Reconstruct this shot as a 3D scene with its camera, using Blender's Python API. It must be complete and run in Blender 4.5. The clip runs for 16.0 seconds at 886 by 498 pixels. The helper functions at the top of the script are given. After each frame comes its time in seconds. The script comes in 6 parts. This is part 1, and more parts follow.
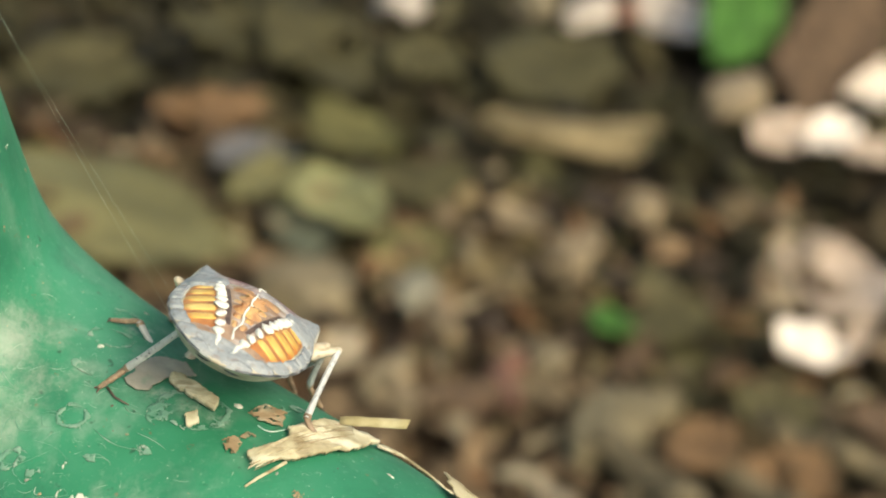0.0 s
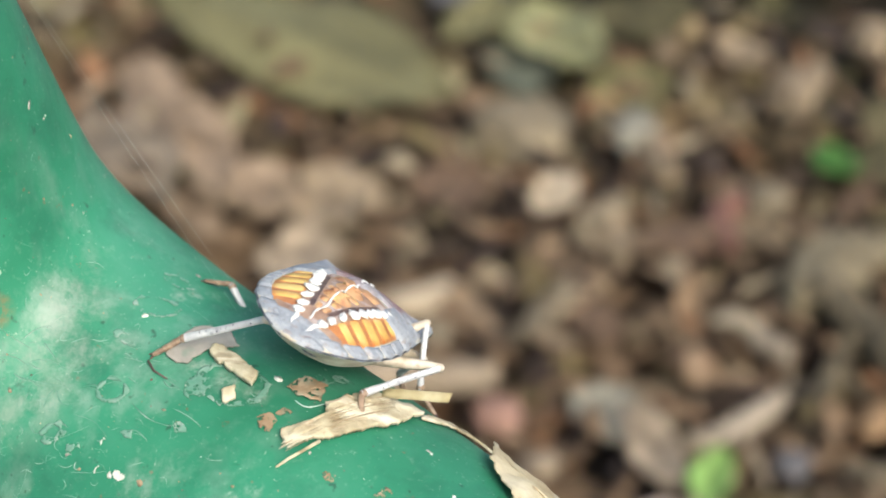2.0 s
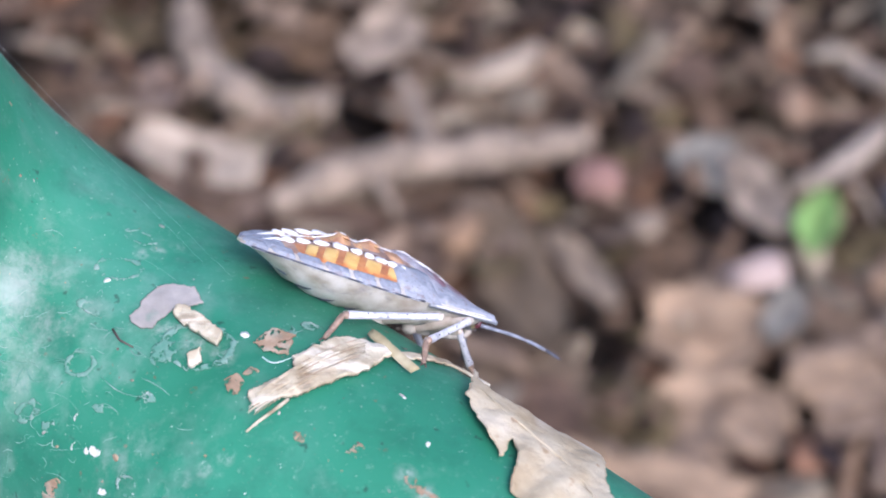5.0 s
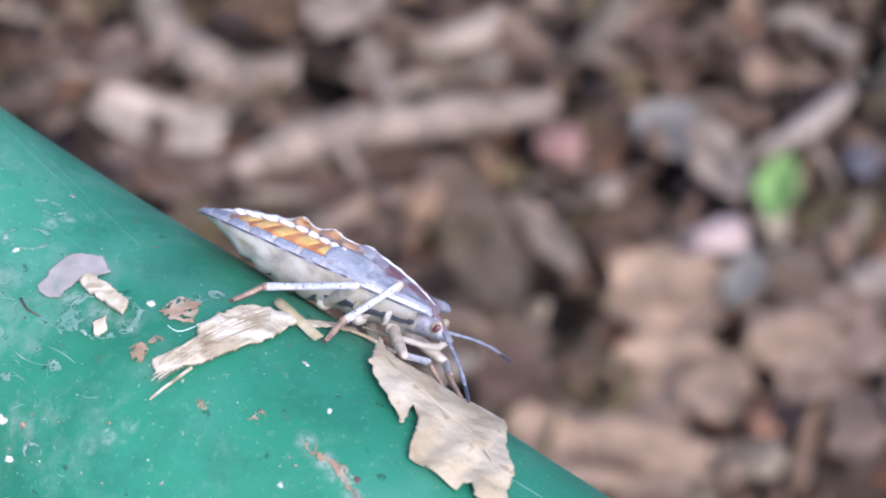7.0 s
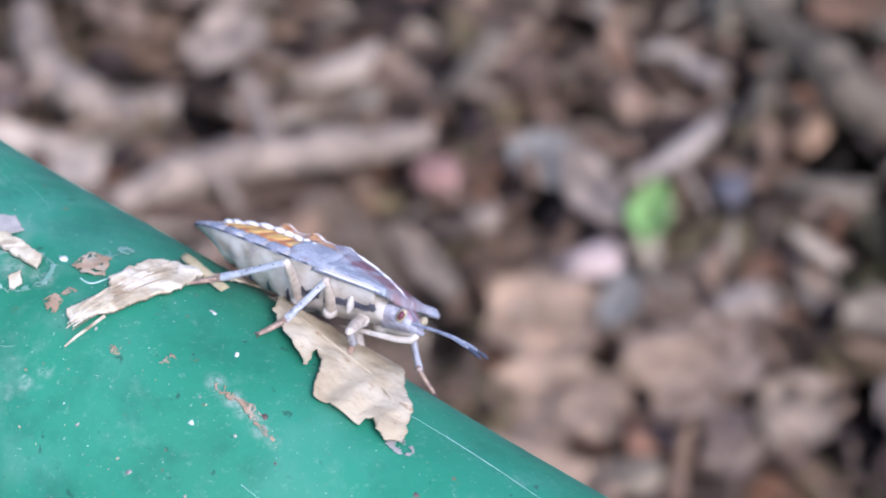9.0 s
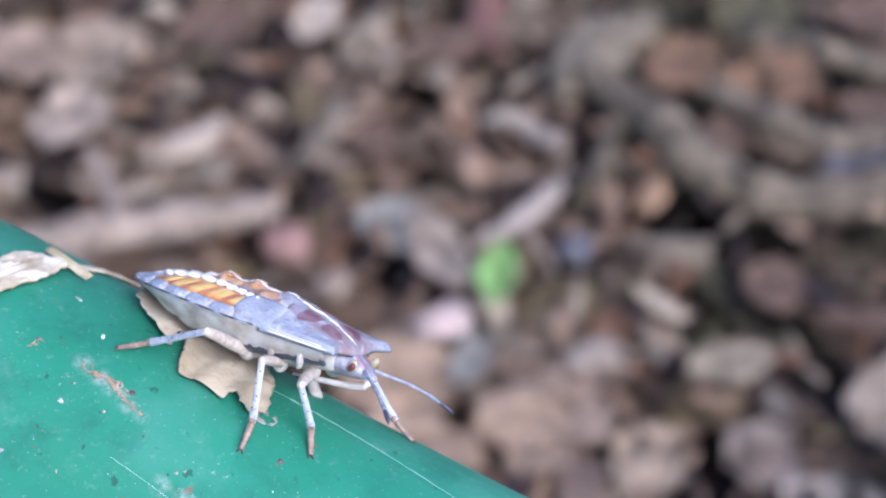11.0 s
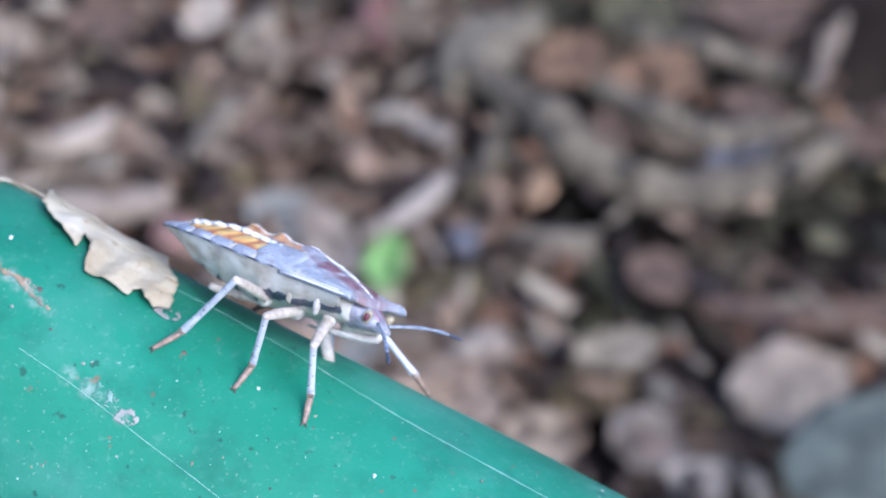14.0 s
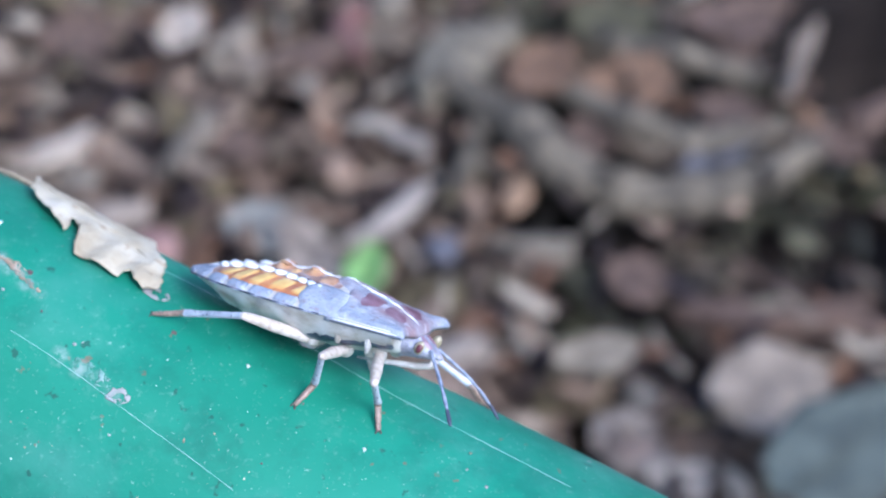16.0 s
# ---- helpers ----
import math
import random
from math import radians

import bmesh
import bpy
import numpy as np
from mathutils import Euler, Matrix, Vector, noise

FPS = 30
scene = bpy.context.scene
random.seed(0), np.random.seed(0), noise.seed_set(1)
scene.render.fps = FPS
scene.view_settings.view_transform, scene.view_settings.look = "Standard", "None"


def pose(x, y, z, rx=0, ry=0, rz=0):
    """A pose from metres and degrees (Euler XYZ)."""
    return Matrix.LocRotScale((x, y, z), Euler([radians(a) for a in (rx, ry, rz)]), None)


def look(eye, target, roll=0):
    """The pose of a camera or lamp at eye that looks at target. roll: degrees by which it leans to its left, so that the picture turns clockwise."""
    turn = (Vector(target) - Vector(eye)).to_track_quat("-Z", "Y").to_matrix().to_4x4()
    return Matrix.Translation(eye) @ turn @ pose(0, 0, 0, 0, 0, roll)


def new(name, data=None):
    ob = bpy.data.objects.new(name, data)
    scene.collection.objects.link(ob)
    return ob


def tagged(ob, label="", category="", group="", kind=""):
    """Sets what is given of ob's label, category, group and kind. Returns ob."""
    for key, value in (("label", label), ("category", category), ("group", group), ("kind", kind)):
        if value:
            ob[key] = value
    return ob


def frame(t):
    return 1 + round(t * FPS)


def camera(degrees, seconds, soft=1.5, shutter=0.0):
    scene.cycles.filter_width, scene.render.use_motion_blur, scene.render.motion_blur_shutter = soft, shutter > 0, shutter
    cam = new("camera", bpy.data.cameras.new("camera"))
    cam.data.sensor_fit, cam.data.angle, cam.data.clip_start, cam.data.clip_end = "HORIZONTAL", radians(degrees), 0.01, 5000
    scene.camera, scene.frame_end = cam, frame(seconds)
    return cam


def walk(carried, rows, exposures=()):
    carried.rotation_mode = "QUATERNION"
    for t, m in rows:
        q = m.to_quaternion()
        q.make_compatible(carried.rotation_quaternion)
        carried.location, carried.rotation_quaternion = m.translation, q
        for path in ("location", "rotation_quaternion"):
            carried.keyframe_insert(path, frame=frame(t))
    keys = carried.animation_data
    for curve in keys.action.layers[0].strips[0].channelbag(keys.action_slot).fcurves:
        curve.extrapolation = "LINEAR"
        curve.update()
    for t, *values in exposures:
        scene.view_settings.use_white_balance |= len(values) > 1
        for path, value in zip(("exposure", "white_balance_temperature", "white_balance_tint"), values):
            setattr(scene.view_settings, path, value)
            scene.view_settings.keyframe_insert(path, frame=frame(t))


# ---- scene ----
FOV = 25.0
cam = camera(FOV, 16.0, soft=1.9)
cam.data.dof.use_dof = True
cam.data.dof.focus_distance = 0.160
cam.data.dof.aperture_fstop = 31.0
PATH = [
    (0, pose(-0.03487, -0.02022, 0.42827, 60.492, -11.117, -2.602)),
    (0.5, pose(-0.02916, -0.01506, 0.43403, 57.969, -9.946, -0.183)),
    (1, pose(-0.02732, -0.01204, 0.43407, 56.205, -9.094, 2.095)),
    (1.5, pose(-0.02381, -0.01121, 0.43502, 54.781, -8.315, 3.619)),
    (2, pose(-0.01881, -0.00888, 0.43917, 54.053, -6.749, 3.536)),
    (2.5, pose(-0.01399, -0.00552, 0.43949, 52.805, -4.779, 3.292)),
    (3, pose(-0.01185, -0.00163, 0.44154, 51.407, -3.260, 3.339)),
    (3.5, pose(-0.01083, 0.00203, 0.44283, 50.093, -1.956, 3.370)),
    (4, pose(-0.00865, 0.00536, 0.44449, 48.447, -0.732, 3.112)),
    (4.2, pose(-0.00786, 0.00532, 0.44598, 47.778, -0.367, 3.033)),
    (6.3, pose(-0.00317, 0.00803, 0.45151, 45.617, 1.065, 1.902)),
    (6.5, pose(-0.00229, 0.00710, 0.45191, 45.499, 0.863, 1.978)),
    (7, pose(0.00039, 0.00538, 0.45108, 45.180, 0.343, 2.031)),
    (7.5, pose(-0.00132, 0.00330, 0.45117, 45.154, -0.150, 1.613)),
    (8, pose(0.00000, 0.00000, 0.45205, 45.695, -0.920, 0.900)),
    (8.5, pose(0.00074, -0.00319, 0.45268, 46.310, -1.213, -0.270)),
    (9, pose(-0.00138, -0.00725, 0.45164, 46.786, -1.676, -1.059)),
    (9.5, pose(-0.00187, -0.01128, 0.45284, 47.774, -2.054, -2.591)),
    (10, pose(-0.00252, -0.01586, 0.45141, 48.724, -2.516, -3.989)),
    (10.2, pose(-0.00120, -0.01732, 0.45204, 49.022, -2.638, -4.402)),
    (12.3, pose(-0.00492, -0.02467, 0.44511, 49.967, -4.184, -6.409)),
    (12.5, pose(-0.00320, -0.02710, 0.44545, 49.964, -4.203, -6.622)),
    (13, pose(-0.00099, -0.03108, 0.44600, 50.103, -4.580, -6.964)),
    (13.5, pose(-0.00118, -0.03135, 0.44625, 50.346, -4.817, -7.615)),
    (14, pose(-0.00429, -0.03194, 0.44676, 50.504, -5.308, -7.984)),
    (14.5, pose(-0.00568, -0.03308, 0.44744, 50.528, -5.273, -8.336)),
    (15, pose(-0.00571, -0.03763, 0.44574, 50.683, -5.146, -8.653)),
    (15.5, pose(-0.00863, -0.03885, 0.44469, 51.017, -5.181, -9.010)),
    (16, pose(-0.00547, -0.03587, 0.44535, 51.146, -4.983, -9.107)),
]
EXPOSURES = [
    (0.0, 1.14, 8200, -4), (1.0, 1.26, 7700, -8), (2.0, 1.3, 6800, 4), (3.0, 1.25, 5980, 16),
    (7.0, 1.26, 5480, 23), (10.0, 1.31, 5240, 23), (12.5, 1.36, 5150, 19), (16.0, 1.36, 4850, 15),
]
walk(cam, PATH, EXPOSURES)

# ---- light: open shade under trees ----
world = bpy.data.worlds.new("sky")
scene.world = world
world.use_nodes = True
wn = world.node_tree.nodes
sky = wn.new("ShaderNodeTexSky")
sky.sky_type = "NISHITA"
sky.sun_disc = False
sky.sun_elevation = radians(48)
sky.sun_rotation = radians(153)
sky.air_density, sky.dust_density = 1.0, 4.0
wn["Background"].inputs["Strength"].default_value = 0.13
world.node_tree.links.new(sky.outputs[0], wn["Background"].inputs["Color"])
sun_data = bpy.data.lights.new("sun", "SUN")
sun_data.energy, sun_data.angle, sun_data.color = 1.3, radians(25), (1.0, 0.95, 0.87)
sun = new("sun", sun_data)
sun.matrix_world = look((0.95, -1.8, 2.6), (0, 0.1, 0.3))
scene.view_settings.exposure = 0.0

# ---- helpers ----
def material(name, stops, scale=40.0, rough=0.6, bump=0.2, fine=400.0, metal=0.0, spec=0.5, random_tone=0.0, sss=0.0, bump_distance=0.001, detail=6.0):
    """A noise material: stops is a list of (position, colour)."""
    m = bpy.data.materials.new(name)
    m.use_nodes = True
    n, l = m.node_tree.nodes, m.node_tree.links
    b = n["Principled BSDF"]
    co = n.new("ShaderNodeTexCoord")
    big = n.new("ShaderNodeTexNoise")
    big.inputs["Scale"].default_value, big.inputs["Detail"].default_value = scale, detail
    l.new(co.outputs["Object"], big.inputs["Vector"])
    ramp = n.new("ShaderNodeValToRGB")
    while len(ramp.color_ramp.elements) < len(stops):
        ramp.color_ramp.elements.new(0.5)
    for e, (p, c) in zip(ramp.color_ramp.elements, stops):
        e.position, e.color = p, (*c, 1)
    l.new(big.outputs["Fac"], ramp.inputs["Fac"])
    colour = ramp.outputs["Color"]
    if random_tone:
        info = n.new("ShaderNodeObjectInfo")
        geo = n.new("ShaderNodeNewGeometry")
        add = n.new("ShaderNodeMath")
        add.operation = "ADD"
        l.new(info.outputs["Random"], add.inputs[0])
        l.new(geo.outputs["Random Per Island"], add.inputs[1])
        frac = n.new("ShaderNodeMath")
        frac.operation = "FRACT"
        l.new(add.outputs[0], frac.inputs[0])
        mr = n.new("ShaderNodeMapRange")
        mr.inputs["To Min"].default_value, mr.inputs["To Max"].default_value = 1 - random_tone, 1 + random_tone
        l.new(frac.outputs[0], mr.inputs["Value"])
        hsv = n.new("ShaderNodeHueSaturation")
        l.new(mr.outputs[0], hsv.inputs["Value"])
        l.new(colour, hsv.inputs["Color"])
        colour = hsv.outputs["Color"]
    l.new(colour, b.inputs["Base Color"])
    b.inputs["Roughness"].default_value = rough
    b.inputs["Metallic"].default_value = metal
    b.inputs["Specular IOR Level"].default_value = spec
    if sss:
        b.inputs["Subsurface Weight"].default_value = sss
        b.inputs["Subsurface Radius"].default_value = (0.001, 0.0006, 0.0004)
    if bump:
        tiny = n.new("ShaderNodeTexNoise")
        tiny.inputs["Scale"].default_value, tiny.inputs["Detail"].default_value = fine, 5
        l.new(co.outputs["Object"], tiny.inputs["Vector"])
        bp = n.new("ShaderNodeBump")
        bp.inputs["Strength"].default_value, bp.inputs["Distance"].default_value = bump, bump_distance
        l.new(tiny.outputs["Fac"], bp.inputs["Height"])
        l.new(bp.outputs["Normal"], b.inputs["Normal"])
    return m


def overlay(m, colour, scale, lo, hi, amount=1.0, detail=5.0, stretch=(1, 1, 1), across=None):
    """Lays a second colour over a material where a noise passes lo..hi; across = (start, end): only that near the y = 0 plane."""
    n, l = m.node_tree.nodes, m.node_tree.links
    b = n["Principled BSDF"]
    co = n["Texture Coordinate"]
    mp = n.new("ShaderNodeMapping")
    mp.inputs["Scale"].default_value = stretch
    mp.inputs["Location"].default_value = (scale * 0.013, scale * 0.007, 0)
    l.new(co.outputs["Object"], mp.inputs["Vector"])
    t = n.new("ShaderNodeTexNoise")
    t.inputs["Scale"].default_value, t.inputs["Detail"].default_value = scale, detail
    l.new(mp.outputs["Vector"], t.inputs["Vector"])
    r = n.new("ShaderNodeMapRange")
    r.inputs["From Min"].default_value, r.inputs["From Max"].default_value, r.inputs["To Max"].default_value = lo, hi, amount
    l.new(t.outputs["Fac"], r.inputs["Value"])
    mask = r.outputs[0]
    if across:
        sep = n.new("ShaderNodeSeparateXYZ")
        l.new(co.outputs["Object"], sep.inputs[0])
        ab = n.new("ShaderNodeMath")
        ab.operation = "ABSOLUTE"
        l.new(sep.outputs["Y"], ab.inputs[0])
        g = n.new("ShaderNodeMapRange")
        g.inputs["From Min"].default_value, g.inputs["From Max"].default_value = across[1], across[0]
        l.new(ab.outputs[0], g.inputs["Value"])
        mul = n.new("ShaderNodeMath")
        mul.operation = "MULTIPLY"
        l.new(mask, mul.inputs[0])
        l.new(g.outputs[0], mul.inputs[1])
        mask = mul.outputs[0]
    x = n.new("ShaderNodeMix")
    x.data_type = "RGBA"
    x.inputs["B"].default_value = (*colour, 1)
    l.new(b.inputs["Base Color"].links[0].from_socket, x.inputs["A"])
    l.new(mask, x.inputs["Factor"])
    l.new(x.outputs["Result"], b.inputs["Base Color"])
    return m


def part(name, bm, mat, parent=None, label="", smooth=True):
    """Link a bmesh as one mesh object, under a parent if given."""
    me = bpy.data.meshes.new(name)
    bmesh.ops.recalc_face_normals(bm, faces=bm.faces)
    bm.to_mesh(me)
    bm.free()
    for m in mat if isinstance(mat, (list, tuple)) else [mat]:
        me.materials.append(m)
    if smooth:
        me.shade_smooth()
    ob = new(name, me)
    if parent is not None:
        ob.parent = parent
    if label:
        ob["label"] = label
    return ob


def sweep(bm, centres, radii, sides=24, caps=True, flat=1.0, up=Vector((0, 0, 1))):
    """A tube along a line of points, with a radius for each; flat squashes it along its own up direction."""
    rings, n = [], len(centres)
    cs = [Vector(c) for c in centres]
    prev = None
    for i, c in enumerate(cs):
        d = (cs[min(i + 1, n - 1)] - cs[max(i - 1, 0)]).normalized()
        if prev is None:
            a = d.cross(up)
            if a.length < 1e-3:
                a = d.cross(Vector((1, 0, 0)))
            a.normalize()
        else:
            a = (prev - d * prev.dot(d)).normalized()
        prev = a
        b = a.cross(d)
        r = radii[i] if hasattr(radii, "__len__") else radii
        rings.append([bm.verts.new(c + a * r * math.cos(k * math.tau / sides) + b * r * flat * math.sin(k * math.tau / sides)) for k in range(sides)])
    for r0, r1 in zip(rings, rings[1:]):
        for k in range(sides):
            bm.faces.new((r0[k], r0[(k + 1) % sides], r1[(k + 1) % sides], r1[k]))
    if caps:
        bm.faces.new(rings[0][::-1])
        bm.faces.new(rings[-1])
    return rings


def bspline(points, n):
    """n points along the uniform cubic B-spline of the control points."""
    pts = np.array(points, float)
    out = []
    for t in np.linspace(0, len(pts) - 3 - 1e-9, n):
        i, f = int(t), t - int(t)
        w = np.array([(1 - f) ** 3, 3 * f**3 - 6 * f**2 + 4, -3 * f**3 + 3 * f**2 + 3 * f + 1, f**3]) / 6
        out.append(w @ pts[i : i + 4])
    return np.array(out)


# ---- materials ----
SOIL = material("soil", [(0.3, (0.011, 0.0085, 0.007)), (0.55, (0.022, 0.0165, 0.0125)), (0.75, (0.046, 0.035, 0.027))], 30, 0.95, 0.9, 300, spec=0.15, bump_distance=0.004)


def paint():
    """Glossy green pipe paint with dust, scuffs round the bend, pits and rust freckles."""
    m = material("green_paint", [(0.25, (0.015, 0.127, 0.068)), (0.5, (0.023, 0.172, 0.099)), (0.8, (0.036, 0.222, 0.138))], 45, 0.32, 0.22, 700, spec=0.28, bump_distance=0.0003)
    n, l = m.node_tree.nodes, m.node_tree.links
    b = n["Principled BSDF"]
    co = n["Texture Coordinate"]

    def noise_mask(scale, lo, hi, detail=8.0, rough=0.6, stretch=None):
        t = n.new("ShaderNodeTexNoise")
        t.inputs["Scale"].default_value, t.inputs["Detail"].default_value, t.inputs["Roughness"].default_value = scale, detail, rough
        if stretch:
            mp = n.new("ShaderNodeMapping")
            mp.inputs["Scale"].default_value = stretch
            l.new(co.outputs["Object"], mp.inputs["Vector"])
            l.new(mp.outputs["Vector"], t.inputs["Vector"])
        else:
            l.new(co.outputs["Object"], t.inputs["Vector"])
        r = n.new("ShaderNodeMapRange")
        r.inputs["From Min"].default_value, r.inputs["From Max"].default_value = lo, hi
        l.new(t.outputs["Fac"], r.inputs["Value"])
        return r.outputs[0]

    def near(place, radius, soft):
        d = n.new("ShaderNodeVectorMath")
        d.operation = "DISTANCE"
        d.inputs[1].default_value = place
        l.new(co.outputs["Object"], d.inputs[0])
        r = n.new("ShaderNodeMapRange")
        r.inputs["From Min"].default_value, r.inputs["From Max"].default_value = radius + soft, radius
        l.new(d.outputs["Value"], r.inputs["Value"])
        return r.outputs[0]

    def times(a, c):
        t = n.new("ShaderNodeMath")
        t.operation = "MULTIPLY"
        for i, v in enumerate((a, c)):
            if isinstance(v, float):
                t.inputs[i].default_value = v
            else:
                l.new(v, t.inputs[i])
        return t.outputs[0]

    colour = b.inputs["Base Color"].links[0].from_socket

    def over(colour, tint, mask):
        x = n.new("ShaderNodeMix")
        x.data_type = "RGBA"
        x.inputs["B"].default_value = (*tint, 1)
        l.new(colour, x.inputs["A"])
        l.new(mask, x.inputs["Factor"])
        return x.outputs["Result"]

    # rubbed band across the bend, and the dust round it
    for place, r in (((-0.0452, 0.1203, 0.3374), 0.0010), ((-0.0449, 0.1172, 0.3355), 0.0012), ((-0.0466, 0.1139, 0.3331), 0.0016), ((-0.0482, 0.1123, 0.3310), 0.0018), ((-0.0505, 0.1108, 0.3280), 0.0014)):
        band = times(near(place, r * 0.5, r * 2.4), noise_mask(420, 0.42, 0.62, 10.0, 0.72, (1, 1, 0.6)))
        colour = over(colour, (0.46, 0.385, 0.375), times(band, 0.2))
    dusty = times(near((-0.045, 0.112, 0.332), 0.008, 0.018), noise_mask(300, 0.5, 0.72, 8.0, 0.6, (1, 1, 0.5)))
    colour = over(colour, (0.30, 0.36, 0.33), times(dusty, 0.42))
    colour = over(colour, (0.30, 0.36, 0.32), times(noise_mask(330, 0.62, 0.76, 10.0, 0.75), 0.3))
    colour = over(colour, (0.10, 0.22, 0.17), times(noise_mask(90, 0.5, 0.75), 0.4))
    colour = over(colour, (0.16, 0.10, 0.06), times(noise_mask(560, 0.69, 0.73, 3.0), 0.8))
    colour = over(colour, (0.015, 0.05, 0.035), times(noise_mask(800, 0.68, 0.74, 2.0), 0.7))
    colour = over(colour, (0.22, 0.34, 0.27), times(noise_mask(1400, 0.60, 0.74, 4.0), 0.28))
    colour = over(colour, (0.004, 0.07, 0.035), times(noise_mask(38, 0.52, 0.7, 4.0), 0.45))
    colour = over(colour, (0.40, 0.44, 0.38), times(noise_mask(2600, 0.68, 0.74, 2.0), 0.4))
    colour = over(colour, (0.012, 0.085, 0.055), times(noise_mask(170, 0.5, 0.66, 8.0, 0.65), 0.45))
    colour = over(colour, (0.17, 0.30, 0.23), times(noise_mask(260, 0.58, 0.72, 8.0, 0.75), 0.22))
    for place, r in (((-0.0506, 0.1162, 0.3376), 0.0007), ((-0.0517, 0.1143, 0.3344), 0.0006), ((-0.0511, 0.1100, 0.3249), 0.0011)):
        colour = over(colour, (0.20, 0.11, 0.05), times(near(place, r * 0.5, 0.0014), noise_mask(1100, 0.42, 0.62)))
    # smears of pale dried dirt
    smears = (
        ((-0.0077, 0.0910, 0.3308), 0.0005),
        ((-0.0062, 0.0898, 0.3304), 0.0005),
        ((-0.0047, 0.0886, 0.3300), 0.0005),
        ((-0.0032, 0.0873, 0.3295), 0.0005),
        ((-0.0123, 0.1004, 0.3338), 0.0004),
        ((-0.0108, 0.0986, 0.3334), 0.0004),
        ((-0.0093, 0.0967, 0.3329), 0.0004),
        ((-0.0141, 0.1020, 0.3342), 0.0005),
        ((-0.0128, 0.1006, 0.3339), 0.0005),
        ((-0.0116, 0.0992, 0.3336), 0.0005),
        ((-0.0103, 0.0979, 0.3332), 0.0005),
        ((-0.0329, 0.1026, 0.3308), 0.0004),
        ((-0.0311, 0.1028, 0.3318), 0.0004),
        ((-0.0295, 0.1032, 0.3327), 0.0004),
        ((-0.0279, 0.1036, 0.3335), 0.0004),
        ((-0.0339, 0.1148, 0.3357), 0.0007),
        ((-0.0314, 0.1136, 0.3357), 0.0007),
        ((-0.0290, 0.1124, 0.3357), 0.0007),
        ((-0.0369, 0.1230, 0.3362), 0.0004),
        ((-0.0357, 0.1237, 0.3358), 0.0004),
        ((-0.0344, 0.1246, 0.3354), 0.0004),
    )
    for place, r in smears:
        colour = over(colour, (0.40, 0.40, 0.375), times(times(near(place, r * 0.4, r * 1.8), noise_mask(900, 0.44, 0.62, 8.0, 0.75)), 0.5))
    # pinkish-grey rubbed paint on the bend
    rubbed = (
        ((-0.0453, 0.1208, 0.3378), 0.0019),
        ((-0.0457, 0.1179, 0.3362), 0.0019),
        ((-0.0461, 0.1152, 0.3344), 0.0019),
        ((-0.0466, 0.1129, 0.3324), 0.0019),
        ((-0.0409, 0.1175, 0.3358), 0.0013),
        ((-0.0427, 0.1150, 0.3346), 0.0013),
        ((-0.0381, 0.1044, 0.3291), 0.0012),
        ((-0.0353, 0.1017, 0.3283), 0.0012),
        ((-0.0358, 0.1067, 0.3323), 0.0012),
        ((-0.0367, 0.1044, 0.3301), 0.0012),
    )
    for place, r in rubbed:
        colour = over(colour, (0.42, 0.37, 0.36), times(times(near(place, r * 0.2, r * 2.2), noise_mask(300, 0.46, 0.60, 10.0, 0.8, (1, 1, 0.5))), 0.15))
    l.new(colour, b.inputs["Base Color"])
    b.inputs["Sheen Weight"].default_value, b.inputs["Sheen Roughness"].default_value = 0.02, 0.45
    b.inputs["Sheen Tint"].default_value = (0.75, 0.9, 0.8, 1)
    rough = n.new("ShaderNodeMapRange")
    rough.inputs["To Min"].default_value, rough.inputs["To Max"].default_value = 0.46, 0.66
    l.new(noise_mask(150, 0.35, 0.7), rough.inputs["Value"])
    l.new(rough.outputs[0], b.inputs["Roughness"])
    return m


GREEN = paint()

# ---- pipe ----
PIPE = [(-0.1480, 0.0250, 0.6200), (-0.1330, 0.0480, 0.5530), (-0.1150, 0.0710, 0.4990), (-0.0990, 0.0905, 0.4492), (-0.0835, 0.1088, 0.4007), (-0.073, 0.1211, 0.3679),
        (-0.0653, 0.1283, 0.3446), (-0.0598, 0.1298, 0.3297), (-0.0495, 0.128, 0.3216), (-0.0376, 0.121, 0.3185), (-0.0217, 0.1089, 0.3193), (0.0007, 0.094, 0.3141),
        (0.0342, 0.0745, 0.3092), (0.0748, 0.0439, 0.3), (0.1164, 0.0139, 0.2908), (0.1700, -0.0246, 0.2790), (0.2330, -0.0700, 0.2650), (0.2950, -0.1145, 0.2450),
        (0.3350, -0.1430, 0.1950), (0.3480, -0.1520, 0.1200), (0.3500, -0.1540, 0.0400), (0.3500, -0.1540, -0.0400), (0.3500, -0.1540, -0.1000)]
PIPE_RADIUS = 0.01695
PIPE_LINE = bspline(PIPE, 260)

PIPE_ARRAY = bspline(PIPE, 2400)
PIPE_FINE = [Vector(p) for p in PIPE_ARRAY]


def drape(p, lift=0.0):
    """The point of the pipe's skin next to p, and the skin's normal there."""
    p = Vector(p)
    q = PIPE_FINE[int(((PIPE_ARRAY - np.array(p)) ** 2).sum(1).argmin())]
    n = (p - q).normalized()
    return q + n * (PIPE_RADIUS + lift), n




def make_pipe():
    bm = bmesh.new()
    sweep(bm, PIPE_LINE, PIPE_RADIUS, 96)
    ob = part("green_pipe", bm, GREEN)
    tagged(ob, "scuffed green painted steel pipe bent upward", "pipe", kind="")
    return ob


make_pipe()


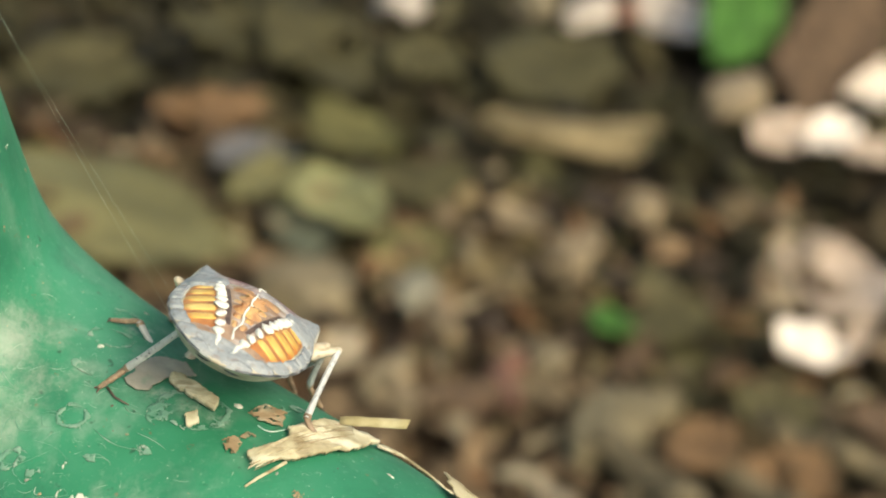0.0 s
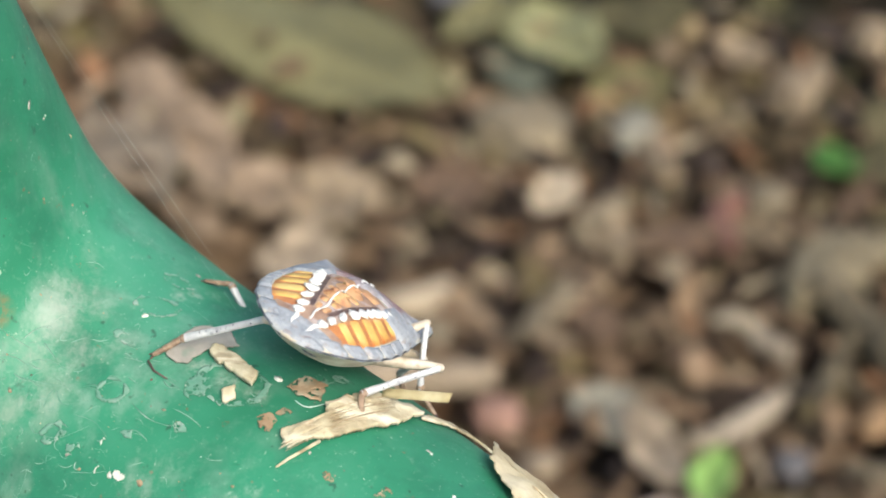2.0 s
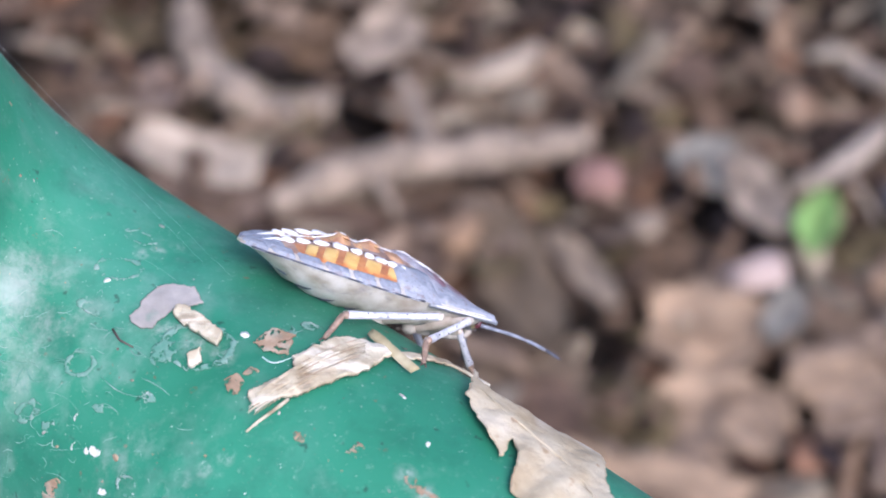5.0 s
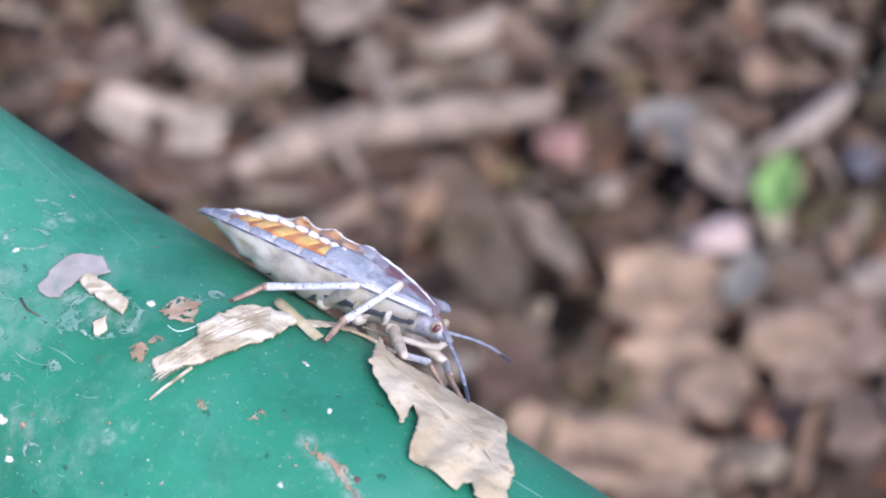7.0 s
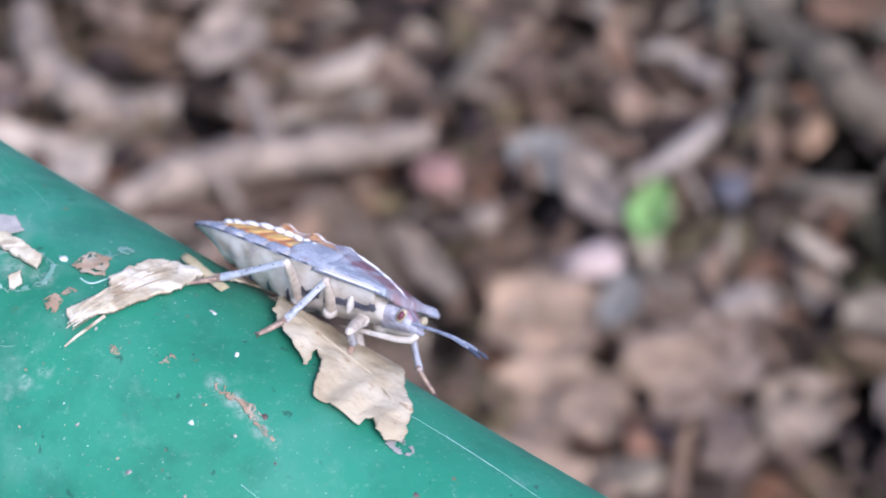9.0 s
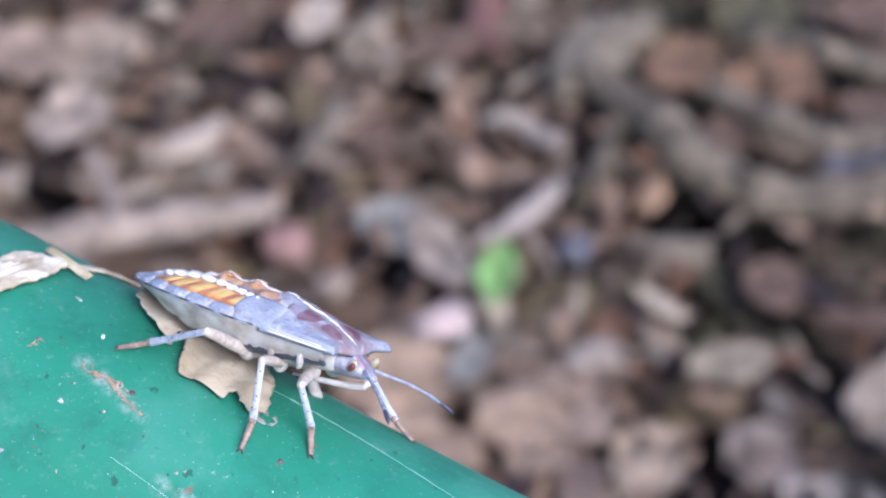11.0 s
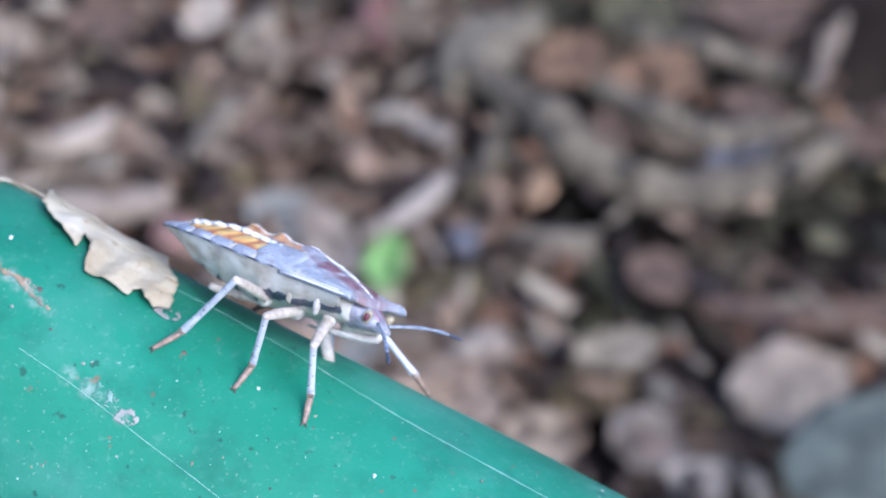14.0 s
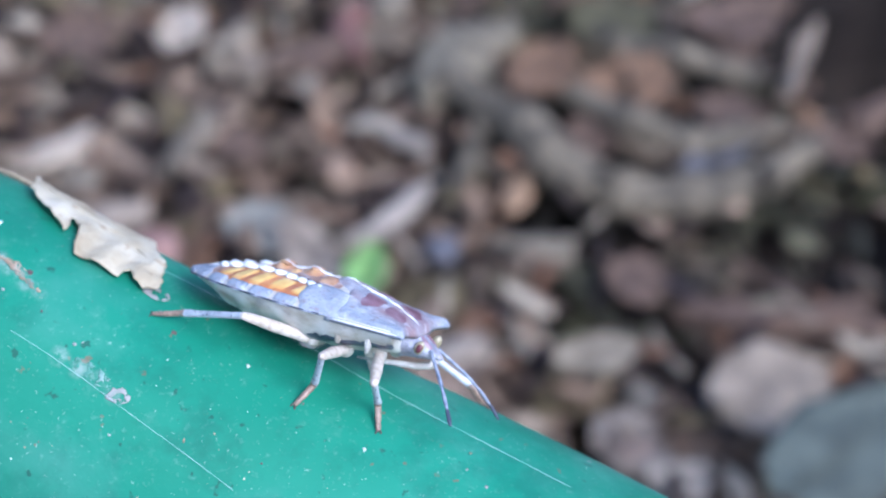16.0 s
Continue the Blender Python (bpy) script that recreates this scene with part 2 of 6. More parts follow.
def make_ground():
    bm = bmesh.new()
    bmesh.ops.create_grid(bm, x_segments=220, y_segments=220, size=1.2)
    for v in bm.verts:
        p = v.co
        p.y += 0.7
        pit = 0.30 * math.exp(-((((p.x - 0.348) / 0.078) ** 2 + ((p.y - 0.625) / 0.085) ** 2) ** 3))
        trench = 0.035 * math.exp(-((((p.x - 0.225) / 0.085) ** 2 + ((p.y - 0.518) / 0.016) ** 2) ** 2))
        p.z = -pit - trench + 0.008 * noise.noise(p * 9) + 0.004 * noise.noise(p * 40) - 0.008
    # out to the horizon
    s = 1.2
    ring = [bm.verts.new((x, y, -0.012)) for x, y in ((-60, -60), (60, -60), (60, 60), (-60, 60))]
    bm.verts.ensure_lookup_table()
    edge = [v for v in bm.verts if v.is_boundary]
    c = [min(edge, key=lambda v: (v.co - Vector((x, y + 0.7, 0))).length) for x, y in ((-s, -s), (s, -s), (s, s), (-s, s))]
    for i in range(4):
        j = (i + 1) % 4
        side = [v for v in edge if (abs(v.co.y - (0.7 - s)) < 1e-5, abs(v.co.x - s) < 1e-5, abs(v.co.y - (0.7 + s)) < 1e-5, abs(v.co.x + s) < 1e-5)[i]]
        side.sort(key=lambda v: (v.co.x, v.co.y, -v.co.x, -v.co.y)[i])
        bm.faces.new([ring[i], ring[j]] + side[::-1])
    ob = part("ground", bm, SOIL)
    tagged(ob, "dark damp forest soil under leaf litter", "ground", kind="structure")


make_ground()

# ---- leaf litter on the ground ----
def litter_material(name, tones, rough=0.8, veins=True):
    """Dead-leaf tones picked by island, with blotches and fine grain."""
    m = bpy.data.materials.new(name)
    m.use_nodes = True
    n, l = m.node_tree.nodes, m.node_tree.links
    b = n["Principled BSDF"]
    geo, co = n.new("ShaderNodeNewGeometry"), n.new("ShaderNodeTexCoord")
    ramp = n.new("ShaderNodeValToRGB")
    ramp.color_ramp.interpolation = "CONSTANT"
    while len(ramp.color_ramp.elements) < len(tones):
        ramp.color_ramp.elements.new(0.5)
    for i, (e, c) in enumerate(zip(ramp.color_ramp.elements, tones)):
        e.position, e.color = i / len(tones), (*c, 1)
    l.new(geo.outputs["Random Per Island"], ramp.inputs["Fac"])
    t = n.new("ShaderNodeTexNoise")
    t.inputs["Scale"].default_value, t.inputs["Detail"].default_value = 70, 7
    l.new(co.outputs["Object"], t.inputs["Vector"])
    r = n.new("ShaderNodeMapRange")
    r.inputs["From Min"].default_value, r.inputs["From Max"].default_value = 0.3, 0.7
    r.inputs["To Min"].default_value, r.inputs["To Max"].default_value = 0.5, 1.35
    l.new(t.outputs["Fac"], r.inputs["Value"])
    h = n.new("ShaderNodeHueSaturation")
    l.new(ramp.outputs["Color"], h.inputs["Color"])
    l.new(r.outputs[0], h.inputs["Value"])
    l.new(h.outputs["Color"], b.inputs["Base Color"])
    b.inputs["Roughness"].default_value = rough
    b.inputs["Specular IOR Level"].default_value = 0.3
    f = n.new("ShaderNodeTexNoise")
    f.inputs["Scale"].default_value, f.inputs["Detail"].default_value = 350, 4
    l.new(co.outputs["Object"], f.inputs["Vector"])
    bp = n.new("ShaderNodeBump")
    bp.inputs["Strength"].default_value, bp.inputs["Distance"].default_value = 0.5, 0.001
    l.new(f.outputs["Fac"], bp.inputs["Height"])
    l.new(bp.outputs["Normal"], b.inputs["Normal"])
    return m


def tint(name, colour, spread=0.35, scale=75):
    """Dead-leaf colour with light and dark blotches and small dark stains."""
    dark, light = tuple(c * (1 - spread) for c in colour), tuple(min(0.9, c * (1 + spread)) for c in colour)
    m = material(name, [(0.32, dark), (0.5, colour), (0.68, light)], scale, 0.75, 0.6, 350, spec=0.3, bump_distance=0.0015)
    overlay(m, tuple(c * 0.4 for c in colour), 55, 0.5, 0.66, 0.6, 6, (1, 1.6, 1))
    overlay(m, tuple(min(0.9, c * 1.4) for c in colour), 140, 0.55, 0.7, 0.5)
    return m



LITTER = litter_material("mixed_litter", [(0.022, 0.014, 0.011), (0.048, 0.030, 0.017), (0.096, 0.061, 0.036), (0.120, 0.079, 0.048), (0.176, 0.118, 0.074), (0.071, 0.046, 0.028), (0.239, 0.170, 0.113), (0.104, 0.079, 0.036), (0.144, 0.074, 0.038), (0.242, 0.199, 0.140), (0.035, 0.023, 0.017), (0.135, 0.100, 0.066), (0.079, 0.055, 0.036)])
CREAM_LEAF = tint("cream_leaf", (0.30, 0.245, 0.18), 0.3)
PINK_WOOD = tint("pinkish_wood", (0.205, 0.161, 0.116), 0.5, 90)
# olive litter whose dark tones carry the shade far off and by roots
SHADED_LITTER = litter_material("shaded_olive_litter", [(0.0075, 0.0060, 0.0030), (0.0150, 0.0120, 0.0053), (0.0300, 0.0248, 0.0105), (0.0413, 0.0375, 0.0142), (0.0210, 0.0188, 0.0075), (0.0600, 0.0495, 0.0240), (0.0105, 0.0083, 0.0045), (0.0338, 0.0240, 0.0120), (0.0713, 0.0630, 0.0330), (0.0180, 0.0158, 0.0075)])
OLIVE_LITTER = litter_material("olive_brown_litter", [(0.024, 0.016, 0.011), (0.052, 0.035, 0.017), (0.104, 0.071, 0.037), (0.130, 0.091, 0.049), (0.190, 0.136, 0.075), (0.077, 0.053, 0.029), (0.258, 0.196, 0.116), (0.112, 0.091, 0.037), (0.156, 0.085, 0.039), (0.261, 0.229, 0.144), (0.038, 0.026, 0.017), (0.146, 0.115, 0.067), (0.085, 0.064, 0.037)])
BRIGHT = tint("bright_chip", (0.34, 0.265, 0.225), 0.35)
DARK_OLIVE = tint("dark_olive_leaf", (0.040, 0.035, 0.015), 0.35)
TAN = tint("tan_leaf", (0.182, 0.138, 0.092), 0.45)
GREY_TAN = tint("grey_tan_leaf", (0.148, 0.120, 0.081), 0.45)
PINK_TAN = tint("pinkish_leaf", (0.170, 0.124, 0.086), 0.5)
BROWN = tint("brown_leaf", (0.080, 0.050, 0.032))
OLIVE = tint("olive_leaf", (0.075, 0.070, 0.028), 0.3)
YELLOW_GREEN = tint("yellowing_leaf", (0.165, 0.165, 0.085), 0.45, 30)
PALE = tint("bleached_leaf", (0.36, 0.315, 0.295), 0.25)
WHITE_LEAF = tint("sun_painted_leaf", (0.64, 0.56, 0.52), 0.2)
ORANGE_CHIP = tint("orange_chip", (0.22, 0.118, 0.07))
RED_CHIP = tint("red_chip", (0.16, 0.078, 0.06))
FRESH = tint("fresh_green_leaf", (0.16, 0.27, 0.075), 0.35)
DEEP_GREEN = tint("deep_green_leaf", (0.035, 0.100, 0.018), 0.3)
SLATE = tint("slate_chip", (0.082, 0.079, 0.086))
WOOD = tint("bark_wood", (0.140, 0.108, 0.062), 0.5, 70)
ROOT = tint("root_bark", (0.088, 0.070, 0.044), 0.65, 90)
GREY_GREEN = tint("grey_green_leaf", (0.062, 0.070, 0.054), 0.3)

OLIVE_LIGHT = tint("pale_olive_leaf", (0.108, 0.100, 0.048), 0.3, 14)
RUST_LEAF = tint("rusty_leaf", (0.108, 0.062, 0.032))
ORANGE_DULL = tint("dull_orange_leaf", (0.21, 0.135, 0.078))
GREY_GREEN_PALE = tint("pale_grey_green_leaf", (0.160, 0.150, 0.122), 0.35)
OLIVE_TAN = tint("olive_tan_bark", (0.150, 0.122, 0.077), 0.45)
GREY_LAVENDER = tint("lavender_grey_leaf", (0.124, 0.100, 0.076), 0.25)
CREAM_DULL = tint("dull_cream_wood", (0.235, 0.195, 0.150), 0.3)
RED_PALE = tint("pale_red_flake", (0.215, 0.125, 0.098))
TAN_BROWN = tint("tan_brown_leaf", (0.098, 0.071, 0.042))
PEACH_LEAF = tint("peach_leaf", (0.225, 0.158, 0.099), 0.45, 60)
PINK_BROWN = tint("pinkish_brown_leaf", (0.115, 0.082, 0.060))
CREAM_PINK = tint("pinkish_cream_leaf", (0.185, 0.145, 0.101), 0.35, 45)

def blade(bm, m, length, width, curl, bend, nx=6, ny=4, thick=0.0004, rag=0.0, seed=0.0, tip=0.7):
    """A curled leaf blade with two faces and a rim."""
    faces = []
    for side in (1, -1):
        grid = []
        for i in range(nx + 1):
            s = i / nx
            w = width * 0.5 * (math.sin(math.pi * (0.04 + 0.92 * s)) ** tip)
            line = []
            for j in range(ny + 1):
                v = 2 * j / ny - 1
                ragged = 1 + rag * noise.noise(Vector((s * 5, v * 2.5, seed)))
                x, y = (s - 0.5) * length * (1 + 0.3 * rag * noise.noise(Vector((v * 3, seed, s)))), v * w * ragged
                z = curl * width * v * v + bend * length * (2 * s - 1) ** 2 + side * thick
                z += rag * width * 0.22 * noise.noise(Vector((s * 3 + seed, v * 2, seed * 2)))
                line.append(bm.verts.new(m @ Vector((x, y, z))))
            grid.append(line)
        faces.append(grid)
    for k, grid in enumerate(faces):
        for i in range(nx):
            for j in range(ny):
                q = (grid[i][j], grid[i + 1][j], grid[i + 1][j + 1], grid[i][j + 1])
                bm.faces.new(q if k == 0 else q[::-1])
    a, b = faces
    rim = [(i, 0) for i in range(nx)] + [(nx, j) for j in range(ny)] + [(i, ny) for i in range(nx, 0, -1)] + [(0, j) for j in range(ny, 0, -1)]
    for (i, j), (p, q) in zip(rim, rim[1:] + rim[:1]):
        bm.faces.new((a[i][j], a[p][q], b[p][q], b[i][j]))


def pit(x, y):
    """The hollow beyond the roots, free of litter."""
    return ((x - 0.348) / 0.083) ** 2 + ((y - 0.625) / 0.09) ** 2 < 1


def bare(x, y):
    """Bare dark soil patches; some stand in for shade, as under the branch."""
    spots = ((0.259, 0.496, 0.045, 0.018), (0.200, 0.517, 0.065, 0.010), (0.181, 0.416, 0.015, 0.010), (0.282, 0.532, 0.018, 0.019), (-0.058, 0.539, 0.014, 0.016), (-0.035, 0.495, 0.041, 0.006), (0.103, 0.471, 0.011, 0.013), (0.063, 0.388, 0.010, 0.009), (-0.093, 0.575, 0.011, 0.014), (-0.069, 0.563, 0.010, 0.015), (0.024, 0.633, 0.006, 0.017), (-0.044, 0.798, 0.021, 0.014), (0.159, 0.848, 0.067, 0.014), (0.103, 0.737, 0.007, 0.026), (0.230, 0.998, 0.030, 0.021), (0.163, 0.460, 0.016, 0.015), (0.179, 0.426, 0.023, 0.008))
    return any(((x - a) / c) ** 2 + ((y - b) / d) ** 2 < 1 for a, b, c, d in spots)


def make_litter():
    rng = random.Random(4)
    bm, mid, shady = bmesh.new(), bmesh.new(), bmesh.new()
    made = 0
    while made < 6900:
        near = made < 4900
        x, y = (rng.uniform(-0.36, 0.42), rng.uniform(0.33, 1.2)) if near else (rng.gauss(0, 0.55), rng.gauss(0.6, 0.55))
        made += 1
        if pit(x, y) or bare(x, y) and rng.random() < 0.7:
            continue
        length = rng.choice((0.008, 0.012, 0.016, 0.022, 0.03, 0.04)) * rng.uniform(0.8, 1.3)
        m = pose(x, y, rng.uniform(-0.006, 0.006), rng.gauss(0, 20), rng.gauss(0, 18), rng.uniform(0, 360))
        slim = rng.random() < 0.4
        blade(shady if y + 0.12 * noise.noise(Vector((x * 9, y * 9, 0))) > 0.80 or (x > 0.15 and y > 0.45) else mid if y + 0.1 * noise.noise(Vector((x * 12, y * 12, 4))) > 0.62 else bm, m, length, length * (rng.uniform(0.14, 0.3) if slim else rng.uniform(0.4, 0.8)), rng.uniform(-0.2, 0.35), rng.uniform(-0.08, 0.15), 5, 3, 0.0005 if not slim else 0.0014, 0.5, rng.uniform(0, 50), rng.choice((0.35, 0.6, 0.8)))
    tagged(part("olive_litter", mid, OLIVE_LITTER), "olive-brown dead leaf fragments over the soil", "leaf litter", kind="stuff")
    tagged(part("shaded_litter", shady, SHADED_LITTER), "olive leaf litter, darkened for shade far off and by roots", "leaf litter", kind="stuff")
    # loose bits on top of the larger leaves
    for _ in range(800):
        x, y = rng.uniform(-0.3, 0.36), rng.uniform(0.34, 0.8)
        if pit(x, y) or bare(x, y) and rng.random() < 0.8:
            continue
        length = rng.uniform(0.006, 0.022)
        m = pose(x, y, rng.uniform(0.008, 0.022), rng.gauss(0, 14), rng.gauss(0, 14), rng.uniform(0, 360))
        blade(bm, m, length, length * rng.uniform(0.15, 0.6), rng.uniform(-0.1, 0.3), rng.uniform(-0.05, 0.12), 4, 3, 0.0006, 0.5, rng.uniform(0, 50), 0.5)
    # slender splinters and twigs lying across
    for _ in range(700):
        x, y = rng.uniform(-0.3, 0.38), rng.uniform(0.34, 0.82)
        if pit(x, y) or bare(x, y) and rng.random() < 0.7:
            continue
        length = rng.uniform(0.01, 0.035)
        m = pose(x, y, rng.uniform(0.006, 0.015), rng.gauss(0, 10), rng.gauss(0, 10), rng.uniform(0, 360))
        blade(bm, m, length, length * rng.uniform(0.06, 0.16), rng.uniform(-0.1, 0.2), rng.uniform(-0.05, 0.08), 4, 2, 0.0012, 0.4, rng.uniform(0, 50), 0.4)
    ob = part("leaf_litter", bm, LITTER)
    tagged(ob, "brown and tan dead leaf fragments covering the soil", "leaf litter", kind="stuff")


make_litter()


def crumpled_blade(bm, length, width, curl, bend, rag, seed, tip, thick):
    """A dead leaf: uneven halves, torn rim, a crease and buckled faces."""
    rng = random.Random(int(seed * 1000))
    nx, ny = 22, 12
    ends = [rng.uniform(0.45, 0.85) * tip * 1.5, rng.uniform(0.45, 0.85) * tip * 1.5]
    lean, crease, sharp = rng.uniform(-0.18, 0.18), rng.uniform(-0.35, 0.35), rng.uniform(0.1, 0.4)
    off = Vector((rng.uniform(0, 50), rng.uniform(0, 50), rng.uniform(0, 50)))
    sheets = []
    for side in (1, -1):
        grid = []
        for i in range(nx + 1):
            s = i / nx
            e = ends[0] if s < 0.5 else ends[1]
            w = width * 0.5 * max(0.05, math.sin(math.pi * (0.02 + 0.96 * s))) ** e
            line = []
            for j in range(ny + 1):
                v = 2 * j / ny - 1
                torn = 1 + rag * (0.9 * noise.noise(Vector((s * 3.5, math.copysign(1, v) * 2, 0)) + off) + 0.5 * noise.noise(Vector((s * 11, math.copysign(1, v) * 3, 4)) + off)) * abs(v) ** 2
                x = (s - 0.5) * length * (1 + 0.5 * rag * noise.noise(Vector((v * 2.5, 7, math.copysign(1, s - 0.5))) + off) * abs(2 * s - 1))
                y = v * w * torn + lean * length * (s - 0.5) ** 2
                z = curl * width * abs(v) ** 1.7 + bend * length * (2 * s - 1) ** 2 - sharp * 0.35 * width * abs(v - crease)
                z += rag * width * (0.40 * noise.noise(Vector((s * 2.2, v * 1.6, 3)) + off) + 0.16 * noise.noise(Vector((s * 6, v * 4, 9)) + off))
                line.append(bm.verts.new((x, y, z + side * thick)))
            grid.append(line)
        sheets.append(grid)
    for k, grid in enumerate(sheets):
        for i in range(nx):
            for j in range(ny):
                q = (grid[i][j], grid[i + 1][j], grid[i + 1][j + 1], grid[i][j + 1])
                bm.faces.new(q if k == 0 else q[::-1])
    a, b = sheets
    rim = [(i, 0) for i in range(nx)] + [(nx, j) for j in range(ny)] + [(i, ny) for i in range(nx, 0, -1)] + [(0, j) for j in range(ny, 0, -1)]
    for (i, j), (p, q) in zip(rim, rim[1:] + rim[:1]):
        bm.faces.new((a[i][j], a[p][q], b[p][q], b[i][j]))


def dead_leaf(name, mat, x, y, length, width, turn, curl=0.2, bend=0.05, z=0.012, tilt=(0, 0), label="", category="leaf", rag=0.4, tip=0.7, thick=0.0005):
    bm = bmesh.new()
    crumpled_blade(bm, length, width, curl, bend, rag, abs(x) * 100 + y * 37, tip, thick)
    ob = part(name, bm, mat)
    ob.matrix_world = pose(x, y, z, tilt[0], tilt[1], turn)
    tagged(ob, label if len(label.split()) > 3 else label + " on the soil", category, "leaf litter on the soil")
    # raised midrib
    ribs = [Vector(((s - 0.5) * length * 0.9, 0, bend * length * (2 * s - 1) ** 2 + 0.0004)) for s in np.linspace(0, 1, 10)]
    bm = bmesh.new()
    sweep(bm, ribs, [0.0009 * (1.1 - s) for s in np.linspace(0, 1, 10)], 6)
    part("midrib", bm, mat, ob)
    return ob


def chip(name, mat, x, y, size, turn=0, z=0.008, tilt=(0, 0), label="", category="wood chip"):
    """A broken piece with facets, cut off by planes."""
    rng = random.Random(int(abs(x) * 9000) + int(y * 7000))
    bm = bmesh.new()
    bmesh.ops.create_icosphere(bm, subdivisions=4, radius=1.25)
    cuts = [Vector((1, rng.uniform(-0.4, 0.4), 0)), Vector((-1, rng.uniform(-0.4, 0.4), 0)), Vector((0, 0, 1)), Vector((0, 0, -1))]
    cuts += [Vector((rng.uniform(-1, 1), rng.choice((-1, 1)), rng.uniform(-0.6, 0.6))) for _ in range(5)]
    cuts = [(c.normalized(), rng.uniform(0.68, 0.98)) for c in cuts]
    for v in bm.verts:
        p = v.co
        for n, d in cuts:
            over = p.dot(n) - d
            if over > 0:
                p = p - n * over
        p = p * (1 + 0.10 * noise.noise(p * 2.2 + Vector((x * 90, y * 90, 0))) + 0.05 * noise.noise(p * 7))
        v.co = Vector((p.x * size[0] / 2, p.y * size[1] / 2, p.z * size[2] / 2))
    ob = part(name, bm, mat)
    ob.matrix_world = pose(x, y, z, tilt[0], tilt[1], turn)
    # a layer flaking off the top
    bm = bmesh.new()
    blade(bm, pose(0.08 * size[0], -0.05 * size[1], 0.44 * size[2], 4, -5, 8), size[0] * 0.75, size[1] * 0.6, 0.05, 0.04, 8, 5, 0.0005, 0.5, x * 77 + y * 31, 0.4)
    part("flaking_layer", bm, mat, ob)
    return tagged(ob, label if len(label.split()) > 3 else label + " on the soil", category, "leaf litter on the soil")


def root(name, mat, points, radius, label, category="root", knots=0.25):
    bm = bmesh.new()
    line = bspline([points[0], *points, points[-1]], 40)
    line = [Vector(p) + Vector((0, 0, 0.004 * noise.noise(Vector(p) * 60))) for p in line]
    rs = [radius * (1 + knots * noise.noise(p * 90)) * (0.45 + 0.55 * math.sin(math.pi * (0.1 + 0.8 * i / 39))) for i, p in enumerate(line)]
    sweep(bm, line, rs, 14)
    ob = tagged(part(name, bm, mat), label, category, "leaf litter on the soil")
    rng = random.Random(int(radius * 1e5) + len(points))
    for k in (9, 20, 31):
        bm = bmesh.new()
        bmesh.ops.create_icosphere(bm, subdivisions=2, radius=1)
        for v in bm.verts:
            v.co = line[k] + Vector((rng.uniform(-0.4, 0.4) * radius, -0.5 * radius, 0.5 * radius)) + v.co * radius * 0.55 * (1 + 0.4 * noise.noise(v.co * 2))
        part("knot", bm, mat, ob)
    bm = bmesh.new()
    a = line[14]
    twig = [a + Vector((0.012 * t, -0.016 * t, -0.004 * t + 0.004 * math.sin(3 * t))) for t in np.linspace(0, 1.2, 8)]
    sweep(bm, twig, [radius * 0.4 * (1 - 0.08 * i) for i in range(8)], 8)
    part("side_shoot", bm, mat, ob)
    return ob


def litter_leaf(mat, x, y, length, width, turn, z, curl, rag, label, name="dead_leaf"):
    rng = random.Random(int(x * 9000) + int(y * 7000))
    return dead_leaf(name, mat, x, y, length, width, turn, curl, rng.uniform(0.02, 0.09), z, (rng.uniform(2, 14), rng.uniform(-5, 5)), label, rag=rag, tip=rng.uniform(0.35, 0.6))


def lump(mat, x, y, length, width, turn, z, label, name="bark_chip", category="wood chip"):
    return chip(name, mat, x, y, (length, width * 0.68, min(width * 0.5, length * 0.5)), turn, z, (0, 0), label, category)


# leaves, chips and sticks that stand out of the litter, far ones first
dead_leaf("fallen_leaf", OLIVE_LIGHT, -0.0710, 0.7060, 0.1420, 0.0700, -21, 0.10, 0.02, 0.024, (8, 0), "large olive-brown fallen leaf with a pale blade", rag=0.16, tip=1.0)
litter_leaf(OLIVE_LIGHT, -0.0022, 0.7296, 0.0433, 0.0192, 59, 0.026, 0.30, 0.2, "curled end of an olive fallen leaf", "fallen_leaf")
litter_leaf(YELLOW_GREEN, 0.0333, 0.7366, 0.0520, 0.0400, -48, 0.022, 0.16, 0.40, "small yellow-green fallen leaf on the litter")
litter_leaf(GREY_GREEN, 0.0185, 0.7179, 0.0313, 0.0330, 5, 0.014, 0.20, 0.30, "dull grey-green fallen leaf under a yellowing one")
litter_leaf(DARK_OLIVE, 0.0254, 0.8991, 0.0582, 0.0747, 33, 0.014, 0.20, 0.30, "broad olive-brown fallen leaf on dark soil")
litter_leaf(RUST_LEAF, -0.0264, 0.8107, 0.0586, 0.0345, 36, 0.014, 0.20, 0.30, "rusty brown fallen leaf on dark soil")
litter_leaf(OLIVE, 0.0409, 0.8090, 0.0506, 0.0289, -36, 0.014, 0.40, 0.30, "curved olive leaf edge on the litter")
litter_leaf(SLATE, -0.0056, 0.7752, 0.0393, 0.0302, 41, 0.014, 0.20, 0.30, "dull lavender-grey leaf in shade")
litter_leaf(DARK_OLIVE, -0.0885, 0.8337, 0.0579, 0.0467, 38, 0.014, 0.20, 0.30, "dark olive fallen leaf on the soil")
litter_leaf(DARK_OLIVE, -0.0219, 0.9053, 0.0620, 0.0373, 53, 0.014, 0.20, 0.30, "dark olive fallen leaf on the soil")
litter_leaf(DARK_OLIVE, 0.1468, 0.9310, 0.0815, 0.0541, 30, 0.014, 0.20, 0.30, "dark olive fallen leaf on the soil")
litter_leaf(DARK_OLIVE, 0.0793, 0.9128, 0.0500, 0.0356, 52, 0.014, 0.20, 0.30, "dark olive fallen leaf on the soil")
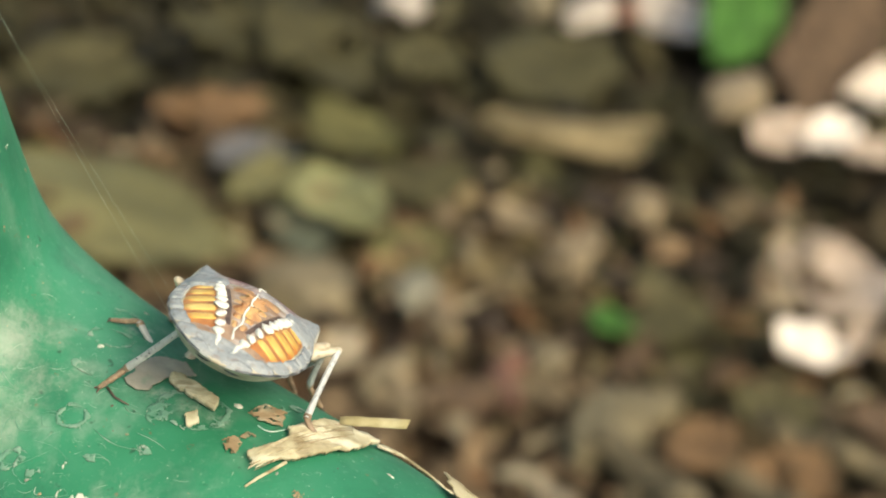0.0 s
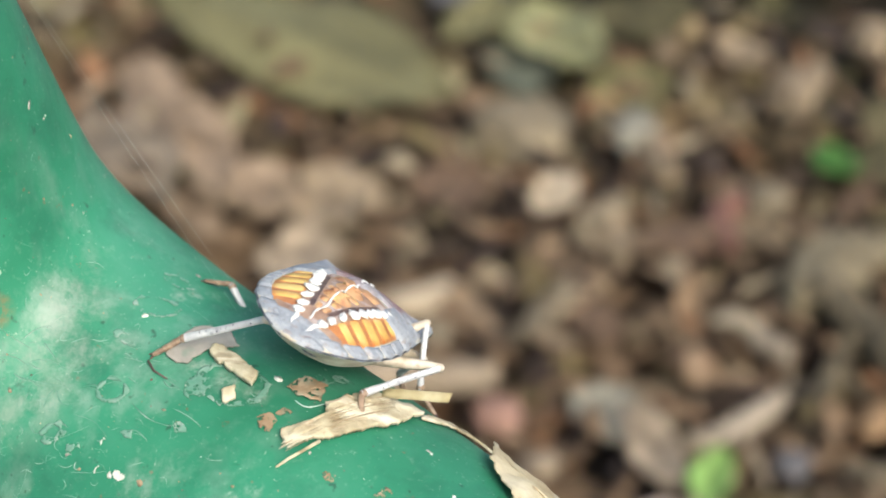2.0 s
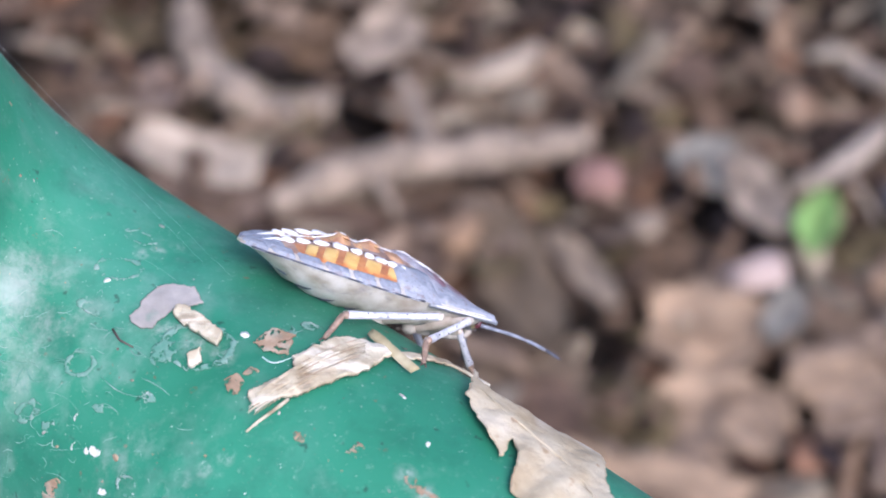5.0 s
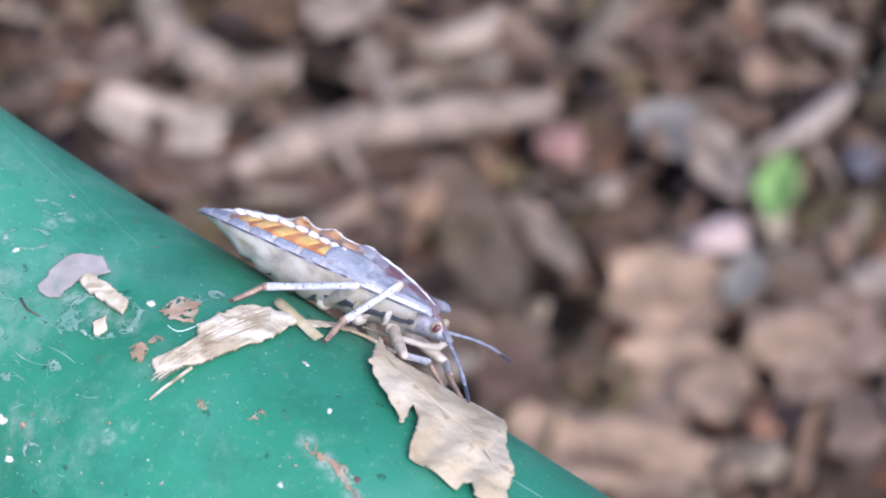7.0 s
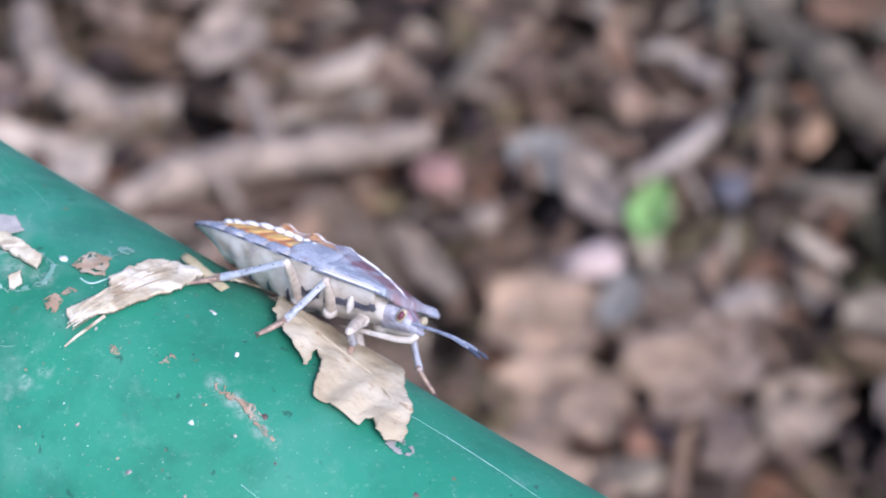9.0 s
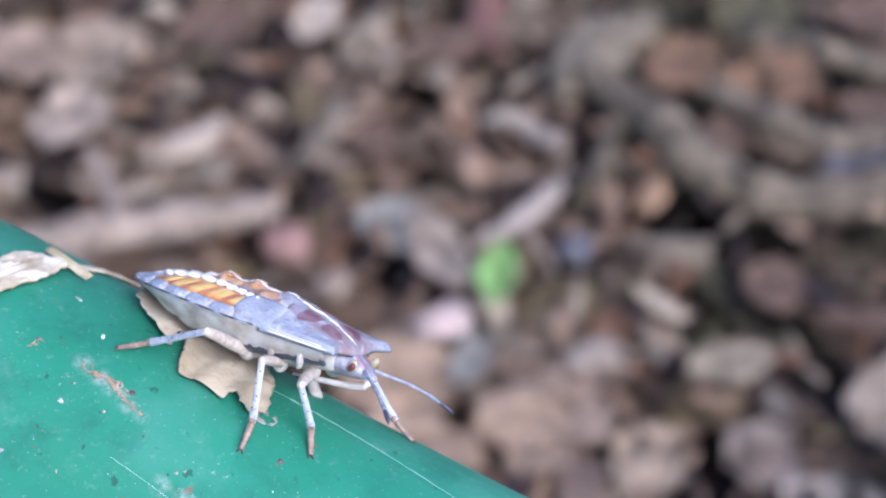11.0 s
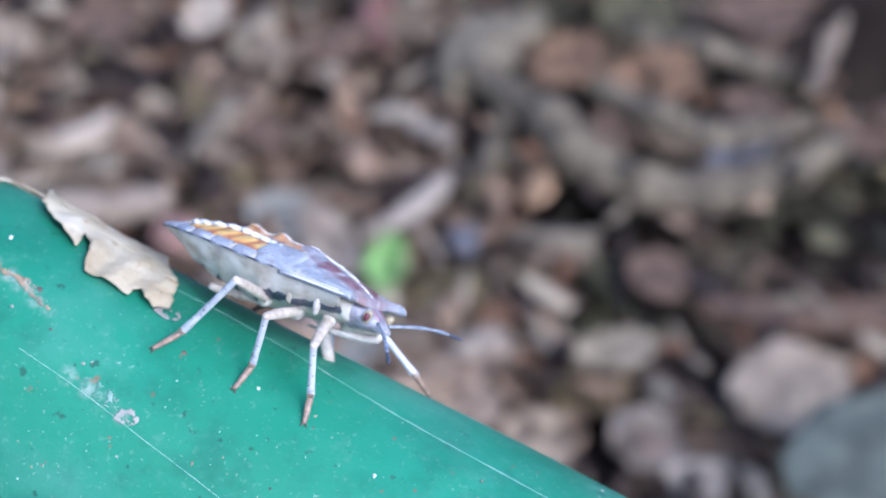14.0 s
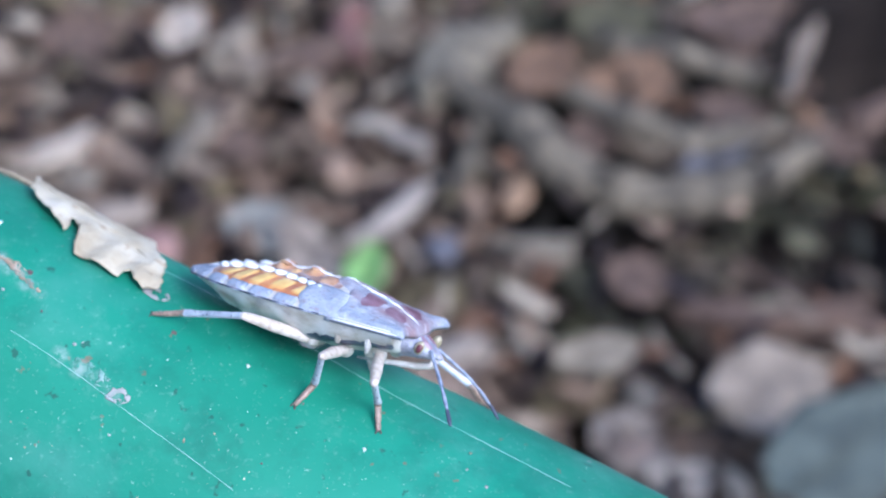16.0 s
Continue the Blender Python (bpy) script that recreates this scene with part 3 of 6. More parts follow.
litter_leaf(DARK_OLIVE, 0.0704, 0.7752, 0.0569, 0.0286, 28, 0.014, 0.20, 0.30, "dull olive fallen leaf on the soil")
litter_leaf(OLIVE, 0.0669, 0.7131, 0.0400, 0.0250, 29, 0.014, 0.20, 0.30, "dull olive fallen leaf on the soil")
litter_leaf(PALE, 0.2255, 1.0213, 0.0435, 0.0514, 2, 0.014, 0.20, 0.30, "pale pinkish dead leaf on the litter")
# pale leaves at the right: sun flecks are painted in as near-white colour
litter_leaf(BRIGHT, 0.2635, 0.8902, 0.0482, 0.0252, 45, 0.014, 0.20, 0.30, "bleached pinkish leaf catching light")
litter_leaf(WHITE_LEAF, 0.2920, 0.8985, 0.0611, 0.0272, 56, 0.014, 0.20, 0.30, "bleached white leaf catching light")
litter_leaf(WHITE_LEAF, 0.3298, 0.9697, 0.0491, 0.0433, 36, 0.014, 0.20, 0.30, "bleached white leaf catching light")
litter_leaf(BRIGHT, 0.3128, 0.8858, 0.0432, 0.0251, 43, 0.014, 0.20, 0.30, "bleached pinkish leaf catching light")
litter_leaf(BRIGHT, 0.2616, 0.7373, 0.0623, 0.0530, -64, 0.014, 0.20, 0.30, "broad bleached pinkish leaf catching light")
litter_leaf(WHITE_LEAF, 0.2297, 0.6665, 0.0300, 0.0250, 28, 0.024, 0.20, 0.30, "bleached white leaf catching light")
litter_leaf(PINK_WOOD, 0.2285, 0.7203, 0.0234, 0.0176, 38, 0.014, 0.20, 0.30, "pinkish-tan chip on sunlit litter")
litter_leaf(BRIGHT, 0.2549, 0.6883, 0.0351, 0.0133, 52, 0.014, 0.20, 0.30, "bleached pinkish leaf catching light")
litter_leaf(PINK_WOOD, 0.2424, 0.7586, 0.0235, 0.0425, -39, 0.014, 0.20, 0.30, "pinkish-tan leaf on sunlit litter")
litter_leaf(DARK_OLIVE, 0.2170, 0.6248, 0.0523, 0.0220, 17, 0.014, 0.20, 0.30, "dark olive fallen leaf on the soil")
litter_leaf(DARK_OLIVE, 0.1716, 0.6800, 0.0490, 0.0223, 30, 0.014, 0.20, 0.30, "dull olive fallen leaf on the soil")
litter_leaf(CREAM_LEAF, 0.0350, 0.6252, 0.0172, 0.0282, -25, 0.014, 0.20, 0.30, "pale tan wood chip in the litter")
litter_leaf(RUST_LEAF, 0.0978, 0.6572, 0.0394, 0.0107, -76, 0.014, 0.20, 0.30, "dull reddish leaf in the litter")
litter_leaf(TAN, 0.1147, 0.7566, 0.0255, 0.0246, -31, 0.014, 0.20, 0.30, "dull tan dead leaf on the litter")
litter_leaf(GREY_LAVENDER, -0.1255, 0.6089, 0.0306, 0.0555, 41, 0.022, 0.10, 0.30, "greyish-lavender curled dead leaf")
litter_leaf(RUST_LEAF, -0.1492, 0.6087, 0.0843, 0.0146, -74, 0.016, 0.40, 0.30, "rusty orange curled dead leaf")
litter_leaf(PINK_TAN, -0.0985, 0.6194, 0.0597, 0.0234, -64, 0.020, 0.20, 0.30, "tan fold of a crumpled dead leaf")
litter_leaf(TAN, -0.0502, 0.5913, 0.0342, 0.0300, -48, 0.022, 0.20, 0.30, "tan crumpled dead leaf on the litter")
litter_leaf(PINK_TAN, -0.0731, 0.5954, 0.0273, 0.0302, 31, 0.018, 0.20, 0.30, "pinkish-tan crumpled dead leaf")
litter_leaf(PINK_WOOD, -0.0546, 0.5518, 0.0250, 0.0314, -33, 0.024, 0.20, 0.30, "pinkish-grey crumpled dead leaf")
litter_leaf(PINK_TAN, -0.0957, 0.5857, 0.0197, 0.0235, 29, 0.010, 0.20, 0.30, "pinkish curl of leaf inside a hooked stem")
litter_leaf(TAN, -0.1791, 0.6466, 0.0248, 0.0238, -26, 0.014, 0.20, 0.30, "tan dead leaf beyond the pipe")
litter_leaf(PINK_TAN, -0.1183, 0.6478, 0.0714, 0.0283, -59, 0.016, 0.20, 0.30, "brown-tan dead leaf beside the pipe")
litter_leaf(TAN, -0.0814, 0.5993, 0.0404, 0.0291, -31, 0.016, 0.20, 0.30, "tan dead leaf beside the pipe")
litter_leaf(TAN, -0.0451, 0.6105, 0.0299, 0.0265, 38, 0.014, 0.20, 0.30, "tan dead leaf on the litter")
litter_leaf(TAN, 0.0540, 0.6043, 0.0221, 0.0241, 17, 0.014, 0.20, 0.30, "dull tan dead leaf on dark litter")
litter_leaf(BROWN, -0.0042, 0.6220, 0.0316, 0.0245, 44, 0.014, 0.20, 0.30, "dull brown dead leaf on dark litter")
litter_leaf(GREY_GREEN_PALE, 0.0549, 0.5021, 0.0234, 0.0246, 27, 0.014, 0.20, 0.30, "dull grey-green dead leaf on the litter")
litter_leaf(PINK_WOOD, 0.0698, 0.4827, 0.0392, 0.0170, -72, 0.018, 0.20, 0.30, "upright tan dead leaf on the litter")
litter_leaf(TAN_BROWN, -0.0071, 0.4480, 0.0703, 0.0211, -72, 0.014, 0.20, 0.30, "long tan-brown dead leaf beside the pipe")
litter_leaf(TAN, 0.0144, 0.4474, 0.0415, 0.0107, -63, 0.018, 0.20, 0.30, "narrow tan dead leaf on the litter")
# dark strip put in for the shaded gap between the two leaves above
litter_leaf(BROWN, 0.0032, 0.4543, 0.0319, 0.0080, -59, 0.012, 0.20, 0.30, "narrow dark brown dead leaf")
litter_leaf(PEACH_LEAF, 0.0509, 0.4247, 0.0367, 0.0357, -8, 0.014, 0.20, 0.30, "pinkish-orange dead leaf under a chip")
litter_leaf(GREY_GREEN_PALE, 0.0733, 0.4261, 0.0239, 0.0127, -108, 0.022, 0.20, 0.30, "grey-green flake on a fallen leaf")
litter_leaf(PEACH_LEAF, 0.0543, 0.3964, 0.0403, 0.0244, -14, 0.012, 0.20, 0.30, "pinkish-brown dead leaf on the litter")
litter_leaf(PINK_TAN, 0.0873, 0.4068, 0.0286, 0.0249, 25, 0.014, 0.20, 0.30, "pinkish-grey dead leaf on the litter")
litter_leaf(PEACH_LEAF, 0.0302, 0.3623, 0.0549, 0.0224, -13, 0.014, 0.20, 0.30, "pinkish-tan dead leaf beside the pipe")
litter_leaf(PINK_TAN, 0.0441, 0.3795, 0.0341, 0.0124, 16, 0.010, 0.20, 0.30, "pinkish-brown dead leaf on the litter")
litter_leaf(BROWN, 0.0031, 0.3920, 0.0235, 0.0185, -32, 0.014, 0.20, 0.30, "dull brown dead leaf beside the pipe")
litter_leaf(CREAM_LEAF, -0.1120, 0.4941, 0.0445, 0.0216, -17, 0.020, 0.20, 0.30, "pale cream dead leaf beside a branch")
litter_leaf(PINK_BROWN, -0.1087, 0.4832, 0.0396, 0.0221, -14, 0.010, 0.20, 0.30, "pinkish-brown dead leaf under a branch")
litter_leaf(BROWN, -0.0686, 0.4778, 0.0394, 0.0159, -6, 0.006, 0.20, 0.30, "dull brown dead leaf in shade of a branch")
litter_leaf(PINK_BROWN, -0.1315, 0.5341, 0.0174, 0.0247, 12, 0.014, 0.20, 0.30, "pinkish-brown dead leaf on the litter")
litter_leaf(GREY_TAN, -0.0062, 0.5331, 0.0168, 0.0112, 48, 0.014, 0.20, 0.30, "grey chip on dark litter")
litter_leaf(BROWN, 0.0511, 0.5485, 0.0204, 0.0169, 29, 0.014, 0.20, 0.30, "dull brown dead leaf on the litter")
litter_leaf(TAN_BROWN, 0.0697, 0.5490, 0.0189, 0.0137, 31, 0.014, 0.20, 0.30, "dull tan dead leaf on the litter")
litter_leaf(BROWN, 0.1789, 0.4620, 0.0212, 0.0217, -2, 0.018, 0.20, 0.30, "greyish dead leaf on dark soil")
litter_leaf(GREY_TAN, 0.1568, 0.4257, 0.0330, 0.0140, 21, 0.018, 0.20, 0.30, "pale grey dead leaf on dark soil")
litter_leaf(GREY_GREEN, 0.2135, 0.3536, 0.0685, 0.0375, 36, 0.045, 0.10, 0.15, "broad grey-green leaf in front of a pale one")
litter_leaf(GREY_LAVENDER, 0.1591, 0.3893, 0.0229, 0.0261, 9, 0.014, 0.20, 0.30, "pinkish-grey dead leaf on the soil")
litter_leaf(CREAM_LEAF, 0.1713, 0.3705, 0.0199, 0.0140, 3, 0.016, 0.20, 0.30, "pale cream dead leaf by the pipe")
litter_leaf(BROWN, 0.0838, 0.6074, 0.0338, 0.0183, 19, 0.014, 0.20, 0.30, "dull brown dead leaf on the litter")
litter_leaf(TAN_BROWN, 0.1152, 0.6185, 0.0248, 0.0174, 28, 0.014, 0.20, 0.30, "dull tan dead leaf beside roots")
litter_leaf(RUST_LEAF, 0.1638, 0.5658, 0.0259, 0.0327, -37, 0.034, 0.20, 0.30, "rusty-brown dead leaf caught among roots")
litter_leaf(DARK_OLIVE, 0.1976, 0.5938, 0.0359, 0.0250, 18, 0.034, 0.20, 0.30, "dark olive leaf caught among roots")
litter_leaf(BROWN, 0.2468, 0.5946, 0.0373, 0.0282, 11, 0.034, 0.20, 0.30, "brown leaf caught among roots")
litter_leaf(RUST_LEAF, 0.1969, 0.5595, 0.0365, 0.0225, 22, 0.030, 0.20, 0.30, "rusty-brown leaf caught among roots")
litter_leaf(TAN_BROWN, 0.1982, 0.5273, 0.0247, 0.0166, -47, 0.026, 0.20, 0.30, "tan-brown leaf caught among roots")
litter_leaf(BROWN, 0.2337, 0.5445, 0.0279, 0.0189, -25, 0.028, 0.20, 0.30, "dark brown leaf caught among roots")
litter_leaf(BROWN, 0.2426, 0.5771, 0.0251, 0.0141, 37, 0.030, 0.20, 0.30, "brown leaf caught among roots")
litter_leaf(BROWN, 0.1771, 0.5361, 0.0201, 0.0198, -46, 0.024, 0.20, 0.30, "brown leaf caught among roots")
litter_leaf(SLATE, 0.2225, 0.5240, 0.0385, 0.0110, 30, 0.024, 0.20, 0.30, "dark grey leaf caught among roots")
litter_leaf(BROWN, 0.2788, 0.5404, 0.0221, 0.0191, -32, 0.014, 0.20, 0.30, "brown leaf beside a hollow")
litter_leaf(DEEP_GREEN, 0.1472, 0.6696, 0.0210, 0.0194, -50, 0.020, 0.20, 0.30, "small deep green leaflet on brown litter", "green_leaflet")
lump(PALE, 0.0675, 0.9791, 0.0291, 0.0375, 15, 0.014, "pale bleached chip of wood on dark soil")
lump(GREY_TAN, 0.1438, 1.0103, 0.0311, 0.0415, 29, 0.014, "greyish chip of wood on dark soil")
lump(PALE, 0.1767, 1.0138, 0.0404, 0.0279, 44, 0.014, "pale bleached chip of wood on dark soil")
lump(RED_CHIP, 0.1993, 1.0249, 0.0172, 0.0331, 9, 0.014, "small red flake on pale litter")
lump(PINK_WOOD, 0.2441, 0.9266, 0.0472, 0.0348, 40, 0.014, "pinkish-tan chip on sunlit litter")
lump(ORANGE_DULL, 0.1839, 0.7494, 0.0157, 0.0269, -2, 0.014, "dull orange-brown bark chip")
lump(TAN_BROWN, 0.2263, 0.8018, 0.0216, 0.0265, 17, 0.014, "tan bark chip on the litter")
lump(TAN, 0.1384, 0.7363, 0.0361, 0.0245, 39, 0.014, "tan bark chip on the litter")
lump(GREY_TAN, 0.0228, 0.6707, 0.0394, 0.0452, -5, 0.012, "rounded grey-tan lump of bark")
lump(GREY_GREEN_PALE, 0.0652, 0.6822, 0.0202, 0.0363, 22, 0.014, "small grey-green stone in the litter")
lump(TAN, 0.0792, 0.6620, 0.0281, 0.0139, -80, 0.014, "tan wood chip in the litter")
lump(TAN, 0.0580, 0.6013, 0.0249, 0.0153, -70, 0.014, "tan wood chip in the litter")
lump(TAN, 0.1378, 0.7276, 0.0318, 0.0245, 42, 0.014, "tan bark lump in the litter")
lump(TAN, 0.1776, 0.7892, 0.0219, 0.0329, -25, 0.014, "tan bark lump in the litter")
lump(OLIVE_TAN, 0.1443, 0.6014, 0.0516, 0.0438, 28, 0.014, "broad greenish-tan lump of bark")
lump(TAN, 0.1744, 0.5860, 0.0305, 0.0300, 0, 0.014, "tan lump of bark beside another")
lump(GREY_TAN, 0.0186, 0.6728, 0.0378, 0.0322, 27, 0.014, "rounded grey-tan lump of wood")
lump(TAN, 0.0755, 0.6671, 0.0405, 0.0162, -86, 0.014, "oval tan chip of bark")
lump(GREY_TAN, 0.1192, 0.6432, 0.0169, 0.0267, 21, 0.014, "grey chip in the litter")
lump(RED_CHIP, 0.1001, 0.6200, 0.0292, 0.0127, -81, 0.014, "dull red flake in the litter")
lump(GREY_TAN, 0.0332, 0.5513, 0.0361, 0.0160, 61, 0.014, "oval grey-tan stone in the litter")
lump(ORANGE_CHIP, 0.0843, 0.5331, 0.0166, 0.0132, 15, 0.014, "orange bark chip on dark litter")
lump(RED_PALE, 0.0181, 0.4955, 0.0158, 0.0199, 7, 0.014, "reddish-pink bark flake beside a branch")
lump(SLATE, 0.1159, 0.4887, 0.0140, 0.0160, 7, 0.014, "blue-grey stone in dark soil")
lump(PINK_WOOD, 0.0319, 0.4715, 0.0151, 0.0148, 17, 0.014, "small pale grey chip in the litter")
lump(ORANGE_DULL, -0.0251, 0.4659, 0.0165, 0.0189, 25, 0.014, "orange-tan bark chip beside the pipe")
lump(BRIGHT, 0.0630, 0.4320, 0.0205, 0.0150, 13, 0.034, "pinkish-white chip on a fallen leaf")
lump(ORANGE_CHIP, 0.0777, 0.3781, 0.0129, 0.0139, 21, 0.014, "orange bark chip in the litter")
lump(GREY_TAN, 0.0736, 0.3635, 0.0153, 0.0141, 25, 0.014, "dull grey chip in the litter")
lump(CREAM_DULL, 0.1116, 0.4349, 0.0156, 0.0179, 15, 0.014, "pale tan chip in dark litter")
lump(ORANGE_DULL, 0.1466, 0.5166, 0.0164, 0.0136, 51, 0.014, "brown bark chip under a root")
lump(OLIVE_TAN, 0.2213, 0.4494, 0.0222, 0.0150, 5, 0.014, "tan strip of bark on dark soil")
lump(PINK_WOOD, 0.1165, 0.4339, 0.0163, 0.0204, 16, 0.014, "oval pale grey chip beside the pipe")
litter_leaf(CREAM_PINK, 0.2085, 0.4034, 0.0440, 0.0360, 20, 0.020, 0.12, 0.35, "round pale pinkish dead leaf on dark soil", "round_leaf")
lump(GREY_TAN, 0.0537, 0.6143, 0.0301, 0.0229, 50, 0.014, "greyish chip of bark on the litter")
lump(RED_CHIP, 0.1026, 0.6352, 0.0162, 0.0131, 49, 0.014, "small reddish flake on the litter")
lump(OLIVE_TAN, 0.1341, 0.5809, 0.0420, 0.0315, 41, 0.020, "knobbed end of a grey-brown root")
lump(BROWN, 0.2945, 0.5536, 0.0263, 0.0184, 23, 0.020, "tan stub of root beside a hollow")
lump(WOOD, 0.1484, 0.8524, 0.1012, 0.0300, -4, 0.014, "pale yellowish length of split wood", "wood_stick", "stick")
lump(CREAM_LEAF, -0.0158, 0.5497, 0.0390, 0.0138, 23, 0.014, "pale splinter of wood on dark litter", "wood_stick", "stick")
lump(CREAM_DULL, 0.1091, 0.5560, 0.0342, 0.0116, -48, 0.014, "pale splinter of wood on dark litter", "wood_stick", "stick")
lump(ORANGE_DULL, 0.0871, 0.3684, 0.0365, 0.0070, -105, 0.014, "orange-brown splinter in the litter", "wood_stick", "stick")
lump(GREY_TAN, 0.1484, 0.4876, 0.0351, 0.0139, -14, 0.014, "grey twig fragment on dark soil", "wood_stick", "stick")
lump(BROWN, 0.2237, 0.4450, 0.0740, 0.0177, -7, 0.014, "brown strip of bark on dark soil", "wood_stick", "stick")
lump(TAN, 0.2690, 0.5752, 0.0652, 0.0098, -118, 0.030, "tan stick leaning on roots", "wood_stick", "stick")
litter_leaf(PINK_TAN, 0.1074, 0.4051, 0.0207, 0.0135, 35, 0.014, 0.20, 0.35, "pinkish dead leaf on the litter")
litter_leaf(PINK_TAN, 0.0913, 0.3942, 0.0241, 0.0122, 23, 0.012, 0.20, 0.35, "pinkish-brown dead leaf on the litter")
litter_leaf(PINK_TAN, 0.1016, 0.3722, 0.0210, 0.0129, 31, 0.012, 0.20, 0.35, "pinkish dead leaf on the litter")
litter_leaf(TAN, 0.0646, 0.3619, 0.0226, 0.0119, 47, 0.012, 0.20, 0.35, "dull tan dead leaf on the litter")
litter_leaf(PEACH_LEAF, 0.0867, 0.4035, 0.0292, 0.0184, 13, 0.016, 0.20, 0.35, "pale pinkish dead leaf on the litter")
litter_leaf(PINK_TAN, 0.1072, 0.4246, 0.0219, 0.0149, 5, 0.014, 0.20, 0.35, "pinkish dead leaf on the litter")
litter_leaf(TAN, 0.1236, 0.3891, 0.0222, 0.0283, -14, 0.014, 0.20, 0.35, "dull olive-tan dead leaf on the litter")
litter_leaf(PINK_BROWN, 0.1597, 0.3916, 0.0180, 0.0205, 6, 0.014, 0.20, 0.35, "purplish-brown dead leaf on the litter")
litter_leaf(PEACH_LEAF, 0.0615, 0.3846, 0.0229, 0.0160, -54, 0.016, 0.20, 0.35, "pinkish dead leaf beside the pipe")
litter_leaf(PINK_BROWN, 0.1018, 0.3806, 0.0141, 0.0153, -42, 0.014, 0.20, 0.35, "purplish-brown dead leaf on the litter")
litter_leaf(GREY_TAN, 0.1535, 0.4278, 0.0239, 0.0158, 24, 0.016, 0.20, 0.35, "grey-tan dead leaf on dark soil")
litter_leaf(PINK_BROWN, -0.0374, 0.4648, 0.0236, 0.0149, -49, 0.008, 0.20, 0.35, "pinkish-brown dead leaf by the pipe")
litter_leaf(ORANGE_DULL, -0.0147, 0.4694, 0.0176, 0.0144, -33, 0.010, 0.20, 0.35, "orange-tan bark flake by the pipe")
litter_leaf(TAN_BROWN, -0.0175, 0.5240, 0.0251, 0.0210, -17, 0.012, 0.20, 0.35, "dull tan dead leaf on the litter")
litter_leaf(PINK_TAN, -0.0140, 0.4722, 0.0313, 0.0153, -52, 0.012, 0.20, 0.35, "pinkish dead leaf beside the pipe")
dead_leaf("standing_leaf", DEEP_GREEN, 0.257, 0.990, 0.10, 0.042, 68, 0.15, 0.06, 0.045, (20, -30), "fresh green leaf rising from the litter")
dead_leaf("standing_leaf", BROWN, 0.302, 0.967, 0.13, 0.05, 62, 0.18, 0.05, 0.04, (10, -25), "tall reddish-brown dead leaf")
dead_leaf("green_leaflet", FRESH, 0.0861, 0.4635, 0.0306, 0.0140, -103, 0.25, 0.03, 0.024, (6, 0), "bright green leaflet lying on brown litter", rag=0.15, tip=0.9)
root("curled_stem", PINK_WOOD, [(-0.1270, 0.5825, 0.018), (-0.1251, 0.5613, 0.016), (-0.1143, 0.5423, 0.014), (-0.0985, 0.5285, 0.014), (-0.0828, 0.5274, 0.014), (-0.0673, 0.5269, 0.016)], 0.0078, "pale grey stem curled like a hook", "stem")
branch = root("fallen_branch", PINK_WOOD, [(-0.0889, 0.4772, 0.014), (-0.0751, 0.4857, 0.016), (-0.0610, 0.4939, 0.016), (-0.0447, 0.4999, 0.016), (-0.0243, 0.5031, 0.016), (-0.0039, 0.5059, 0.016), (0.0205, 0.5167, 0.014)], 0.0074, "forked pinkish-grey fallen branch across the litter", "branch")
bm = bmesh.new()
arm = bspline([(-0.0344, 0.4960, 0.018), (-0.0344, 0.4999, 0.018), (-0.0379, 0.5127, 0.018), (-0.0432, 0.5233, 0.020), (-0.0492, 0.5428, 0.020), (-0.0500, 0.5450, 0.020)], 18)
sweep(bm, arm, [0.0046 - 0.0001 * i for i in range(18)], 10)
part("side_branch", bm, PINK_WOOD, branch)
root("bent_twig", CREAM_DULL, [(0.0821, 0.4938, 0.014), (0.0945, 0.4997, 0.014), (0.1066, 0.5099, 0.014), (0.1179, 0.5277, 0.014)], 0.0044, "bent grey twig on dark litter", "twig")
root("tree_root", ROOT, [(0.1404, 0.5531, 0.022), (0.1353, 0.5380, 0.018), (0.1283, 0.5234, 0.014), (0.1225, 0.5093, 0.010)], 0.0052, "short grey-brown rootlet reaching down")
root("tree_root", ROOT, [(0.1292, 0.5777, 0.024), (0.1411, 0.5596, 0.026), (0.1536, 0.5466, 0.026), (0.1579, 0.5299, 0.024), (0.1728, 0.5150, 0.022), (0.1999, 0.5047, 0.020), (0.2288, 0.5101, 0.020), (0.2518, 0.5236, 0.022), (0.2679, 0.5372, 0.018)], 0.0092, "gnarled grey-brown surface root", knots=0.5)
root("tree_root", ROOT, [(0.1567, 0.5845, 0.024), (0.1708, 0.5602, 0.030), (0.1878, 0.5397, 0.030), (0.2091, 0.5293, 0.028), (0.2332, 0.5294, 0.026), (0.2606, 0.5511, 0.020)], 0.0062, "gnarled grey-brown surface root")
root("tree_root", ROOT, [(0.1810, 0.5983, 0.030), (0.2032, 0.5799, 0.034), (0.2278, 0.5714, 0.034), (0.2549, 0.5613, 0.030)], 0.0060, "gnarled grey-brown surface root")

# crumpled leaves and twigs caught among the roots
rng = random.Random(21)
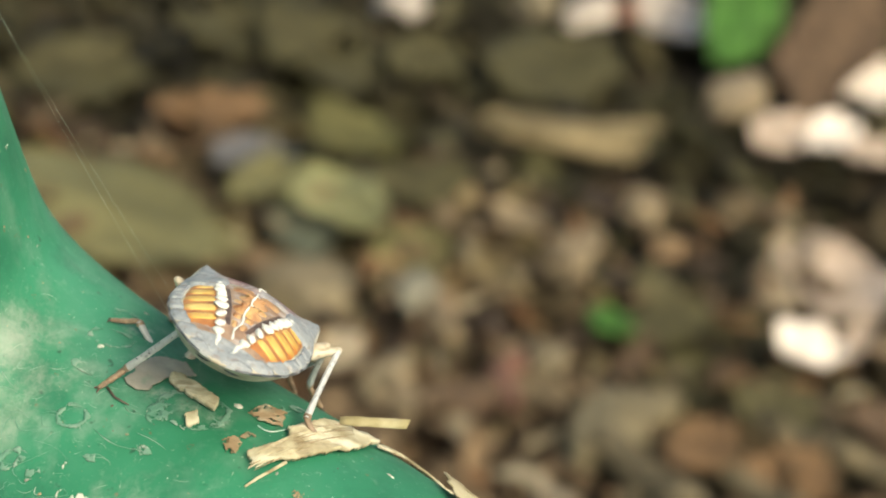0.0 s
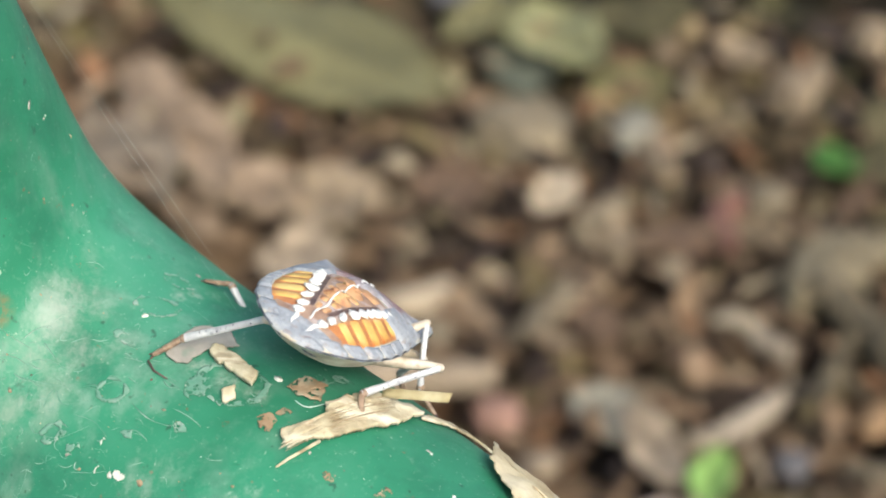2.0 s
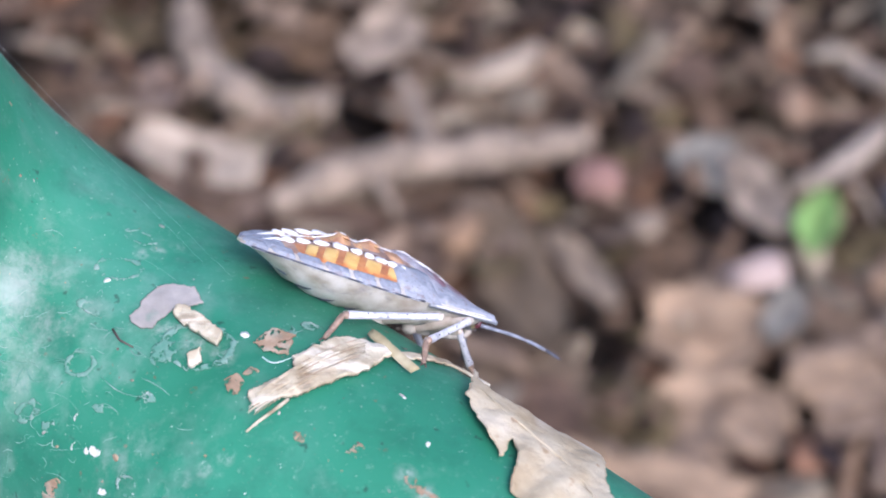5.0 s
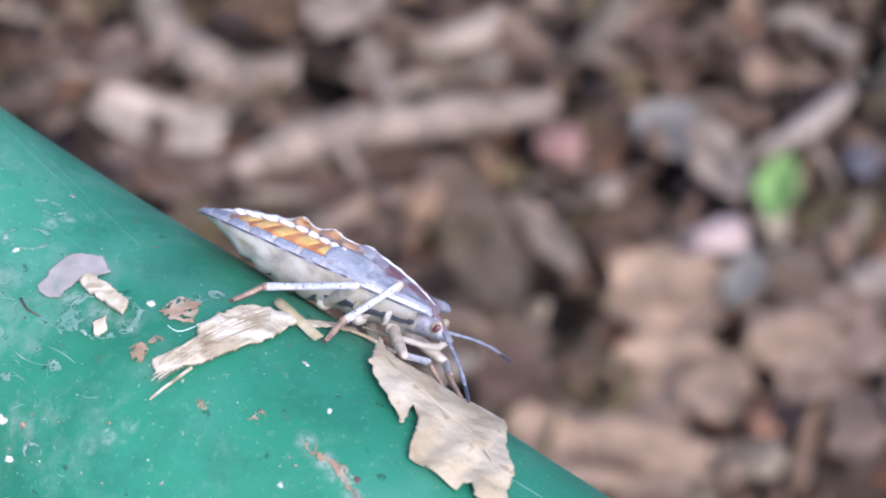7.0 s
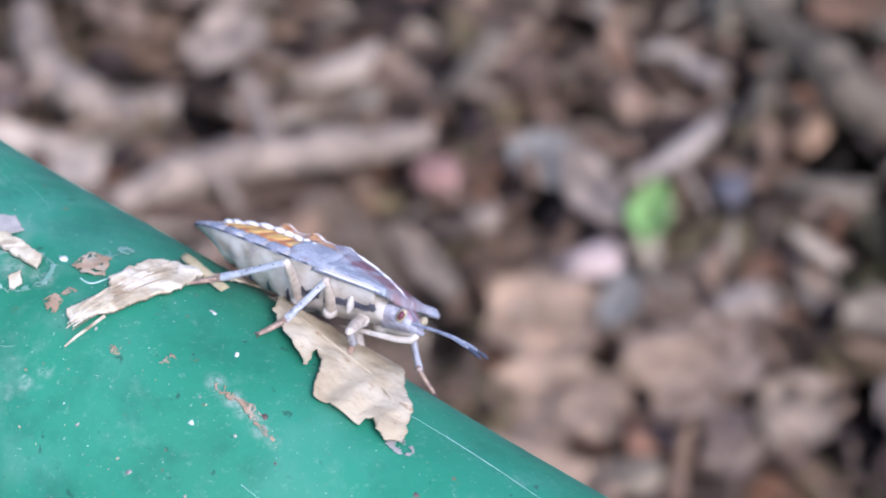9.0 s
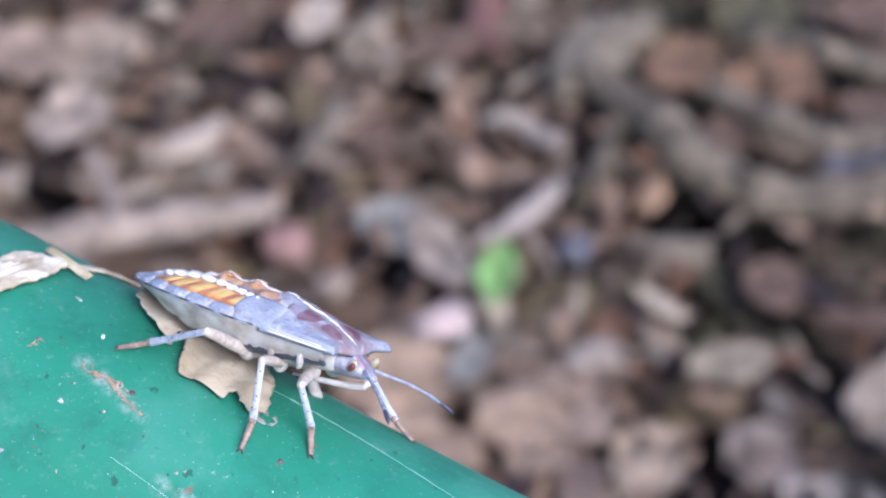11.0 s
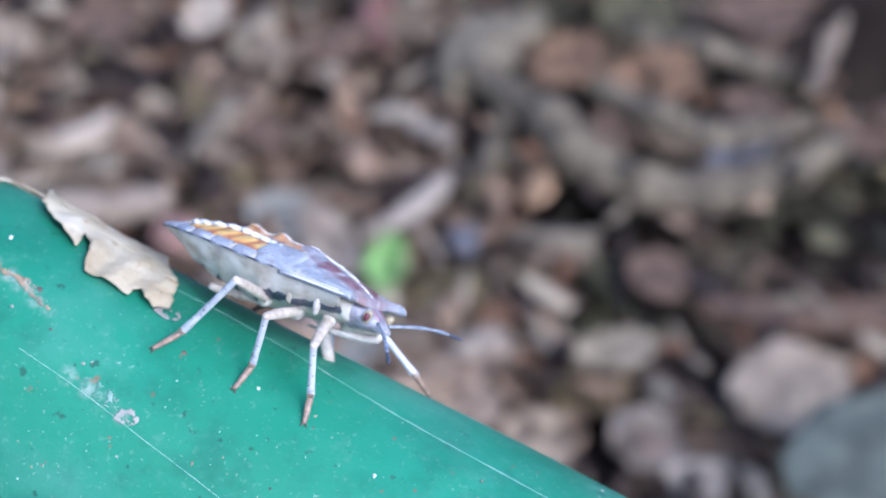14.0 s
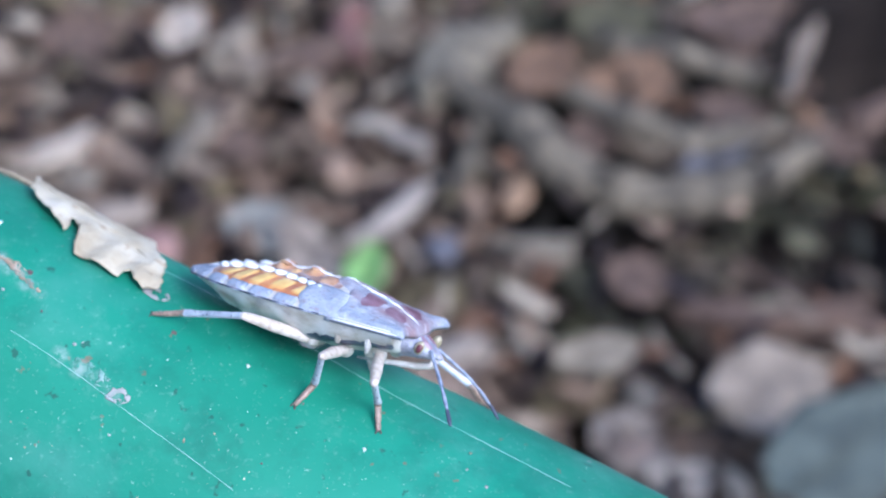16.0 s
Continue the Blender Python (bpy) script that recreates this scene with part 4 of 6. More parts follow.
for k in range(30):
    x, y = rng.uniform(0.15, 0.275), rng.uniform(0.535, 0.64)
    size = rng.uniform(0.012, 0.032)
    mat, tone = rng.choice(((TAN_BROWN, "tan"), (BROWN, "brown"), (DARK_OLIVE, "olive-brown"), (ROOT, "dull brown"), (BROWN, "dark brown"), (RUST_LEAF, "rusty brown")))
    dead_leaf("crumpled_leaf", mat, x, y, size, size * rng.uniform(0.25, 0.6), rng.uniform(0, 180), rng.uniform(0.2, 0.6), rng.uniform(0.0, 0.2), rng.uniform(0.012, 0.026), (rng.gauss(5, 22), rng.gauss(0, 18)), tone + " crumpled leaf caught among roots", rag=0.6, tip=0.5)

# ---- shield bug: lengths in millimetres, x forward, y to its left, z up ----
WAX = material("grey_wax", [(0.3, (0.195, 0.215, 0.25)), (0.52, (0.26, 0.28, 0.315)), (0.75, (0.335, 0.35, 0.375))], 700, 0.72, 0.5, 5000, spec=0.25, bump_distance=0.00012)
PALE_WAX = material("white_wax", [(0.3, (0.55, 0.55, 0.54)), (0.7, (0.76, 0.76, 0.74))], 1500, 0.7, 0.35, 7000, bump_distance=0.0001)
ORANGE = material("orange_cuticle", [(0.3, (0.50, 0.28, 0.07)), (0.5, (0.58, 0.385, 0.11)), (0.72, (0.66, 0.49, 0.19))], 600, 0.42, 0.3, 5000, bump_distance=0.0001)
RUST = material("rust_cuticle", [(0.3, (0.28, 0.09, 0.03)), (0.6, (0.42, 0.17, 0.05)), (0.85, (0.52, 0.25, 0.09))], 900, 0.4, 0.3, 5000, bump_distance=0.0001)
MAROON = material("maroon_cuticle", [(0.3, (0.11, 0.045, 0.055)), (0.5, (0.17, 0.085, 0.10)), (0.72, (0.26, 0.19, 0.22))], 650, 0.45, 0.3, 5000, bump_distance=0.0001)
FIELD = material("brown_field", [(0.3, (0.20, 0.11, 0.075)), (0.55, (0.31, 0.20, 0.14)), (0.8, (0.42, 0.33, 0.28))], 600, 0.5, 0.3, 5000, bump_distance=0.0001)
DARK = material("dark_seam", [(0.3, (0.05, 0.03, 0.028)), (0.7, (0.14, 0.085, 0.07))], 900, 0.5, 0.2, 5000, bump_distance=0.0001)
CREAM = material("cream_cuticle", [(0.3, (0.29, 0.25, 0.19)), (0.5, (0.42, 0.385, 0.32)), (0.72, (0.54, 0.52, 0.465))], 520, 0.5, 0.5, 3000, bump_distance=0.0001)
NAVY = material("navy_patch", [(0.35, (0.03, 0.033, 0.05)), (0.7, (0.10, 0.105, 0.14))], 1200, 0.35, 0.3, 5000, bump_distance=0.0001)
LEG = material("leg_cuticle", [(0.3, (0.33, 0.27, 0.20)), (0.52, (0.46, 0.40, 0.325)), (0.75, (0.57, 0.52, 0.45))], 1100, 0.45, 0.35, 6000, bump_distance=0.0001)
SHIN = material("tibia_cuticle", [(0.35, (0.36, 0.37, 0.40)), (0.55, (0.45, 0.46, 0.485)), (0.75, (0.55, 0.55, 0.56))], 1500, 0.45, 0.35, 6000, bump_distance=0.0001)
FOOT = material("tarsus_cuticle", [(0.3, (0.11, 0.07, 0.05)), (0.7, (0.27, 0.19, 0.135))], 1500, 0.45, 0.3, 6000, bump_distance=0.0001)
EDGE = material("edge_line", [(0.35, (0.025, 0.03, 0.05)), (0.7, (0.06, 0.065, 0.09))], 1200, 0.5, 0.3, 5000, bump_distance=0.0001)
EYE_RED = material("compound_eye", [(0.4, (0.09, 0.02, 0.03)), (0.7, (0.17, 0.05, 0.055))], 1500, 0.25, 0.2, 12000, bump_distance=0.00005)
EYE_RIM = material("eye_band", [(0.4, (0.22, 0.19, 0.10)), (0.7, (0.38, 0.34, 0.22))], 1500, 0.3, 0.2, 8000, bump_distance=0.00005)
ANTENNA = material("antenna_cuticle", [(0.35, (0.13, 0.15, 0.195)), (0.7, (0.29, 0.31, 0.36))], 1500, 0.5, 0.3, 6000, bump_distance=0.0001)

AMBER = material("amber_cuticle", [(0.3, (0.28, 0.13, 0.065)), (0.5, (0.40, 0.225, 0.115)), (0.72, (0.50, 0.33, 0.19))], 700, 0.42, 0.3, 5000, bump_distance=0.0001)


def edge_tint(mat, colour, start, end):
    """Colours a plate towards its rim, by the distance from its middle."""
    nt = mat.node_tree
    bsdf = next(n for n in nt.nodes if n.type == "BSDF_PRINCIPLED")
    link = bsdf.inputs["Base Color"].links[0]
    old = link.from_socket
    tc = nt.nodes.new("ShaderNodeTexCoord")
    off = nt.nodes.new("ShaderNodeVectorMath")
    off.operation = "SUBTRACT"
    off.inputs[1].default_value = (0.5, 0.5, 0.5)
    flat = nt.nodes.new("ShaderNodeVectorMath")
    flat.operation = "MULTIPLY"
    flat.inputs[1].default_value = (1, 0.9, 0)
    far = nt.nodes.new("ShaderNodeVectorMath")
    far.operation = "LENGTH"
    rng = nt.nodes.new("ShaderNodeMapRange")
    rng.interpolation_type = "SMOOTHSTEP"
    rng.inputs["From Min"].default_value, rng.inputs["From Max"].default_value = start, end
    mix = nt.nodes.new("ShaderNodeMix")
    mix.data_type = "RGBA"
    nt.links.new(tc.outputs["Generated"], off.inputs[0])
    nt.links.new(off.outputs[0], flat.inputs[0])
    nt.links.new(flat.outputs[0], far.inputs[0])
    nt.links.new(far.outputs["Value"], rng.inputs["Value"])
    nt.links.new(rng.outputs[0], mix.inputs["Factor"])
    nt.links.new(old, mix.inputs["A"])
    mix.inputs["B"].default_value = (*colour, 1)
    nt.links.new(mix.outputs["Result"], bsdf.inputs["Base Color"])


HEAD = material("head_wax", [(0.3, (0.14, 0.135, 0.16)), (0.5, (0.24, 0.24, 0.275)), (0.72, (0.36, 0.37, 0.405))], 1300, 0.6, 0.5, 5000, spec=0.3, bump_distance=0.00012)
PRONOTUM = material("shield_wax", [(0.3, (0.195, 0.215, 0.25)), (0.52, (0.26, 0.28, 0.315)), (0.75, (0.335, 0.35, 0.375))], 700, 0.72, 0.5, 5000, spec=0.25, bump_distance=0.00012)
overlay(PRONOTUM, (0.24, 0.15, 0.15), 350, 0.32, 0.62, 0.85, 6, (1, 1, 1), (0.0028, 0.0046))
for m in (WAX, PRONOTUM, HEAD):
    overlay(m, (0.20, 0.15, 0.14), 1500, 0.54, 0.70, 0.6)
    overlay(m, (0.13, 0.13, 0.16), 3200, 0.58, 0.68, 0.6)
    overlay(m, (0.50, 0.51, 0.53), 1100, 0.55, 0.70, 0.45)
overlay(ORANGE, (0.50, 0.17, 0.04), 700, 0.52, 0.7, 0.5)
edge_tint(ORANGE, (0.42, 0.13, 0.03), 0.26, 0.52)
overlay(AMBER, (0.22, 0.08, 0.03), 700, 0.5, 0.66, 0.8)
overlay(AMBER, (0.60, 0.40, 0.15), 900, 0.55, 0.7, 0.7)
overlay(FIELD, (0.50, 0.46, 0.47), 500, 0.5, 0.66, 0.7)
overlay(FIELD, (0.17, 0.08, 0.07), 650, 0.56, 0.68, 0.8)
overlay(CREAM, (0.16, 0.15, 0.16), 520, 0.60, 0.70, 0.6)
overlay(CREAM, (0.62, 0.60, 0.56), 300, 0.55, 0.7, 0.6)
overlay(LEG, (0.24, 0.17, 0.12), 1500, 0.60, 0.70, 0.5)
overlay(SHIN, (0.14, 0.14, 0.16), 2200, 0.63, 0.68, 0.5, 2)
overlay(FOOT, (0.40, 0.28, 0.18), 1800, 0.55, 0.7, 0.6)

MM = 0.001
HALF_X = [-12.7, -12.3, -11.6, -10.2, -8.2, -5.6, -3.0, -0.5, 2.0, 4.5, 7.0, 8.4, 9.2]
HALF_W = [0.4, 1.5, 2.6, 3.9, 5.05, 5.8, 6.1, 6.1, 6.0, 5.85, 5.8, 5.75, 5.7]


def half_width(x):
    return float(np.interp(x, HALF_X, HALF_W))


def edge_z(x):
    return float(np.interp(x, [-13, -10, -6, 0, 9.2], [-0.70, -0.30, -0.05, 0.05, 0.45]))


def crown(x):
    return float(np.interp(x, [-13, -11, -8.5, -4.5, 0, 2, 5, 7.5, 9.3], [0.05, 0.5, 1.0, 1.85, 2.15, 2.1, 1.35, 0.45, -0.40]))


def keel(x):
    return float(np.interp(x, [-13, -12, -10, -8, -5, -1, 4, 8, 9.2], [0.03, 0.25, 1.1, 2.2, 3.1, 3.5, 3.2, 2.4, 1.7]))


def back(x, y, lift=0.0):
    """A point on the bug's back, lifted off it."""
    k = min(1.0, abs(y) / half_width(x))
    return Vector((x, y, edge_z(x) + crown(x) * (1 - k**1.7) + lift))


def cushion(rows, lift, skirt=0.12, round_x=0.25, round_y=0.3, base=back):
    """A padded plate on the back: rows of (x, y_start, y_end) along its length."""
    bm = bmesh.new()
    m, n, grid = 8, len(rows), []
    for i, (x, ya, yb) in enumerate(rows):
        line = []
        for j in range(m + 1):
            s, r = i / (n - 1), j / m
            fall = min(1, min(s, 1 - s) / round_x) if round_x else 1
            fall = math.sin(fall * math.pi / 2) * math.sin(min(1, min(r, 1 - r) / round_y) * math.pi / 2)
            line.append(bm.verts.new(base(x, ya + (yb - ya) * r, -skirt + (lift + skirt) * fall) * MM))
        grid.append(line)
    for i in range(n - 1):
        for j in range(m):
            bm.faces.new((grid[i][j], grid[i + 1][j], grid[i + 1][j + 1], grid[i][j + 1]))
    return bm


def blob(centre, size, turn=(0, 0, 0), seg=14, dent=0.0):
    bm = bmesh.new()
    bmesh.ops.create_uvsphere(bm, u_segments=seg, v_segments=max(6, seg // 2), radius=1)
    m = pose(*[c * MM for c in centre], *turn) @ Matrix.Diagonal((*[s * MM for s in size], 1))
    for v in bm.verts:
        if dent:
            v.co *= 1 + dent * noise.noise(v.co * 2.3 + Vector(centre))
        v.co = m @ v.co
    return bm


def make_body(root):
    # belly and back as one closed shell
    bm = bmesh.new()
    xs, m = np.linspace(-12.9, 8.3, 60), 24
    top, low = [], []
    for x in xs:
        w = half_width(x)
        top.append([bm.verts.new(back(x, w * math.sin((j / m - 0.5) * math.pi)) * MM) for j in range(m + 1)])
        ridge = 1 + 0.04 * math.sin(x * 2 * math.pi / 2.1) * (x < 2)
        row = [top[-1][0]]
        for j in range(1, m):
            y = w * math.sin((j / m - 0.5) * math.pi)
            k = abs(y) / w
            row.append(bm.verts.new(Vector((x, y * 0.985, edge_z(x) - keel(x) * ridge * (1 - k**2.4) ** 0.9 - 0.12)) * MM))
        row.append(top[-1][m])
        low.append(row)
    for a, b in zip(top, top[1:]):
        for j in range(m):
            bm.faces.new((a[j], b[j], b[j + 1], a[j + 1]))
    for a, b in zip(low, low[1:]):
        for j in range(m):
            bm.faces.new((a[j], a[j + 1], b[j + 1], b[j]))
    for t, l in ((top[0], low[0]), (top[-1], low[-1])):
        bm.faces.new(t + l[1:-1][::-1])
    part("abdomen", bm, CREAM, root, "cream belly with faint segment ridges")
    # dorsal field under the plates
    rows = [(x, -half_width(x) * 0.9, half_width(x) * 0.9) for x in np.linspace(-10.9, 2.5, 30)]
    part("dorsal_field", cushion(rows, 0.07, 0.1, 0.1, 0.08), FIELD, root, "mauve-brown skin between the plates")
    rows = [(x, -half_width(x) * 0.92, half_width(x) * 0.92) for x in np.linspace(-12.85, -9.7, 12)]
    part("tail_plate", cushion(rows, 0.12, 0.12, 0.12, 0.12), WAX, root, "pale grey pointed tail plate")
    # scalloped grey margin, one plate to a segment
    cuts = [-12.9, -11.2, -9.4, -7.3, -5.0, -2.6, -0.2, 2.2]
    for side in (1, -1):
        for a, b in zip(cuts, cuts[1:]):
            rows = []
            for s in np.linspace(0, 1, 9):
                x = a + 0.04 + (b - a - 0.08) * s
                w = half_width(x)
                scallop = 0.14 * math.sin(math.pi * s)
                inner = w * float(np.interp(x, [-11, -9, -6], [0.5, 0.72, 0.84]))
                rows.append((x, side * inner, side * (w + scallop)))
            part("margin_plate", cushion(rows, 0.19, 0.2, 0.08, 0.14), WAX, root, "pale grey-blue waxy margin plate")
        # orange panels, yellow in the middle, over a red-brown band
        white = lambda x: float(np.interp(x, [-11.2, -8, -4, 0, 2.2], [0.75, 1.35, 2.25, 3.1, 3.45]))
        rows = [(x, side * (white(x) + 0.1), side * half_width(x) * 0.85) for x in np.linspace(-9.5, 2.3, 24)]
        part("orange_band", cushion(rows, 0.13, 0.1, 0.08, 0.12), RUST, root, "red-brown band under the orange panels")
        edges = [-9.2, -7.6, -5.7, -3.7, -1.5, 0.7, 2.2]
        for a, b in zip(edges, edges[1:]):
            rows = []
            for s in np.linspace(0, 1, 8):
                x = a + 0.13 + (b - a - 0.26) * s
                rows.append((x, side * (white(x) + 0.4), side * max(white(x) + 0.6, half_width(x) * 0.835)))
            base = lambda x, y, lift: back(x - 0.5 * (abs(y) - 4), y, lift)
            part("orange_panel", cushion(rows, 0.2, 0.06, 0.2, 0.2, base), ORANGE, root, "orange abdominal panel with a yellow middle")
        # white wax spots, drops in front and a ragged stripe behind
        x, i = 0.9, 0
        while x > -9.2:
            long = (0.42, 0.46, 0.5, 0.5, 0.55, 0.8, 0.9, 0.8, 0.6, 0.5)[i]
            p = back(x - long, side * white(x - long), 0.14)
            part("white_spot", blob(p, (long * 1.06, (0.40 + 0.06 * (i % 3)) * (1.15 if i < 6 else 0.85), 0.26), (0, 0, side * (-30 if i < 5 else -14)), 12, 0.4), PALE_WAX, root, "white waxy spot")
            x -= long * 2 + (0.06 if i < 5 else -0.2)
            i = min(i + 1, 9)
        rows = [(x, side * (white(x) - 0.95), side * (white(x) - 0.2)) for x in np.linspace(-8.4, 0.8, 18)]
        part("dark_band", cushion(rows, 0.1, 0.1, 0.12, 0.3), DARK, root, "dark brown band beside the white spots")
        # ragged white streaks towards the tail
        for xa, xb, ya, yb in ((-9.0, -11.3, 1.2, 0.6),):
            bm = bmesh.new()
            ts = np.linspace(0, 1, 14)
            pts = [back(xa + (xb - xa) * t, side * (ya + (yb - ya) * t + 0.08 * math.sin(9 * t)), 0.1) * MM for t in ts]
            sweep(bm, pts, [0.2 * MM * math.sin(math.pi * (0.06 + 0.88 * t)) * (1 + 0.5 * noise.noise(Vector((t * 9, xa, 0)))) for t in ts], 8, flat=0.6)
            part("white_streak", bm, PALE_WAX, root, "ragged white streak near the tail")
        # amber fields each side of the middle
        for a, b in ((-7.8, -6.6), (-6.3, -5.3), (-3.4, -2.5), (-0.5, 1.4)):
            rows = []
            for s in np.linspace(0, 1, 8):
                x = a + (b - a) * s
                rows.append((x, side * 0.1, side * (white(x) - 0.85)))
            part("central_panel", cushion(rows, 0.2, 0.1, 0.3, 0.3), AMBER, root, "amber central panel of the abdomen")
    # ragged white line along the middle, over the humps
    bm = bmesh.new()
    xs = np.linspace(1.6, -9.6, 44)
    pts = [back(x, 0.12 * math.sin(2.1 * x), 0.14 + 0.5 * math.exp(-(((x + 4.35) / 0.8) ** 2)) + 0.45 * math.exp(-(((x + 1.55) / 0.8) ** 2))) * MM for x in xs]
    sweep(bm, pts, [0.10 * MM * (1.0 + 0.9 * noise.noise(Vector((x * 1.7, 3, 1)))) for x in xs], 8, flat=0.6)
    part("white_ridge", bm, PALE_WAX, root, "ragged white line along the abdomen")
    # scent gland humps, broad and knobbed
    for x, h in ((-4.35, 0.55), (-1.55, 0.5)):
        rows = [(x - 1.15 + 2.3 * s, -1.55 * math.sin(math.pi * (0.2 + 0.6 * s)), 1.55 * math.sin(math.pi * (0.2 + 0.6 * s))) for s in np.linspace(0, 1, 14)]
        lumpy = lambda x, y, lift: back(x, y, lift * (1 + 0.55 * noise.noise(Vector((x * 1.6, y * 1.6, 5)))))
        hump = part("gland_hump", cushion(rows, h, 0.1, 0.5, 0.5, lumpy), AMBER, root, "raised amber-brown scent-gland hump")
        for s in (1, -1):
            part("gland_knob", blob(back(x + 0.1, 0.5 * s, h * 0.85), (0.5, 0.34, 0.16), (0, 0, 20 * s), 12, 0.8), AMBER, hump, "brown knob")


def make_thorax(root):
    # pronotum with forward corners
    front = lambda y: float(np.interp(abs(y), [0, 1.5, 2.4, 4.0, 5.2, 5.8], [9.35, 9.3, 9.1, 9.0, 9.3, 9.6]))
    rear = lambda y: float(np.interp(abs(y), [0, 2.5, 4.5, 6.2], [2.0, 2.7, 3.2, 2.4]))
    bm = bmesh.new()
    n, m, grid = 22, 40, []
    for j in range(m + 1):
        v = 2 * j / m - 1
        line = []
        for i in range(n + 1):
            s = i / n
            y0 = 5.95 * math.copysign(abs(v) ** 0.9, v)
            xa, xb = rear(y0), front(y0)
            x = xa + (xb - xa) * s
            y = y0 * (half_width(min(x, 9.2)) / 5.95)
            fall = min(1, min(s, 1 - s) / 0.06, (1 - abs(v)) / 0.05)
            fall = math.sin(max(0, fall) * math.pi / 2)
            relief = 0.10 * noise.noise(Vector((x * 0.8, y * 0.8, 3)))
            p = back(min(x, 9.2), y, -0.15 + 0.42 * fall + relief * fall)
            p.x = x
            line.append(bm.verts.new(p * MM))
        grid.append(line)
    under = [[bm.verts.new(v.co + Vector((0, 0, -0.35 * MM))) for v in line] for line in grid]
    for j in range(m):
        for i in range(n):
            bm.faces.new((grid[j][i], grid[j][i + 1], grid[j + 1][i + 1], grid[j + 1][i]))
            bm.faces.new((under[j][i], under[j + 1][i], under[j + 1][i + 1], under[j][i + 1]))
    rim = [(0, i) for i in range(n)] + [(j, n) for j in range(m)] + [(m, i) for i in range(n, 0, -1)] + [(j, 0) for j in range(m, 0, -1)]
    for (j, i), (q, p) in zip(rim, rim[1:] + rim[:1]):
        bm.faces.new((grid[j][i], grid[q][p], under[q][p], under[j][i]))
    part("pronotum", bm, PRONOTUM, root, "grey-blue waxy shield with pointed corners")
    for side in (1, -1):
        for (a, b, ya, yb) in ((3.6, 5.7, 0.35, 3.9), (5.8, 8.3, 0.35, 3.9)):
            rows = []
            for s in np.linspace(0, 1, 11):
                bulge = math.sin(math.pi * (0.08 + 0.84 * s))
                rows.append((a + (b - a) * s + 0.25 * (1 - bulge), side * ya, side * (ya + (yb - ya) * bulge**0.6)))
            part("maroon_patch", cushion(rows, 0.335, -0.2, 0.35, 0.3), MAROON, root, "maroon patch on the shield")
        # wing pad, rounded behind
        rows = []
        for s in np.linspace(0, 1, 16):
            x = -0.9 + 4.6 * s
            b = min(1, (s + 0.001) / 0.3) ** 0.5
            mid, half = 4.3, 1.75
            rows.append((x, side * (mid - half * b), side * (mid + half * b)))
        part("wing_pad", cushion(rows, 0.42, 0.12, 0.16, 0.16), WAX, root, "grey-blue wing pad rounded behind")
    # scutellum between the pads
    rows = [(x, -w, w) for x, w in zip(np.linspace(0.6, 3.6, 10), np.linspace(0.9, 2.6, 10))]
    part("scutellum", cushion(rows, 0.33, 0.1, 0.2, 0.25), PRONOTUM, root)
    # white midline along thorax
    bm = bmesh.new()
    pts = [(back(x, 0.2 * math.sin(x * 1.3) + 0.1 * math.sin(x * 4.1), 0.31)) * MM for x in np.linspace(1.3, 8.9, 26)]
    sweep(bm, pts, [0.105 * MM * (0.75 + 0.9 * noise.noise(q * 900)) for q in pts], 8)
    part("midline", bm, PALE_WAX, root, "white line along the back")
    # pale rim under the shield, and the pleura with dark patches
    for side in (1, -1):
        bm = bmesh.new()
        pts = [Vector((x, side * (half_width(x) + 0.02), edge_z(x) - 0.12)) * MM for x in np.linspace(-12.3, 2.0, 36)]
        sweep(bm, pts, 0.09 * MM, 6)
        part("edge_line", bm, EDGE, root, "thin dark line along the margin")
        bm = bmesh.new()
        pts = [Vector((x, side * (half_width(min(x, 9.2)) - 0.02), edge_z(x) - 0.22)) * MM for x in np.linspace(3.2, 8.9, 20)]
        sweep(bm, pts, [0.09 * MM * (0.4 + 0.6 * math.sin(math.pi * i / 19)) for i in range(20)], 8)
        part("pale_rim", bm, PALE_WAX, root, "white rim under the edge of the shield")
        under = lambda x, y, lift: Vector((x, y, edge_z(x) - keel(x) * (1 - (abs(y) / half_width(x)) ** 2.4) ** 0.9 - 0.12 - lift))
        # blue-black marks: broad ones between the legs, slits on the belly
        for x, y, a, b in ((-0.5, 2.5, 0.17, 1.4), (-2.6, 2.4, 0.17, 1.4), (-4.7, 2.2, 0.16, 1.3), (-6.8, 1.8, 0.14, 1.1), (-8.8, 1.3, 0.11, 0.8)):
            rows = []
            for s in np.linspace(0, 1, 9):
                bulge = math.sin(math.pi * (0.06 + 0.88 * s)) ** 0.5 * (1 + 0.5 * noise.noise(Vector((s * 4, x, side))))
                rows.append((x + a * (2 * s - 1), side * (y - b * bulge), side * (y + b * bulge * 0.8)))
            slant = lambda x, y, lift, f=under, y0=y: f(x + 0.35 * (abs(y) - y0), y, lift)
            part("dark_patch", cushion(rows, 0.06, 0.05, 0.3, 0.3, slant), NAVY, root, "blue-black patch on the underside")
        rows = []
        for x in np.linspace(0.3, 8.3, 40):
            wide = 0.45 + 0.75 * abs(noise.noise(Vector((x * 1.1, side * 3, 2)))) + 0.45 * noise.noise(Vector((x * 3.1, side, 7)))
            mid = 3.75 + 0.35 * noise.noise(Vector((x * 0.9, side, 5)))
            rows.append((x, side * (mid - max(0.1, wide)), side * (mid + max(0.08, wide * 0.8))))
        part("dark_band", cushion(rows, 0.05, 0.05, 0.05, 0.3, under), NAVY, root, "blue-black band along the leg bases")
